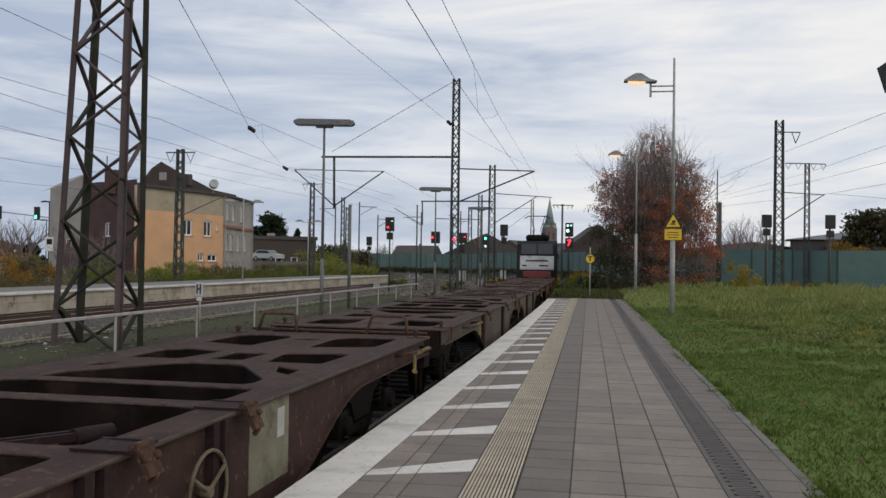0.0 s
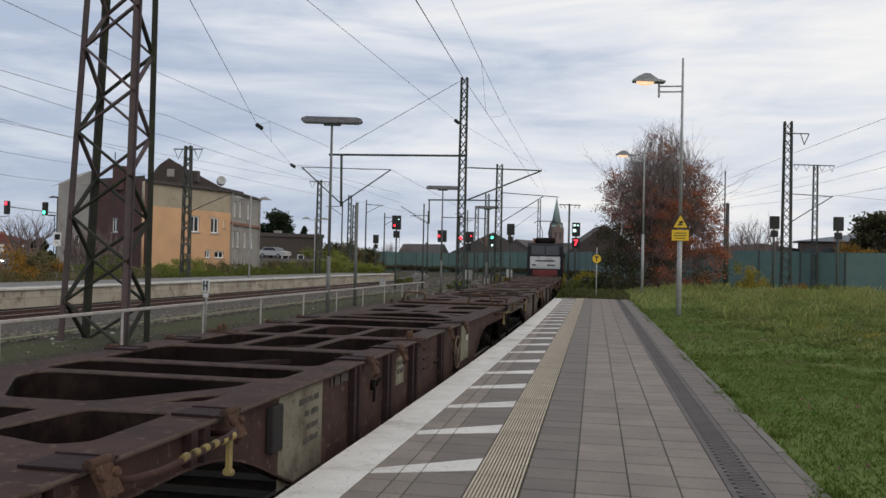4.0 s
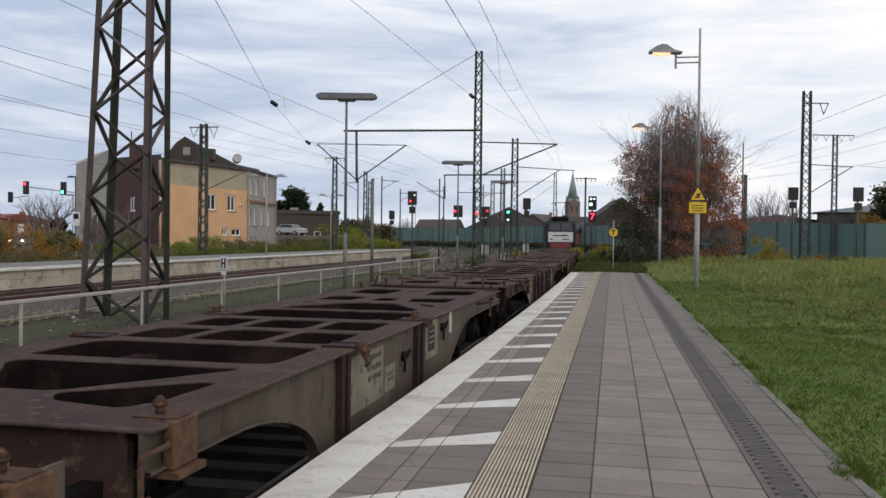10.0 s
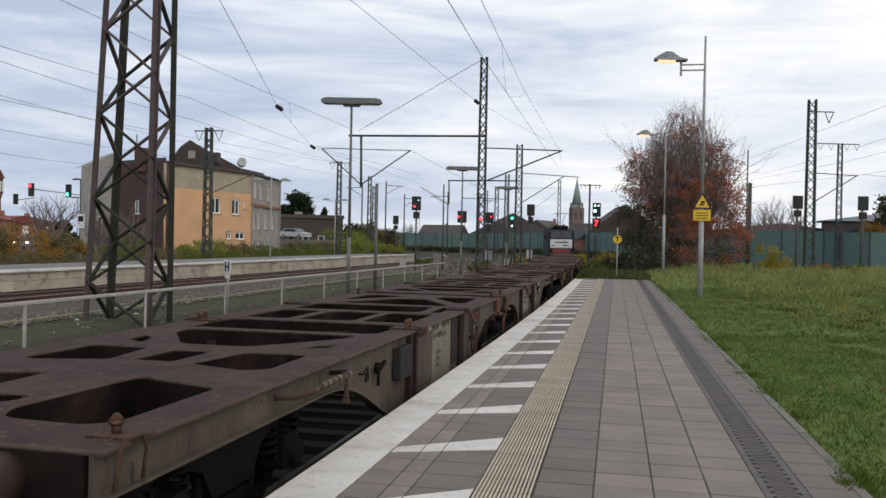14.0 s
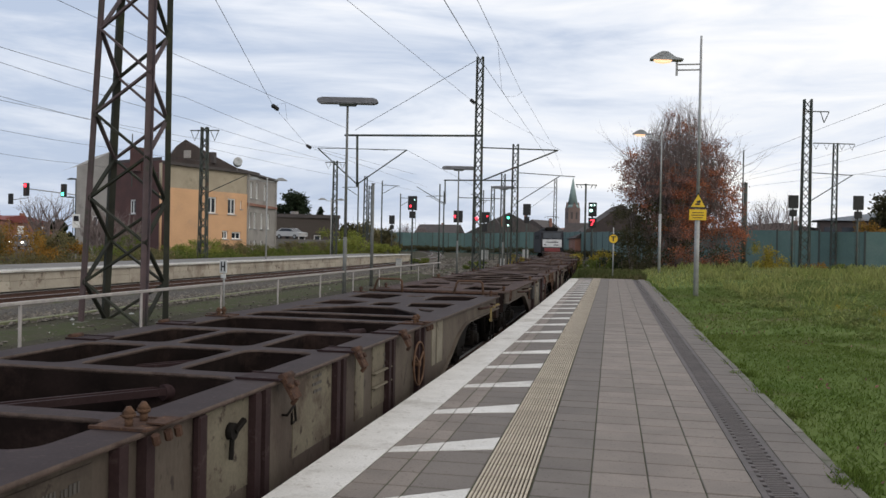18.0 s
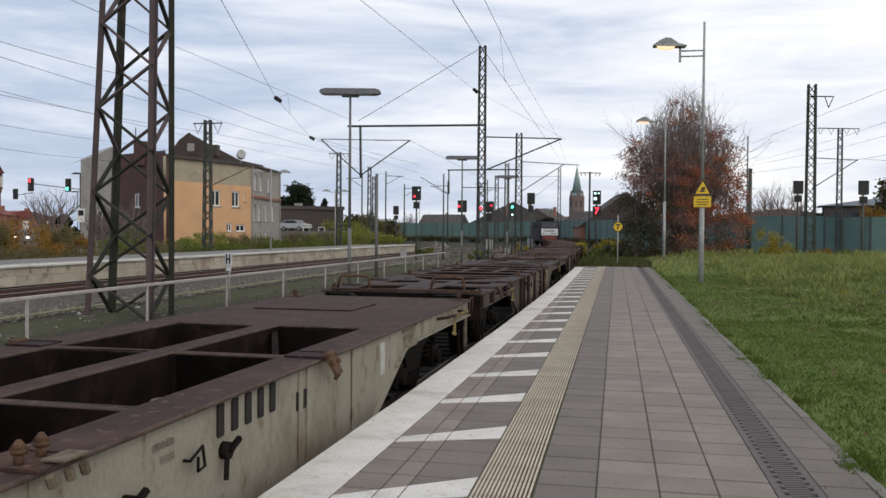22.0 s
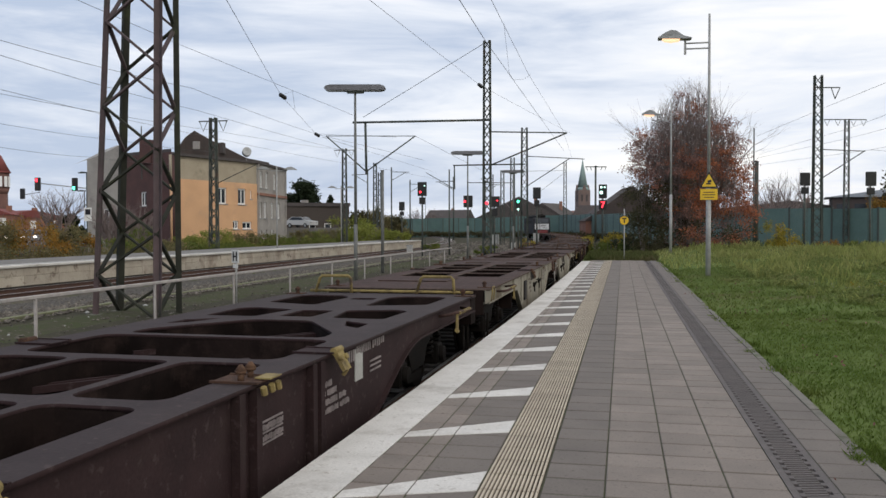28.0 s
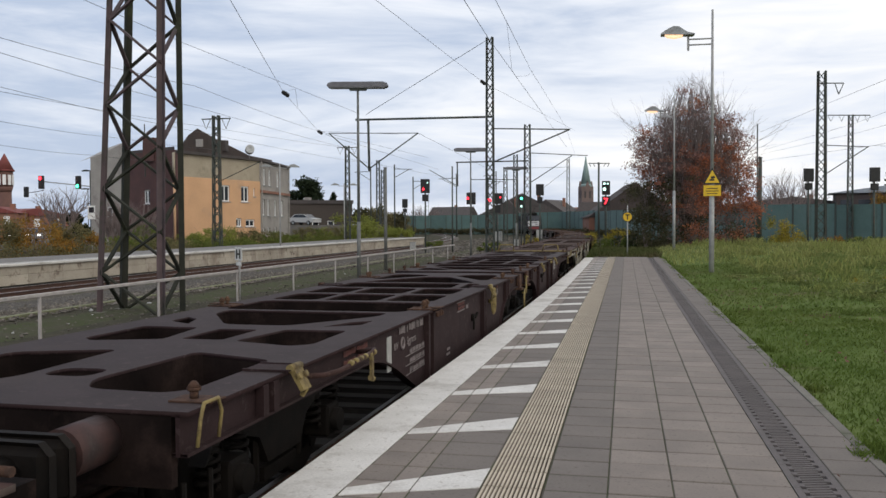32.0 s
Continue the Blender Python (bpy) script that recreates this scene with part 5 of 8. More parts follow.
def make_engine():
    eng = thing("locomotive", "dark grey electric locomotive with white band and red buffer beam", "locomotive")
    body = bmesh.new()
    prof = [(-9.2, 1.0), (-9.2, 1.95), (-8.85, 3.08), (-8.55, 3.74), (-8.0, 4.02), (8.0, 4.02), (8.55, 3.74), (8.85, 3.08), (9.2, 1.95), (9.2, 1.0)]
    prism(body, prof, "x", -1.54, 1.54)
    part("body", body, ENGINE_DARK, eng)
    for e in (-1, 1):
        b = bmesh.new()
        prism(b, [(e * 8.93, 2.96), (e * 8.57, 3.76), (e * 8.61, 3.78), (e * 8.97, 2.98)], "x", -1.20, -0.04)
        part("windscreen", b, DARK_GLASS, eng)
        b = bmesh.new()
        prism(b, [(e * 8.93, 2.96), (e * 8.57, 3.76), (e * 8.61, 3.78), (e * 8.97, 2.98)], "x", 0.04, 1.20)
        part("windscreen", b, DARK_GLASS, eng)
        b = bmesh.new()
        prism(b, [(e * 9.205, 1.80), (e * 9.205, 1.95), (e * 8.93, 2.84), (e * 8.95, 2.85), (e * 9.225, 1.96), (e * 9.225, 1.80)], "x", -1.28, 1.28)
        part("front_band", b, ENGINE_WHITE, eng, "off-white front band with faded marks")
        b = bmesh.new()
        for x, w, z in ((-0.95, 0.36, 2.05), (0.50, 0.7, 2.05), (0.0, 1.7, 2.42)):
            q = 9.228 - 0.309 * (z - 1.95)
            prism(b, [(e * q, z), (e * (q - 0.034), z + 0.11), (e * (q - 0.030), z + 0.11), (e * (q + 0.004), z)], "x", x - w / 2, x + w / 2)
        part("lettering", b, ENGINE_DARK, eng)
        b = bmesh.new()
        box(b, -1.05, 1.05, min(e * 9.2, e * 9.3), max(e * 9.2, e * 9.3), 1.05, 1.68, 0.04)
        part("buffer_beam", b, ENGINE_RED, eng, "dull red buffer beam")
        for s in (-1, 1):
            b = bmesh.new()
            rod(b, (s * 0.875, e * 9.3, 1.06), (s * 0.875, e * 9.72, 1.06), 0.12, 12)
            box(b, s * 0.875 - 0.25, s * 0.875 + 0.25, min(e * 9.72, e * 9.77), max(e * 9.72, e * 9.77), 0.88, 1.24, 0.04)
            part("buffer", b, DARKENED_STEEL, eng)
            b = bmesh.new()
            rod(b, (s * 1.20, e * 9.2, 1.60), (s * 1.20, e * 9.25, 1.60), 0.12, 12)
            part("tail_lamp", b, ENGINE_DARK, eng)
    for s in (-1, 1):
        for k in range(6):
            b = bmesh.new()
            box(b, s * 1.545 - 0.01, s * 1.545 + 0.01, -5.5 + k * 1.9, -4.1 + k * 1.9, 2.9, 3.45)
            part("side_grille", b, DARKENED_STEEL, eng)
    b = bmesh.new()
    box(b, -0.90, 0.90, -7.6, 6.5, 4.02, 4.52, 0.16)
    for k in range(7):
        rod(b, (0.4, -7.0 + k * 1.6, 4.40), (0.4, -7.0 + k * 1.6, 4.68), 0.07, 8)
    part("roof_gear", b, DARKENED_STEEL, eng, "black roof boxes and insulators")
    for y, up in ((-6.9, True), (6.9, False)):
        b = bmesh.new()
        zt = 5.98 if up else 4.72
        zk = 5.0 if up else 4.45
        for s in (-0.35, 0.35):
            rod(b, (s, y - 0.8, 4.15), (s * 0.7, y + 0.9, zk), 0.03, 6)
            rod(b, (s * 0.7, y + 0.9, zk), (s * 1.6, y - 0.3, zt), 0.025, 6)
        for d in (-0.15, 0.2):
            pipe(b, [(-1.0, y - 0.3 + d, zt - 0.18), (-0.7, y - 0.3 + d, zt), (0.7, y - 0.3 + d, zt), (1.0, y - 0.3 + d, zt - 0.18)], 0.025, 6)
        rod(b, (-0.5, y - 0.8, 4.15), (0.5, y - 0.8, 4.15), 0.05, 6)
        part("pantograph", b, DARKENED_STEEL, eng, "raised pantograph" if up else "lowered pantograph")
    for y in (-5.2, 5.2):
        make_bogie(eng, y)
    return eng


UNITS.append((make_engine(), 64.33 + 0.75 + 9.77, 18.4))


# ---- railway furniture ----
GALV = material("dull_galvanised_steel", (0.33, 0.34, 0.34), (0.25, 0.26, 0.26), 0.5, 0.4, scale=5, c=(0.18, 0.17, 0.16))
GALV_PALE = material("pale_galvanised_steel", (0.42, 0.385, 0.365), (0.33, 0.305, 0.29), 0.6, 0.0, scale=5, c=(0.30, 0.29, 0.28))
GREY_PAINT = material("light_grey_pole_paint", (0.36, 0.36, 0.35), (0.28, 0.28, 0.275), 0.5, 0.1, scale=4, c=(0.20, 0.19, 0.175))
PYLON_DARK = material("dark_lichen_steel", (0.026, 0.028, 0.022), (0.036, 0.036, 0.028), 0.85, scale=3, c=(0.05, 0.055, 0.03), spec=0.2)
PYLON_RED = material("faded_red_brown_steel", (0.104, 0.073, 0.076), (0.074, 0.056, 0.058), 0.75, scale=3, c=(0.055, 0.056, 0.045))
POLE_DULL = material("dull_grey_pole_paint", (0.155, 0.158, 0.15), (0.115, 0.12, 0.112), 0.65, 0.0, scale=4, c=(0.09, 0.085, 0.075))
LAMP_SLATE = material("slate_grey_paint", (0.165, 0.165, 0.178), (0.125, 0.125, 0.137), 0.6, scale=4)
MAST_GREEN = material("dark_green_grey_steel", (0.065, 0.075, 0.065), (0.045, 0.055, 0.048), 0.7, scale=3, c=(0.09, 0.06, 0.045))
CABLE = material("dark_cable", (0.05, 0.055, 0.06), (0.035, 0.04, 0.045), 0.5, 0.3, bump=0)
BLACK_BOX = material("matt_black_enamel", (0.014, 0.014, 0.015), (0.02, 0.02, 0.02), 0.6, scale=4)
SIGN_YELLOW = material("yellow_sign_enamel", (0.72, 0.46, 0.02), (0.66, 0.42, 0.02), 0.45, scale=4, bump=0.03)
SIGN_BLACK = material("black_sign_print", (0.02, 0.02, 0.02), (0.025, 0.025, 0.02), 0.5, bump=0)
SIGN_WHITE = material("white_sign_enamel", (0.72, 0.72, 0.70), (0.62, 0.62, 0.6), 0.5, scale=4, bump=0.03)
LENS_RED = glow("red_signal_light", (1.0, 0.03, 0.05), 4.0)
LENS_GREEN = glow("green_signal_light", (0.1, 1.0, 0.55), 4.0)
LENS_WHITE = glow("white_signal_light", (0.62, 1.0, 0.9), 2.5)
LENS_DARK = material("unlit_lens", (0.03, 0.02, 0.02), None, 0.2, bump=0)
LAMP_WARM = glow("warm_lamp_glass", (1.0, 0.60, 0.36), 1.3)


def lattice(thing_ob, z0, z1, w0, w1, leg, brace, n, legmat, each=False, d0=None, d1=None, backmat=None):
    """A tapered lattice mast about the thing's origin: four angle legs and zigzag bracing."""
    d0, d1 = d0 or w0, d1 or w1
    def corner(sx, sy, z):
        f = (z - z0) / (z1 - z0)
        return Vector((sx * (w0 + (w1 - w0) * f) / 2, sy * (d0 + (d1 - d0) * f) / 2, z))
    for sx, sy in ((-1, -1), (1, -1), (1, 1), (-1, 1)):
        b = bmesh.new()
        a, c = corner(sx, sy, z0), corner(sx, sy, z1)
        beam(b, a, c, leg, leg * 0.12)
        beam(b, a + Vector((sx * leg * 0.5, -sy * leg * 0.5, 0)), c + Vector((sx * leg * 0.5, -sy * leg * 0.5, 0)), leg * 0.12, leg)
        part("leg", b, backmat if backmat and sy > 0 else legmat, thing_ob)
    faces = [((-1, -1), (1, -1)), ((1, -1), (1, 1)), ((1, 1), (-1, 1)), ((-1, 1), (-1, -1))]
    whole = bmesh.new()
    for k, (p, q) in enumerate(faces):
        for i in range(n):
            za, zb = z0 + (z1 - z0) * i / n, z0 + (z1 - z0) * (i + 1) / n
            s, e = (p, q) if (i + k) % 2 else (q, p)
            b = bmesh.new() if each else whole
            beam(b, corner(*s, za), corner(*e, zb), brace, brace * 0.5)
            if each:
                part("brace", b, (backmat if backmat and (i < 0.25 * n or (i + k) % 4 == 0) else legmat), thing_ob)
    if each:
        whole.free()
    else:
        tagged(part("lacing", whole, legmat, thing_ob), kind="stuff")


def wire(name, pts, r=0.012, label="thin dark overhead line wire", sag=0.0):
    b = bmesh.new()
    full = []
    for p, q in zip(pts, pts[1:]):
        p, q = Vector(p), Vector(q)
        n = 6 if sag else 1
        for i in range(n):
            f = i / n
            full.append(p.lerp(q, f) - Vector((0, 0, sag * 4 * f * (1 - f))))
    full.append(Vector(pts[-1]))
    pipe(b, full, r * 0.72, 5)
    return solid(name, b, CABLE, label, "overhead wire", "overhead wires")


# the near pylon
pylon = thing("lattice_pylon", "tall lattice steel pylon, mossy green and faded red brown", "pylon", at=pose(-13.28, 21.75, -0.85, 0, 1.45, 0))
lattice(pylon, 0, 15.0, 1.80, 1.21, 0.16, 0.11, 13, PYLON_RED, each=True, d0=1.18, d1=0.78, backmat=PYLON_DARK)
for sx, sy in product((-0.91, 0.91), (-0.59, 0.59)):
    b = bmesh.new()
    box(b, sx - 0.2, sx + 0.2, sy - 0.2, sy + 0.2, -0.3, 0.06)
    part("footing", b, KERB, pylon)

# railing between the tracks
RAILING_X = -11.47
railing = thing("railing", "pale galvanised steel railing between the tracks", "railing")
b = bmesh.new()
box(b, RAILING_X - 0.03, RAILING_X + 0.03, -20, 57.6, 0.19, 0.265, 0.01)
part("top_rail", b, GALV_PALE, railing)
b = bmesh.new()
box(b, -0.02, 0.02, -0.03, 0.03, -1.1, 0.0)
me = mesh_of("post", b, GALV_PALE)
for k in range(16):
    ob = new("post", me)
    ob.parent = railing
    ob.matrix_basis = pose(RAILING_X, -11.71 + 4.468 * k, 0.2)

# stop board with an H on the railing
b = bmesh.new()
hb = thing("stop_board", "small white board with a black letter H", "sign", at=pose(RAILING_X + 0.05, 24.1, 0.2, 0, 0, -30))
rod(b, (0, 0, -0.9), (0, 0, 0.75), 0.03, 8)
part("post", b, GREY_PAINT, hb)
b = bmesh.new()
box(b, -0.18, 0.18, -0.04, -0.02, 0.35, 0.74, 0.005)
part("board", b, SIGN_WHITE, hb)
b = bmesh.new()
box(b, -0.11, -0.05, -0.05, -0.042, 0.40, 0.69)
box(b, 0.05, 0.11, -0.05, -0.042, 0.40, 0.69)
box(b, -0.05, 0.05, -0.05, -0.042, 0.52, 0.57)
part("letter_h", b, SIGN_BLACK, hb)
b = bmesh.new()
box(b, -0.13, 0.13, -0.04, -0.02, 0.19, 0.31, 0.005)
part("lower_plate", b, SIGN_WHITE, hb, "small white plate")

# long-field lamps
def make_long_lamp(x, y, z1, w):
    lp = thing("long_field_lamp", "grey pole lamp with a long flat oval head", "lamp", "long field lamps", at=pose(x, y, -0.85, 0, 0, 12))
    h = z1 + 0.85
    b = bmesh.new()
    rod(b, (0, 0, 0), (0, 0, 2.6), 0.085, 10)
    rod(b, (0, 0, 2.6), (0, 0, h - 0.1), 0.07, 10, 0.05)
    part("pole", b, POLE_DULL, lp)
    b = bmesh.new()
    prism(b, [(-0.35, h - 0.12), (0.35, h - 0.12), (0.42, h - 0.02), (-0.42, h - 0.02)], "y", -0.12, 0.12)
    part("bracket", b, MAST_GREEN, lp)
    b = bmesh.new()
    out = [(-w / 2, h + 0.08), (-w / 2 + 0.08, h), (w / 2 - 0.08, h), (w / 2, h + 0.08), (w / 2 - 0.06, h + 0.18), (w / 2 - 0.25, h + 0.235), (-w / 2 + 0.25, h + 0.235), (-w / 2 + 0.06, h + 0.18)]
    prism(b, out, "y", -0.22, 0.22)
    part("lamp_head", b, LAMP_SLATE, lp, "slate grey weathered lamp housing")
    b = bmesh.new()
    box(b, -w / 2 + 0.15, w / 2 - 0.15, -0.19, 0.19, h - 0.035, h - 0.003, 0.01)
    part("diffuser", b, GALV, lp)
    return lp


make_long_lamp(-11.48, 36.16, 7.6, 2.68)
make_long_lamp(-11.72, 65.36, 7.26, 2.6)
make_long_lamp(-10.58, 84.32, 7.02, 2.35)


# platform lamps with a warm light, on the grass side
def make_platform_lamp(x, y, z0):
    lp = thing("platform_lamp", "grey steel pole lamp with a warm hooded light", "lamp", "platform lamps", at=pose(x, y, z0))
    b = bmesh.new()
    rod(b, (0, 0, -0.3), (0, 0, 3.2), 0.085, 12, 0.08)
    rod(b, (0, 0, 3.2), (0, 0, 8.49), 0.055, 12, 0.035)
    part("pole", b, GREY_PAINT, lp)
    b = bmesh.new()
    for z in (7.57, 7.39):
        rod(b, (0, 0, z), (-0.75, 0, z), 0.025, 8)
    box(b, -0.79, -0.72, -0.03, 0.03, 7.21, 7.67)
    part("arm", b, GREY_PAINT, lp)
    b = bmesh.new()
    prism(b, [(-0.55, 7.72), (-0.80, 7.79), (-1.05, 7.97), (-1.22, 7.99), (-1.40, 7.91), (-1.62, 7.77), (-1.62, 7.74), (-0.62, 7.69)], "y", -0.20, 0.20)
    part("hood", b, GALV, lp, "beak-shaped lamp hood")
    b = bmesh.new()
    prism(b, [(-1.50, 7.74), (-0.92, 7.71), (-0.95, 7.66), (-1.2, 7.63), (-1.42, 7.67)], "y", -0.13, 0.13)
    part("lamp_glass", b, LAMP_WARM, lp, "lit warm lamp glass")
    return lp


lamp_a = make_platform_lamp(2.71, 29.12, 0.0)
lamp_b = make_platform_lamp(2.64, 50.32, 0.25)
# warning sign on the first lamp pole
ws = thing("warning_sign", "yellow warning triangle above a yellow text plate", "sign", at=pose(2.71, 29.01, 0.10) @ Matrix.Diagonal((0.9, 1, 0.97, 1)))
b = bmesh.new()
prism(b, [(-0.31, 2.86), (0.31, 2.86), (0.0, 3.40)], "y", -0.02, -0.005)
part("triangle", b, SIGN_BLACK, ws)
b = bmesh.new()
prism(b, [(-0.25, 2.90), (0.25, 2.90), (0.0, 3.325)], "y", -0.028, -0.02)
part("triangle_face", b, SIGN_YELLOW, ws)
b = bmesh.new()
box(b, -0.10, 0.07, -0.034, -0.0285, 2.97, 3.02)
prism(b, [(-0.03, 3.02), (0.10, 3.06), (0.07, 3.13), (-0.06, 3.10)], "y", -0.034, -0.0285)
part("pictogram", b, SIGN_BLACK, ws)
b = bmesh.new()
box(b, -0.30, 0.30, -0.02, -0.005, 2.46, 2.82, 0.004)
part("text_plate", b, SIGN_YELLOW, ws)
b = bmesh.new()
for i, w in enumerate((0.40, 0.44, 0.36)):
    box(b, -w / 2, w / 2, -0.025, -0.021, 2.70 - i * 0.085, 2.725 - i * 0.085)
part("text_bar", b, SIGN_BLACK, ws)
b = bmesh.new()
for z in (2.6, 3.0):
    box(b, -0.09, 0.09, -0.005, 0.19, z - 0.02, z + 0.02)
part("clamp", b, GREY_PAINT, ws)

# round yellow T board at the platform end
tb = thing("marker_board", "round yellow board with a black letter T", "sign", at=pose(0.06, 43.84, -0.1))
b = bmesh.new()
rod(b, (0, 0, -0.3), (0, 0, 2.62), 0.032, 8)
part("post", b, GREY_PAINT, tb)
b = bmesh.new()
rod(b, (0, -0.06, 2.05), (0, -0.04, 2.05), 0.23, 20)
part("disc", b, SIGN_YELLOW, tb)
part("rim", ring(bmesh.new(), (0, -0.055, 2.05), (0, 1, 0), 0.225, 0.014, 24), SIGN_BLACK, tb, "thin black rim")
b = bmesh.new()
box(b, -0.03, 0.03, -0.07, -0.061, 1.92, 2.17)
box(b, -0.11, 0.11, -0.07, -0.061, 2.12, 2.18)
part("letter_t", b, SIGN_BLACK, tb)


# overhead line masts
def make_mast(x, y, z1, w, n, label="dark green grey lattice catenary mast", mat=MAST_GREEN, z0=-0.85, turn=0.0, each=False):
    m = thing("catenary_mast", label, "catenary mast", "catenary masts", at=pose(x, y, z0, 0, 0, turn))
    lattice(m, 0, z1 - z0, w, w * 0.72, 0.095 * w / 0.5, 0.085, n, mat, each=each, d0=w * 0.7, d1=w * 0.5)
    return m


def rods(owner, name, lines, mat, label=""):
    """Straight tubes between world points, as parts of a thing."""
    inv = owner.matrix_basis.inverted()
    for a, c, r in lines:
        part(name, rod(bmesh.new(), inv @ Vector(a), inv @ Vector(c), r, 8), mat, owner, label)


mast_a = make_mast(-7.07, 45.24, 11.49, 0.38, 26, each=True)
rods(mast_a, "cross_arm", [((-14.61, 45.60, 7.41), (-6.89, 45.39, 7.32), 0.06), ((-13.90, 45.62, 7.41), (-13.84, 45.58, 4.58), 0.07)], MAST_GREEN)
rods(mast_a, "arm_stay", [((-14.02, 45.61, 7.69), (-7.31, 45.37, 11.34), 0.014)], CABLE)
rods(mast_a, "cantilever", [((-6.87, 45.38, 6.69), (-2.85, 45.00, 6.50), 0.035), ((-6.84, 45.35, 4.94), (-2.85, 45.00, 6.50), 0.04), ((-13.85, 45.59, 4.70), (-11.10, 45.71, 6.60), 0.035), ((-13.85, 45.59, 4.70), (-16.10, 45.41, 6.69), 0.035), ((-16.10, 45.41, 6.69), (-11.10, 45.71, 6.60), 0.022)], MAST_GREEN, "grey cantilever tube")

mast_b = make_mast(-7.95, 70.72, 9.81, 0.5, 18)
rods(mast_b, "cross_arm", [((-14.15, 71.92, 6.90), (-7.87, 70.83, 6.83), 0.06), ((-14.06, 71.94, 6.90), (-14.02, 71.91, 4.88), 0.06)], MAST_GREEN)
rods(mast_b, "cantilever", [((-7.79, 70.86, 7.48), (-3.02, 69.47, 7.05), 0.035), ((-7.83, 70.81, 4.96), (-4.22, 69.23, 7.07), 0.035), ((-14.02, 71.91, 4.88), (-16.41, 71.46, 6.29), 0.03)], MAST_GREEN)
mast_c = make_mast(-9.81, 150.06, 12.93, 0.5, 14)
rods(mast_c, "cantilever", [((-9.83, 150.44, 11.47), (-19.84, 148.24, 11.33), 0.03), ((-9.83, 150.44, 11.17), (-15.07, 149.15, 7.10), 0.03)], MAST_GREEN)
mast_d = make_mast(-12.94, 102.53, 9.95, 0.5, 14)
rods(mast_d, "cross_arm", [((-18.16, 101.60, 7.00), (-12.88, 102.77, 6.97), 0.05)], MAST_GREEN)
mast_e = make_mast(-16.48, 119.31, 9.61, 0.5, 12)
mast_l = make_mast(-29.71, 59.03, 9.77, 0.55, 18, each=True)
for s in (-1, 1):
    x, z = 0.62 * s, 9.52 + 0.85
    b = bmesh.new()
    beam(b, (0, 0, z), (s * 1.15, 0, z), 0.08, 0.08)
    pipe(b, [(s * 1.1, 0, z), (s * 0.8, 0, z - 0.75), (s * 0.45, 0, z)], 0.03, 6)
    part("insulator_arm", b, MAST_GREEN, mast_l)
rods(mast_l, "cantilever", [((-29.51, 59.21, 4.93), (-26.28, 58.79, 6.22), 0.03)], MAST_GREEN)
mast_m = make_mast(-30.74, 92.76, 10.54, 0.5, 16)
for s in (-1, 1):
    z = 10.35 + 0.85
    b = bmesh.new()
    beam(b, (0, 0, z), (s * 1.2, 0, z), 0.08, 0.08)
    pipe(b, [(s * 1.15, 0, z), (s * 0.85, 0, z - 0.75), (s * 0.5, 0, z)], 0.03, 6)
    part("insulator_arm", b, MAST_GREEN, mast_m)
for px_ in ((-35.42, 121.00, 11.09), (-37.94, 132.16, 10.41)):
    make_mast(px_[0], px_[1], px_[2], 0.5, 14)
mast_r = make_mast(12.67, 61.32, 11.68, 0.55, 22, each=True)
rods(mast_r, "insulator_arm", [((12.42, 61.61, 10.93), (14.18, 62.00, 10.93), 0.04), ((13.60, 61.87, 10.93), (13.85, 61.90, 10.18), 0.03), ((14.18, 62.00, 10.93), (13.85, 61.90, 10.18), 0.03)], MAST_GREEN)
rods(mast_r, "cantilever", [((12.80, 61.55, 6.80), (15.52, 60.97, 6.57), 0.03), ((12.80, 61.48, 4.74), (15.52, 60.97, 6.61), 0.035)], MAST_GREEN)
mast_s = make_mast(20.99, 88.91, 11.95, 0.45, 18)
rods(mast_s, "insulator_arm", [((18.95, 88.86, 11.96), (22.92, 89.73, 11.94), 0.05)] + [v for q in ((19.21, 88.90, 11.36), (20.22, 89.11, 11.36), (21.70, 89.45, 11.35), (22.66, 89.65, 11.34)) for v in ((q, (q[0] - 0.25, q[1], q[2] + 0.55), 0.02), (q, (q[0] + 0.25, q[1], q[2] + 0.55), 0.02))], MAST_GREEN)
# slim posts
def make_post(x, y, z1, r, label, mat=GREY_PAINT, name="post", z0=-0.85):
    p = thing(name, label, "post", at=pose(x, y, z0))
    b = bmesh.new()
    rod(b, (0, 0, 0), (0, 0, z1 - z0), r, 10, r * 0.85)
    part("shaft", b, mat, p)
    b = bmesh.new()
    rod(b, (0, 0, z1 - z0), (0, 0, z1 - z0 + 0.04), r * 1.1, 10)
    part("cap", b, mat, p)
    return p


make_post(-12.50, 44.07, 4.62, 0.09, "plain grey steel post beside the railing", POLE_DULL)
make_post(9.57, 66.49, 6.40, 0.16, "dark timber pole beside the tree", MAST_GREEN)
make_post(10.22, 72.49, 9.45, 0.06, "thin dark aerial pole", MAST_GREEN)
t_mast = make_post(-4.30, 139.56, 11.40, 0.18, "far grey catenary pole with insulator arm", MAST_GREEN)
rods(t_mast, "insulator_arm", [((-5.91, 139.60, 11.32), (-2.56, 140.33, 11.30), 0.08)] + [((-5.55, 139.65, 10.78), (-5.81, 139.61, 11.32), 0.05), ((-4.93, 139.79, 10.78), (-5.20, 139.75, 11.32), 0.05), ((-3.52, 140.10, 10.77), (-3.26, 140.18, 11.31), 0.05), ((-2.91, 140.24, 10.76), (-2.65, 140.31, 11.30), 0.05)], MAST_GREEN)
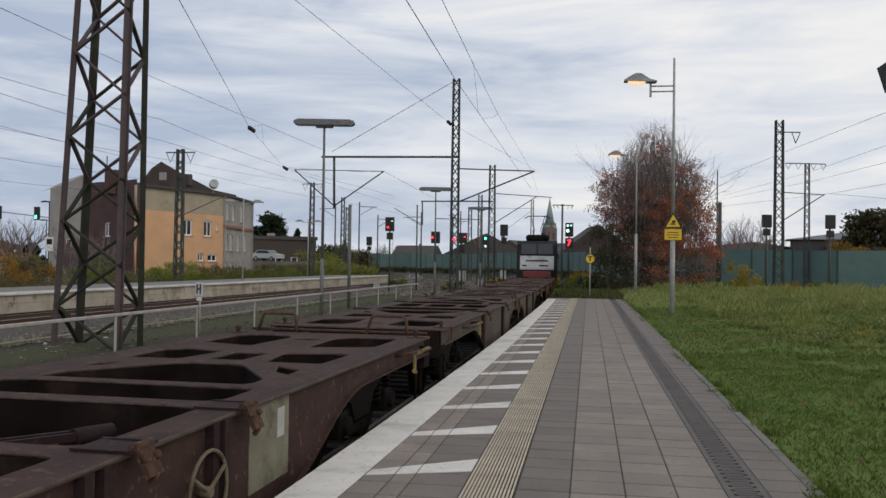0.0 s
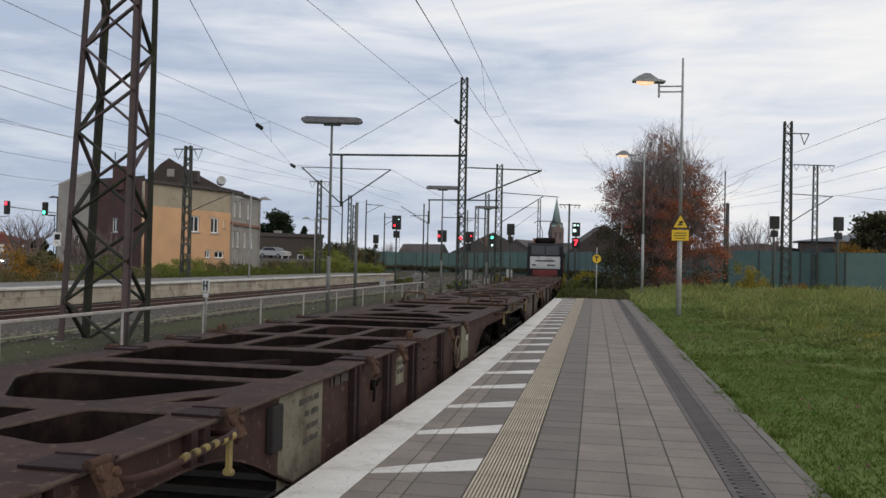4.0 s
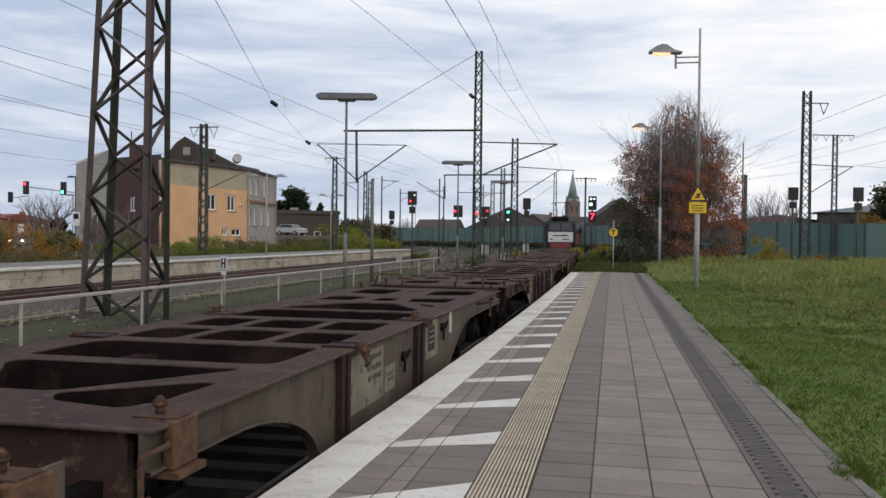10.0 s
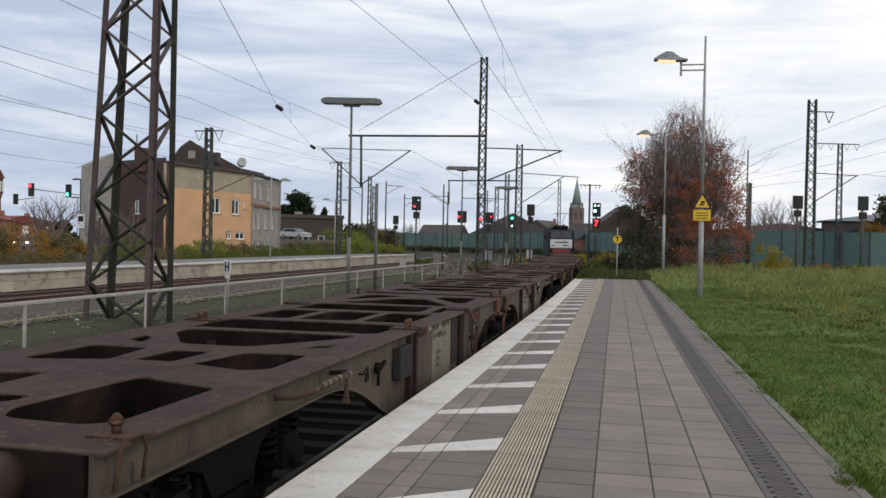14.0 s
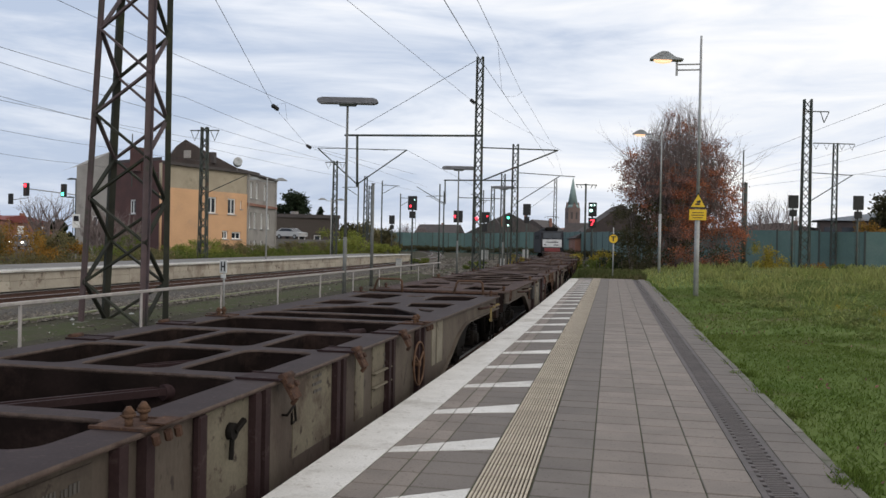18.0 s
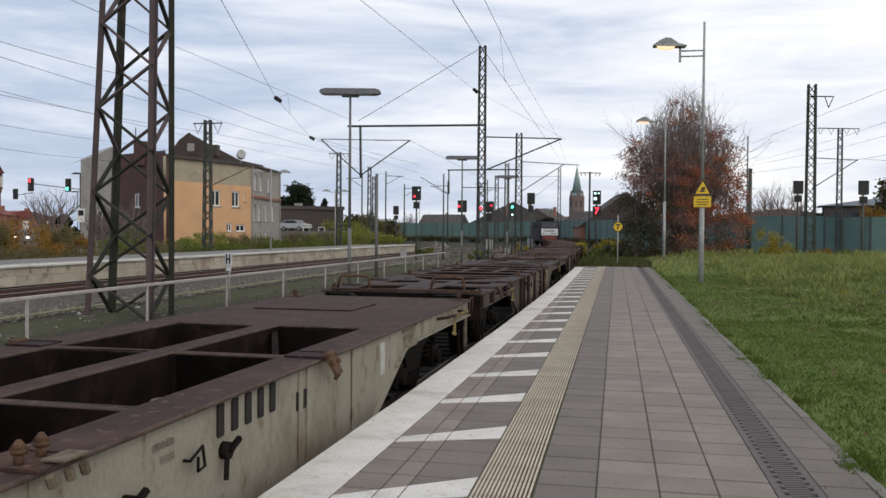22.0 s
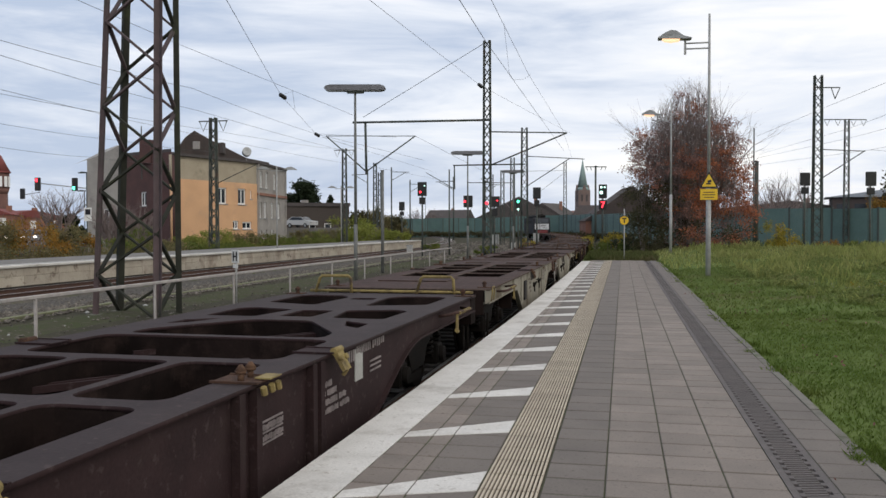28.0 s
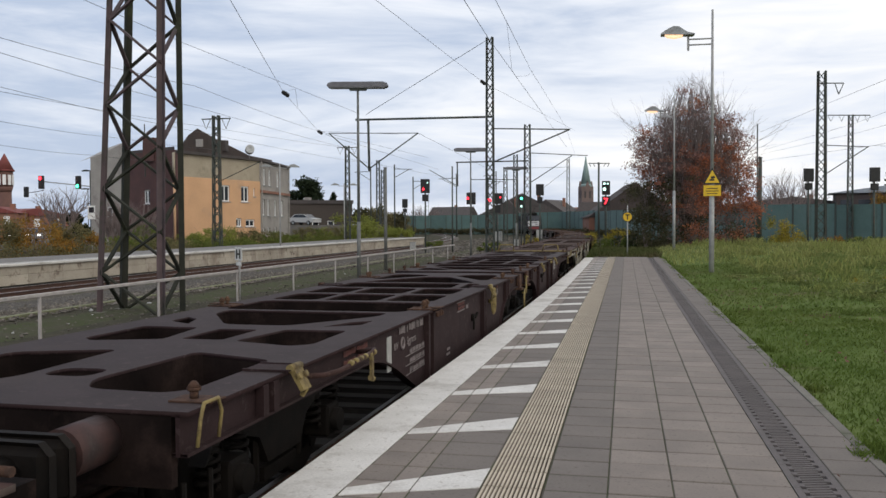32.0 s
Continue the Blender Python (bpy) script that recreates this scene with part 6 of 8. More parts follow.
for i, (x_, y_, z_) in enumerate(((-41.60, 166.87, 11.12), (-30.92, 157.51, 11.08), (-26.96, 170.09, 11.04), (-27.97, 187.52, 13.22), (-42.22, 155.07, 12.82), (-44.88, 148.61, 12.04))):
    far_mast = make_post(x_, y_, z_, 0.14, "far slim catenary pole with cantilever", MAST_GREEN)
    rods(far_mast, "cantilever", [((x_, y_, z_ - 0.8), (x_ + (3.2, -3.4, 3.0, -2.8, 3.4, -3.0)[i], y_, z_ - 0.9), 0.06), ((x_, y_, z_ - 2.4), (x_ + (2.6, -2.8, 2.4, -2.2, 2.8, -2.4)[i], y_, z_ - 0.9), 0.05)], MAST_GREEN)
make_post(-14.91, 73.99, 6.66, 0.07, "thin grey steel pole", MAST_GREEN)


# signals
def make_signal(x, y, z_box, w, h, z0=-0.85, lights=(), label="black main signal on a slim mast", small=None, plate=False):
    sg = thing("railway_signal", label, "railway signal", "railway signals", at=pose(x, y, z0, 0, 0, 8))
    zb = z_box - z0
    b = bmesh.new()
    rod(b, (0, 0.12, 0), (0, 0.12, zb + 0.1), 0.07, 8)
    part("mast", b, MAST_GREEN, sg)
    b = bmesh.new()
    box(b, -w / 2, w / 2, -0.05, 0.12, zb, zb + h, 0.02)
    part("signal_screen", b, BLACK_BOX, sg, "black signal screen")
    for u, v, _, r in lights:
        b = bmesh.new()
        rod(b, (u * w, -0.05, zb + v * h), (u * w, -0.22, zb + v * h + 0.01), r * 1.25, 12, caps=False)
        part("hood", b, BLACK_BOX, sg)
    for u, v, m, r in lights:
        b = bmesh.new()
        rod(b, (u * w, -0.05, zb + v * h), (u * w, -0.075, zb + v * h), r, 14)
        part("signal_light", b, m, sg, "lit signal lamp")
    if small:
        b = bmesh.new()
        box(b, -small[0] / 2, small[0] / 2, -0.03, 0.12, zb - small[1] - 0.12, zb - 0.12, 0.02)
        part("lower_screen", b, BLACK_BOX, sg)
    b = bmesh.new()
    rod(b, (0.25, 0.3, 0), (0.25, 0.3, zb), 0.015, 5)
    rod(b, (-0.05, 0.3, 0), (-0.05, 0.3, zb), 0.015, 5)
    k = 0.4
    while k < zb - 0.2:
        rod(b, (-0.05, 0.3, k), (0.25, 0.3, k), 0.012, 4)
        k += 0.4
    part("ladder", b, MAST_GREEN, sg)
    return sg


make_signal(-16.19, 69.03, 4.22, 0.75, 1.15, lights=((0.25, 0.72, LENS_WHITE, 0.05), (-0.2, 0.28, LENS_RED, 0.09)), small=(0.5, 0.55))
make_signal(-27.31, 105.22, 3.78, 0.7, 1.1, small=(0.5, 0.5))
make_signal(-14.11, 78.85, 3.49, 0.85, 1.1, lights=((-0.35, 0.5, LENS_RED, 0.11),), label="black signal with a red light on")
make_signal(-10.03, 68.04, 3.25, 0.85, 0.85, lights=((0.25, 0.6, LENS_RED, 0.06), (-0.75, 0.35, LENS_RED, 0.13)), small=(0.45, 0.6), label="black signal with red lights on")
make_signal(-9.55, 79.86, 3.46, 0.5, 0.8, lights=((0.0, 0.7, LENS_GREEN, 0.12), (0.0, -0.2, LENS_WHITE, 0.09)), label="slim signal with green and white lights")
make_signal(-6.73, 68.76, 3.91, 0.62, 0.9, small=(0.4, 0.5), label="black signal box seen from behind")
sig7 = make_signal(-1.63, 72.23, 4.00, 0.66, 1.15, lights=((-0.22, 0.80, LENS_WHITE, 0.09), (0.2, 0.80, LENS_WHITE, 0.07), (-0.22, 0.42, LENS_WHITE, 0.13)), small=(0.66, 0.80), label="black signal with white lights and a red seven")
cu = bpy.data.curves.new("digit", "FONT")
cu.body, cu.size, cu.extrude, cu.offset = "7", 0.72, 0.004, 0.010
tmp = bpy.data.objects.new("digit", cu)
me = bpy.data.meshes.new_from_object(tmp)
bpy.data.objects.remove(tmp)
me.materials.clear()
me.materials.append(LENS_RED)
dg = new("speed_digit", me)
dg.parent = sig7
dg.matrix_basis = pose(-0.2, -0.08, 4.00 + 0.85 - 0.77, 90)
tagged(dg, label="glowing red number seven")
make_signal(12.36, 63.60, 4.48, 0.66, 0.9, small=(0.5, 0.45), label="black signal box seen from behind")
make_signal(16.19, 62.09, 4.34, 0.66, 0.95, small=(0.5, 0.45), label="black signal box seen from behind")


# switch cabinets beside the line
def make_cabinet(x, y, w, h, label):
    c = thing("trackside_cabinet", label, "cabinet", "trackside cabinets", at=pose(x, y, -0.85))
    b = bmesh.new()
    box(b, -w / 2, w / 2, -0.2, 0.2, 0.12, h, 0.015)
    part("housing", b, PANEL_WHITE, c)
    b = bmesh.new()
    box(b, -w / 2 - 0.03, w / 2 + 0.03, -0.24, 0.24, h, h + 0.05, 0.01)
    part("lid", b, GALV, c)
    b = bmesh.new()
    box(b, -w / 2 + 0.05, w / 2 - 0.05, -0.17, 0.17, -0.15, 0.12)
    part("plinth", b, EDGE_CONCRETE, c)
    return c


for x_, y_, w_, h_ in ((-17.8, 121.0, 1.15, 1.45), (-14.0, 142.0, 0.95, 1.5), (-10.9, 150.0, 0.4, 0.9), (-16.4, 150.0, 0.4, 0.9), (-1.89, 69.83, 0.4, 0.9), (-10.72, 85.45, 0.4, 0.9), (-5.38, 83.11, 0.4, 0.8), (-19.41, 77.69, 0.5, 0.8)):
    make_cabinet(x_, y_, w_, h_, "pale grey steel trackside cabinet")


# far platform lamps with two heads
def make_twin_lamp(x, y, h):
    lp = thing("twin_lamp", "slim grey pole lamp with two heads", "lamp", "twin lamps", at=pose(x, y, 0.25, 0, 0, 25))
    b = bmesh.new()
    rod(b, (0, 0, -1.1), (0, 0, h), 0.06, 8, 0.045)
    part("pole", b, GREY_PAINT, lp)
    for s in (-1, 1):
        b = bmesh.new()
        rod(b, (0, 0, h - 0.3), (s * 0.6, 0, h - 0.3), 0.025, 6)
        part("arm", b, GREY_PAINT, lp)
        b = bmesh.new()
        prism(b, [(s * 0.45, h - 0.22), (s * 0.75, h - 0.05), (s * 1.0, h - 0.02), (s * 1.35, h - 0.20), (s * 1.35, h - 0.23)], "y", -0.18, 0.18)
        part("lamp_head", b, GALV, lp)
    return lp


make_twin_lamp(-23.35, 55.74, 5.6)
make_twin_lamp(-27.82, 82.87, 5.6)

# bracket arm over the platform, with a wedge-shaped speaker
sp = thing("loudspeaker", "dark wedge-shaped loudspeaker on a tall post", "loudspeaker", at=pose(4.65, 9.50, -0.14))
b = bmesh.new()
rod(b, (0, 0, -0.3), (0, 0, 5.2), 0.07, 10)
part("post", b, GREY_PAINT, sp)
b = bmesh.new()
rod(b, (0, 0, 5.0), (-1.45, 0, 5.0), 0.03, 8)
box(b, -1.53, -1.41, -0.05, 0.05, 3.95, 5.05)
part("arm", b, MAST_GREEN, sp)
b = bmesh.new()
prism(b, [(-1.68, 3.86), (-1.36, 4.00), (-1.20, 3.98), (-1.22, 3.58), (-1.60, 3.60)], "y", -0.15, 0.15)
part("horn", b, MAST_GREEN, sp)

# ---- wires ----
wire("overhead_wire", [(-3.90, 11.93, 7.42), (-7.17, 45.41, 11.49), (-6.96, 103.70, 10.8)], 0.020)
wire("overhead_wire", [(-2.87, 11.07, 6.95), (-4.71, 43.52, 9.37), (-4.86, 71.48, 9.58), (-6.00, 103.92, 9.95)], 0.011)
wire("dropper", [(-4.51, 33.06, 9.44), (-4.60, 35.35, 7.93), (-4.51, 35.95, 7.77), (-4.65, 41.19, 8.69), (-4.60, 43.54, 9.32)], 0.008)
wire("overhead_wire", [(-8.44, 14.20, 8.82), (-8.45, 50.96, 10.15), (-8.28, 68.50, 11.34), (-5.37, 92.41, 11.55)], 0.012)
wire("overhead_wire", [(-7.25, 11.73, 7.58), (-16.07, 38.91, 7.97), (-20.02, 54.44, 7.85)], 0.012)
wire("overhead_wire", [(-16.07, 38.91, 7.97), (-15.51, 39.02, 8.14), (-16.25, 41.20, 7.53)], 0.008)
wire("overhead_wire", [(-13.04, 10.11, 7.27), (-18.49, 33.79, 9.41), (-14.41, 45.06, 7.74)], 0.012)
for p_ in (((-22.12, 26.05, 8.41), (-21.36, 40.20, 8.68), (-23.84, 65.36, 9.06)), ((-22.11, 26.04, 7.91), (-23.28, 44.47, 8.17), (-29.48, 93.42, 10.00)), ((-25.49, 30.03, 7.44), (-30.17, 59.44, 8.39), (-29.58, 93.37, 8.72)), ((-25.49, 30.03, 7.21), (-30.02, 59.48, 8.90), (-30.73, 93.18, 10.37)), ((-28.86, 34.01, 6.58), (-34.14, 53.97, 7.69), (-32.08, 63.70, 7.71)), ((-28.84, 33.99, 5.48), (-36.03, 53.57, 6.53), (-40.76, 73.64, 7.52))):
    wire("overhead_wire", list(p_), 0.014, sag=0.1)
for p_ in (((-20.02, 54.44, 7.85), (-15.49, 67.00, 6.98)), ((-20.02, 54.44, 7.85), (-12.41, 46.60, 6.67)), ((-21.68, 65.76, 6.89), (-19.87, 101.11, 7.03)), ((-11.10, 45.71, 6.60), (-13.54, 90.70, 7.09)), ((-16.05, 44.71, 6.55), (-21.88, 100.73, 8.21))):
    wire("overhead_wire", list(p_), 0.012)
for p_ in (((10.39, 72.16, 8.84), (12.68, 56.31, 9.16), (13.69, 42.50, 8.97)), ((14.12, 96.25, 9.33), (17.45, 73.58, 9.40), (16.15, 49.99, 8.47)), ((14.13, 96.24, 8.97), (18.09, 73.70, 8.78), (16.17, 49.97, 7.53)), ((13.93, 107.86, 8.78), (15.98, 61.58, 6.70), (16.19, 49.95, 6.33)), ((15.98, 61.58, 6.70), (16.20, 49.94, 5.43))):
    wire("overhead_wire", list(p_), 0.014)
for x_, y_, z_, n_ in ((-16.07, 38.91, 7.97, 1), (-8.45, 50.96, 10.15, 1), (-20.02, 54.44, 7.85, 1)):
    b = bmesh.new()
    for k in range(3):
        bmesh.ops.create_uvsphere(b, u_segments=8, v_segments=6, radius=0.11, matrix=Matrix.Translation((x_ + 0.06 * k, y_ + 0.1 * k, z_ - 0.05 * k)))
    solid("insulator", b, BLACK_BOX, "dark ribbed insulator on an overhead wire", "insulator", "insulators")


# ---- far platform ----
def leaf_material(name, a, b, c=None, scale=1.4, rand=0.35, through_light=0.3):
    m = material(name, a, b, 0.75, scale=scale, fine=6, bump=0, rand=rand, c=c, island=True, spec=0.05)
    t = m.node_tree
    bs = t.nodes["Principled BSDF"]
    thin = t.nodes.new("ShaderNodeBsdfTranslucent")
    t.links.new(bs.inputs["Base Color"].links[0].from_socket, thin.inputs["Color"])
    mix = t.nodes.new("ShaderNodeMixShader")
    mix.inputs[0].default_value = through_light
    t.links.new(bs.outputs[0], mix.inputs[1])
    t.links.new(thin.outputs[0], mix.inputs[2])
    t.links.new(mix.outputs[0], t.nodes["Material Output"].inputs["Surface"])
    return m


LEAF_RED = leaf_material("copper_brown_leaves", (0.30, 0.165, 0.135), (0.23, 0.135, 0.12), (0.36, 0.17, 0.11), through_light=0.45)
LEAF_OLIVE = leaf_material("dark_olive_leaves", (0.062, 0.062, 0.032), (0.085, 0.075, 0.042), (0.05, 0.05, 0.03))
LEAF_COPPER = leaf_material("copper_orange_leaves", (0.44, 0.17, 0.085), (0.33, 0.13, 0.085), (0.27, 0.125, 0.10), through_light=0.45)
LEAF_GREEN = leaf_material("green_shrub_leaves", (0.095, 0.128, 0.032), (0.145, 0.168, 0.045), (0.20, 0.185, 0.058))
LEAF_YELLOW = leaf_material("yellow_autumn_leaves", (0.36, 0.28, 0.045), (0.26, 0.22, 0.045), (0.16, 0.17, 0.045))
LEAF_ORANGE = leaf_material("orange_autumn_leaves", (0.32, 0.16, 0.035), (0.22, 0.14, 0.035), (0.13, 0.13, 0.04))
LEAF_DULL = leaf_material("dull_brown_green_leaves", (0.155, 0.145, 0.07), (0.20, 0.165, 0.085), (0.12, 0.125, 0.06), through_light=0.45)
LEAF_YELLOW_GREEN = leaf_material("yellow_green_leaves", (0.24, 0.26, 0.06), (0.19, 0.22, 0.055), (0.30, 0.27, 0.07), through_light=0.45)
LEAF_DARK = leaf_material("dark_evergreen_needles", (0.022, 0.034, 0.018), (0.034, 0.044, 0.024))
BARK = material("grey_brown_bark", (0.055, 0.045, 0.04), (0.04, 0.034, 0.03), 0.9, scale=5, fine=40)
TWIG = material("dull_brown_twigs", (0.20, 0.155, 0.145), (0.15, 0.12, 0.112), 0.9, scale=3, fine=20)
FAR_X = -21.73
FAR_END = 92.0
fp = thing("platform_2", "long concrete platform with pale edge stones", "platform", kind="structure")
ASPHALT = material("worn_asphalt", (0.18, 0.168, 0.155), (0.14, 0.132, 0.122), 0.9, scale=0.8, fine=40, c=(0.17, 0.165, 0.155))
b = bmesh.new()
box(b, FAR_X - 4.6, FAR_X - 0.30, -30, FAR_END, -1.0, 0.235)
part("platform_top", b, ASPHALT, fp)
b = bmesh.new()
box(b, -0.10, 0.0, -0.994, 0.994, -0.40, -0.10, 0.006)
FAR_CONCRETE = material("stained_cream_concrete", (0.46, 0.41, 0.335), (0.37, 0.325, 0.26), 0.9, scale=0.9, fine=26, c=(0.25, 0.205, 0.16), rand=0.10, world_grain=True, flecks=(2.2, (0.20, 0.16, 0.125)))
me = mesh_of("wall_panel", b, FAR_CONCRETE)
b = bmesh.new()
box(b, -0.10, 0.02, -0.994, 0.994, -0.78, -0.41, 0.006)
me3 = mesh_of("footing_panel", b, FAR_CONCRETE)
b = bmesh.new()
box(b, -0.38, 0.10, -0.994, 0.994, -0.085, 0.0, 0.008)
me2 = mesh_of("edge_stone", b, material("pale_edge_stone", (0.60, 0.58, 0.54), (0.50, 0.48, 0.44), 0.85, scale=1.5, fine=30, c=(0.30, 0.27, 0.24), rand=0.05, world_grain=True))
for k in range(-15, 46):
    for nm, m_ in (("wall_panel", me), ("footing_panel", me3), ("edge_stone", me2)):
        o = lay(nm, m_, FAR_X, 2 * k + 1.0, 0.25, 0, fp)
b = bmesh.new()
box(b, FAR_X - 0.95, FAR_X - 0.80, -30, FAR_END - 0.5, 0.236, 0.241)
part("white_line", b, WHITE_LINE, fp, "worn white safety line")
b = bmesh.new()
box(b, FAR_X - 4.6, FAR_X, FAR_END - 0.01, FAR_END + 0.12, -1.0, 0.23)
part("end_wall", b, EDGE_CONCRETE, fp)
# cable duct between railing and far track
b = bmesh.new()
box(b, -15.87, -15.64, -20, 70, GROUND_Z - 0.1, GROUND_Z + 0.05, 0.01)
solid("cable_duct", b, material("lichen_yellow_concrete", (0.175, 0.18, 0.10), (0.125, 0.13, 0.07), 0.9, scale=2, fine=30), "low lichen-covered concrete cable duct", "cable duct", kind="structure")


# ---- foliage ----
def leaves(name, blobs, n, size, mat, seed, owner=None, label="", category="", group="", flat=0.0, kind=""):
    """Small bent leaves scattered in uneven blobs (x, y, z, rx, ry, rz)."""
    r = np.random.default_rng(seed)
    blobs = np.array(blobs, float)
    vol = blobs[:, 3] * blobs[:, 4] * blobs[:, 5]
    pick = r.choice(len(blobs), n, p=vol ** 0.8 / (vol ** 0.8).sum())
    d = r.normal(size=(n, 3))
    d /= np.linalg.norm(d, axis=1)[:, None]
    rad = r.random(n) ** 0.45
    lump = 0.78 + 0.3 * np.sin(d[:, 0] * 5 + pick) * np.cos(d[:, 1] * 4 + pick * 2) + 0.18 * np.sin(d[:, 2] * 9 + pick)
    c = blobs[pick, :3] + d * blobs[pick, 3:] * (rad * lump)[:, None]
    s = size * (0.6 + 0.8 * r.random(n))
    a = r.normal(size=(n, 3))
    a /= np.linalg.norm(a, axis=1)[:, None]
    q = np.cross(a, r.normal(size=(n, 3)))
    q /= np.linalg.norm(q, axis=1)[:, None]
    a, q = a * s[:, None], q * (s * 0.55)[:, None]
    v = np.stack([c - a, c + q, c + a, c - q], 1).reshape(-1, 3)
    me = bpy.data.meshes.new(name)
    me.from_pydata(v.tolist(), [], (np.arange(4 * n).reshape(n, 4)).tolist())
    me.materials.append(mat)
    if flat:
        nrm = a / s[:, None] * 0.5 + np.array([0, 0, 1.0])
        nrm /= np.linalg.norm(nrm, axis=1)[:, None]
        me.shade_smooth()
        me.normals_split_custom_set_from_vertices(np.repeat(nrm, 4, axis=0).tolist())
    ob = new(name, me)
    if owner:
        ob.parent = owner
        return tagged(ob, label=label)
    return tagged(ob, label, category, group, kind)


def branches(bm, p, d, length, r, level, rnd, tips, sides=(6, 5, 4, 3, 3, 3), up=0.25, split=(4, 4, 4, 3, 2), shrink=0.62, spread=0.55):
    n = 3
    for i in range(n):
        d = (d + Vector((rnd.uniform(-1, 1), rnd.uniform(-1, 1), rnd.uniform(-0.6, 1) + up)) * 0.12).normalized()
        q = p + d * (length / n)
        rod(bm, p, q, r, sides[level], r * 0.8, caps=False)
        r *= 0.8
        p = q
        if level < len(split) and i > 0 or level == 0:
            for _ in range(max(1, split[min(level, len(split) - 1)] // 2)):
                if level + 1 < len(sides) and level < len(split):
                    side = Vector((rnd.gauss(0, 1), rnd.gauss(0, 1), rnd.gauss(0.2, 0.6)))
                    side = (side - side.project(d)).normalized()
                    branches(bm, p, (d + side * spread * rnd.uniform(0.6, 1.5)).normalized(), length * shrink * rnd.uniform(0.75, 1.15), r * 0.62, level + 1, rnd, tips, sides, up, split, shrink, spread)
    tips.append((p, level))


def make_tree(name, x, y, z, h, label, seed, stems=5, split=(4, 4, 4, 2), fan=0.35, trunk=0.16, length=0.42, leafed=None, group="trees", spread=0.55):
    t = thing(name, label, "tree", group, at=pose(x, y, z))
    rnd = random.Random(seed)
    trunk_bm, twig_bm, tips = bmesh.new(), bmesh.new(), []
    rod(trunk_bm, (0, 0, -0.2), (0, 0, h * 0.08), trunk * 1.5, 10, trunk)
    for k in range(stems):
        a = 2 * math.pi * (k + rnd.random() * 0.5) / stems
        f = fan * rnd.uniform(0.4, 1.2)
        d = Vector((math.cos(a) * f, math.sin(a) * f, 1)).normalized()
        branches(twig_bm, Vector((math.cos(a) * trunk * 0.6, math.sin(a) * trunk * 0.6, h * 0.06)), d, h * length * rnd.uniform(0.85, 1.1), trunk * 0.62, 0, rnd, tips, sides=(6, 5, 4, 3, 3)[:len(split) + 1], split=split, spread=spread)
    part("trunk", trunk_bm, BARK, t)
    part("branchwork", twig_bm, TWIG, t, "fine bare branchwork")
    return t, tips


# the copper-leaved tree by the platform end
TREE = (4.26, 59.48)
TREE_H = 11.5
tree, tips = make_tree("autumn_tree", TREE[0], TREE[1], -0.15, TREE_H, "broad bushy tree with copper brown autumn leaves and bare top", 5, stems=24, split=(4, 5, 4), fan=0.30, trunk=0.24, length=0.40, spread=0.42)


def crown_radius(f):
    """Half width of the crown at the share f of its height."""
    return 4.35 * (0.93 + 0.35 * f - 0.55 * f * f) * min(1.0, (1.03 - f) / 0.36) ** 0.62 if f < 1.03 else 0.05


rnd = random.Random(8)
twig_bm = bmesh.new()
for k in range(900):
    a, q = rnd.uniform(0, 6.283), math.sqrt(rnd.random())
    f0 = rnd.uniform(0.12, 0.62)
    f1 = min(1.06, f0 + rnd.uniform(0.18, 0.42))
    p0 = Vector((q * 0.72 * crown_radius(f0) * math.cos(a), q * 0.72 * crown_radius(f0) * math.sin(a), f0 * TREE_H))
    p1 = Vector((q * 0.84 * crown_radius(f1) * math.cos(a), q * 0.84 * crown_radius(f1) * math.sin(a), f1 * TREE_H))
    mid_ = (p0 + p1) / 2 + Vector((rnd.uniform(-0.2, 0.2), rnd.uniform(-0.2, 0.2), -0.1))
    rod(twig_bm, p0, mid_, 0.018, 3, 0.011, caps=False)
    rod(twig_bm, mid_, p1, 0.011, 3, 0.005, caps=False)
    for i in range(4):
        g_ = rnd.uniform(0.1, 0.95)
        w_ = mid_.lerp(p1, g_)
        rod(twig_bm, w_, w_ + Vector((rnd.gauss(0, 0.32), rnd.gauss(0, 0.32), rnd.uniform(0.15, 0.75))), 0.010, 3, 0.004, caps=False)
part("twigwork", twig_bm, TWIG, tree, "fine bare upright twigs")
copper, dull, dark_ = [], [], []
for k in range(900):
    f = rnd.random() ** 0.9 * 0.92
    a, q = rnd.uniform(0, 6.283), rnd.random() ** 0.42
    R = crown_radius(f) * q
    x_, y_ = R * math.cos(a), R * math.sin(a)
    thin = 1.0 if f < 0.5 else max(0.06, 1 - (f - 0.5) / 0.30)
    if x_ < -0.8 and f > 0.35:
        thin *= 0.75
    if rnd.random() > thin:
        continue
    blob = (x_, y_, max(0.35, f * TREE_H), rnd.uniform(0.5, 0.95), rnd.uniform(0.5, 0.95), rnd.uniform(0.35, 0.7))
    shade = x_ - 0.35 * f * TREE_H + rnd.gauss(0, 0.9)
    if (x_ < -1.6 + rnd.gauss(0, 0.6) and f < 0.42) or (f < 0.22 and rnd.random() < 0.6):
        dark_.append(blob)
    elif rnd.random() < (0.55 if f < 0.62 and x_ > -0.6 else 0.22):
        copper.append(blob)
    else:
        dull.append(blob)
leaves("leaf_crown", copper, 24000, 0.058, LEAF_COPPER, 3, owner=tree, label="bright copper orange leaves")
leaves("leaf_crown", dull, 20000, 0.056, LEAF_RED, 6, owner=tree, label="dull brown leaves")
leaves("leaf_crown", dark_, 15000, 0.062, LEAF_OLIVE, 4, owner=tree, label="dark ivy and shrub leaves at the foot")

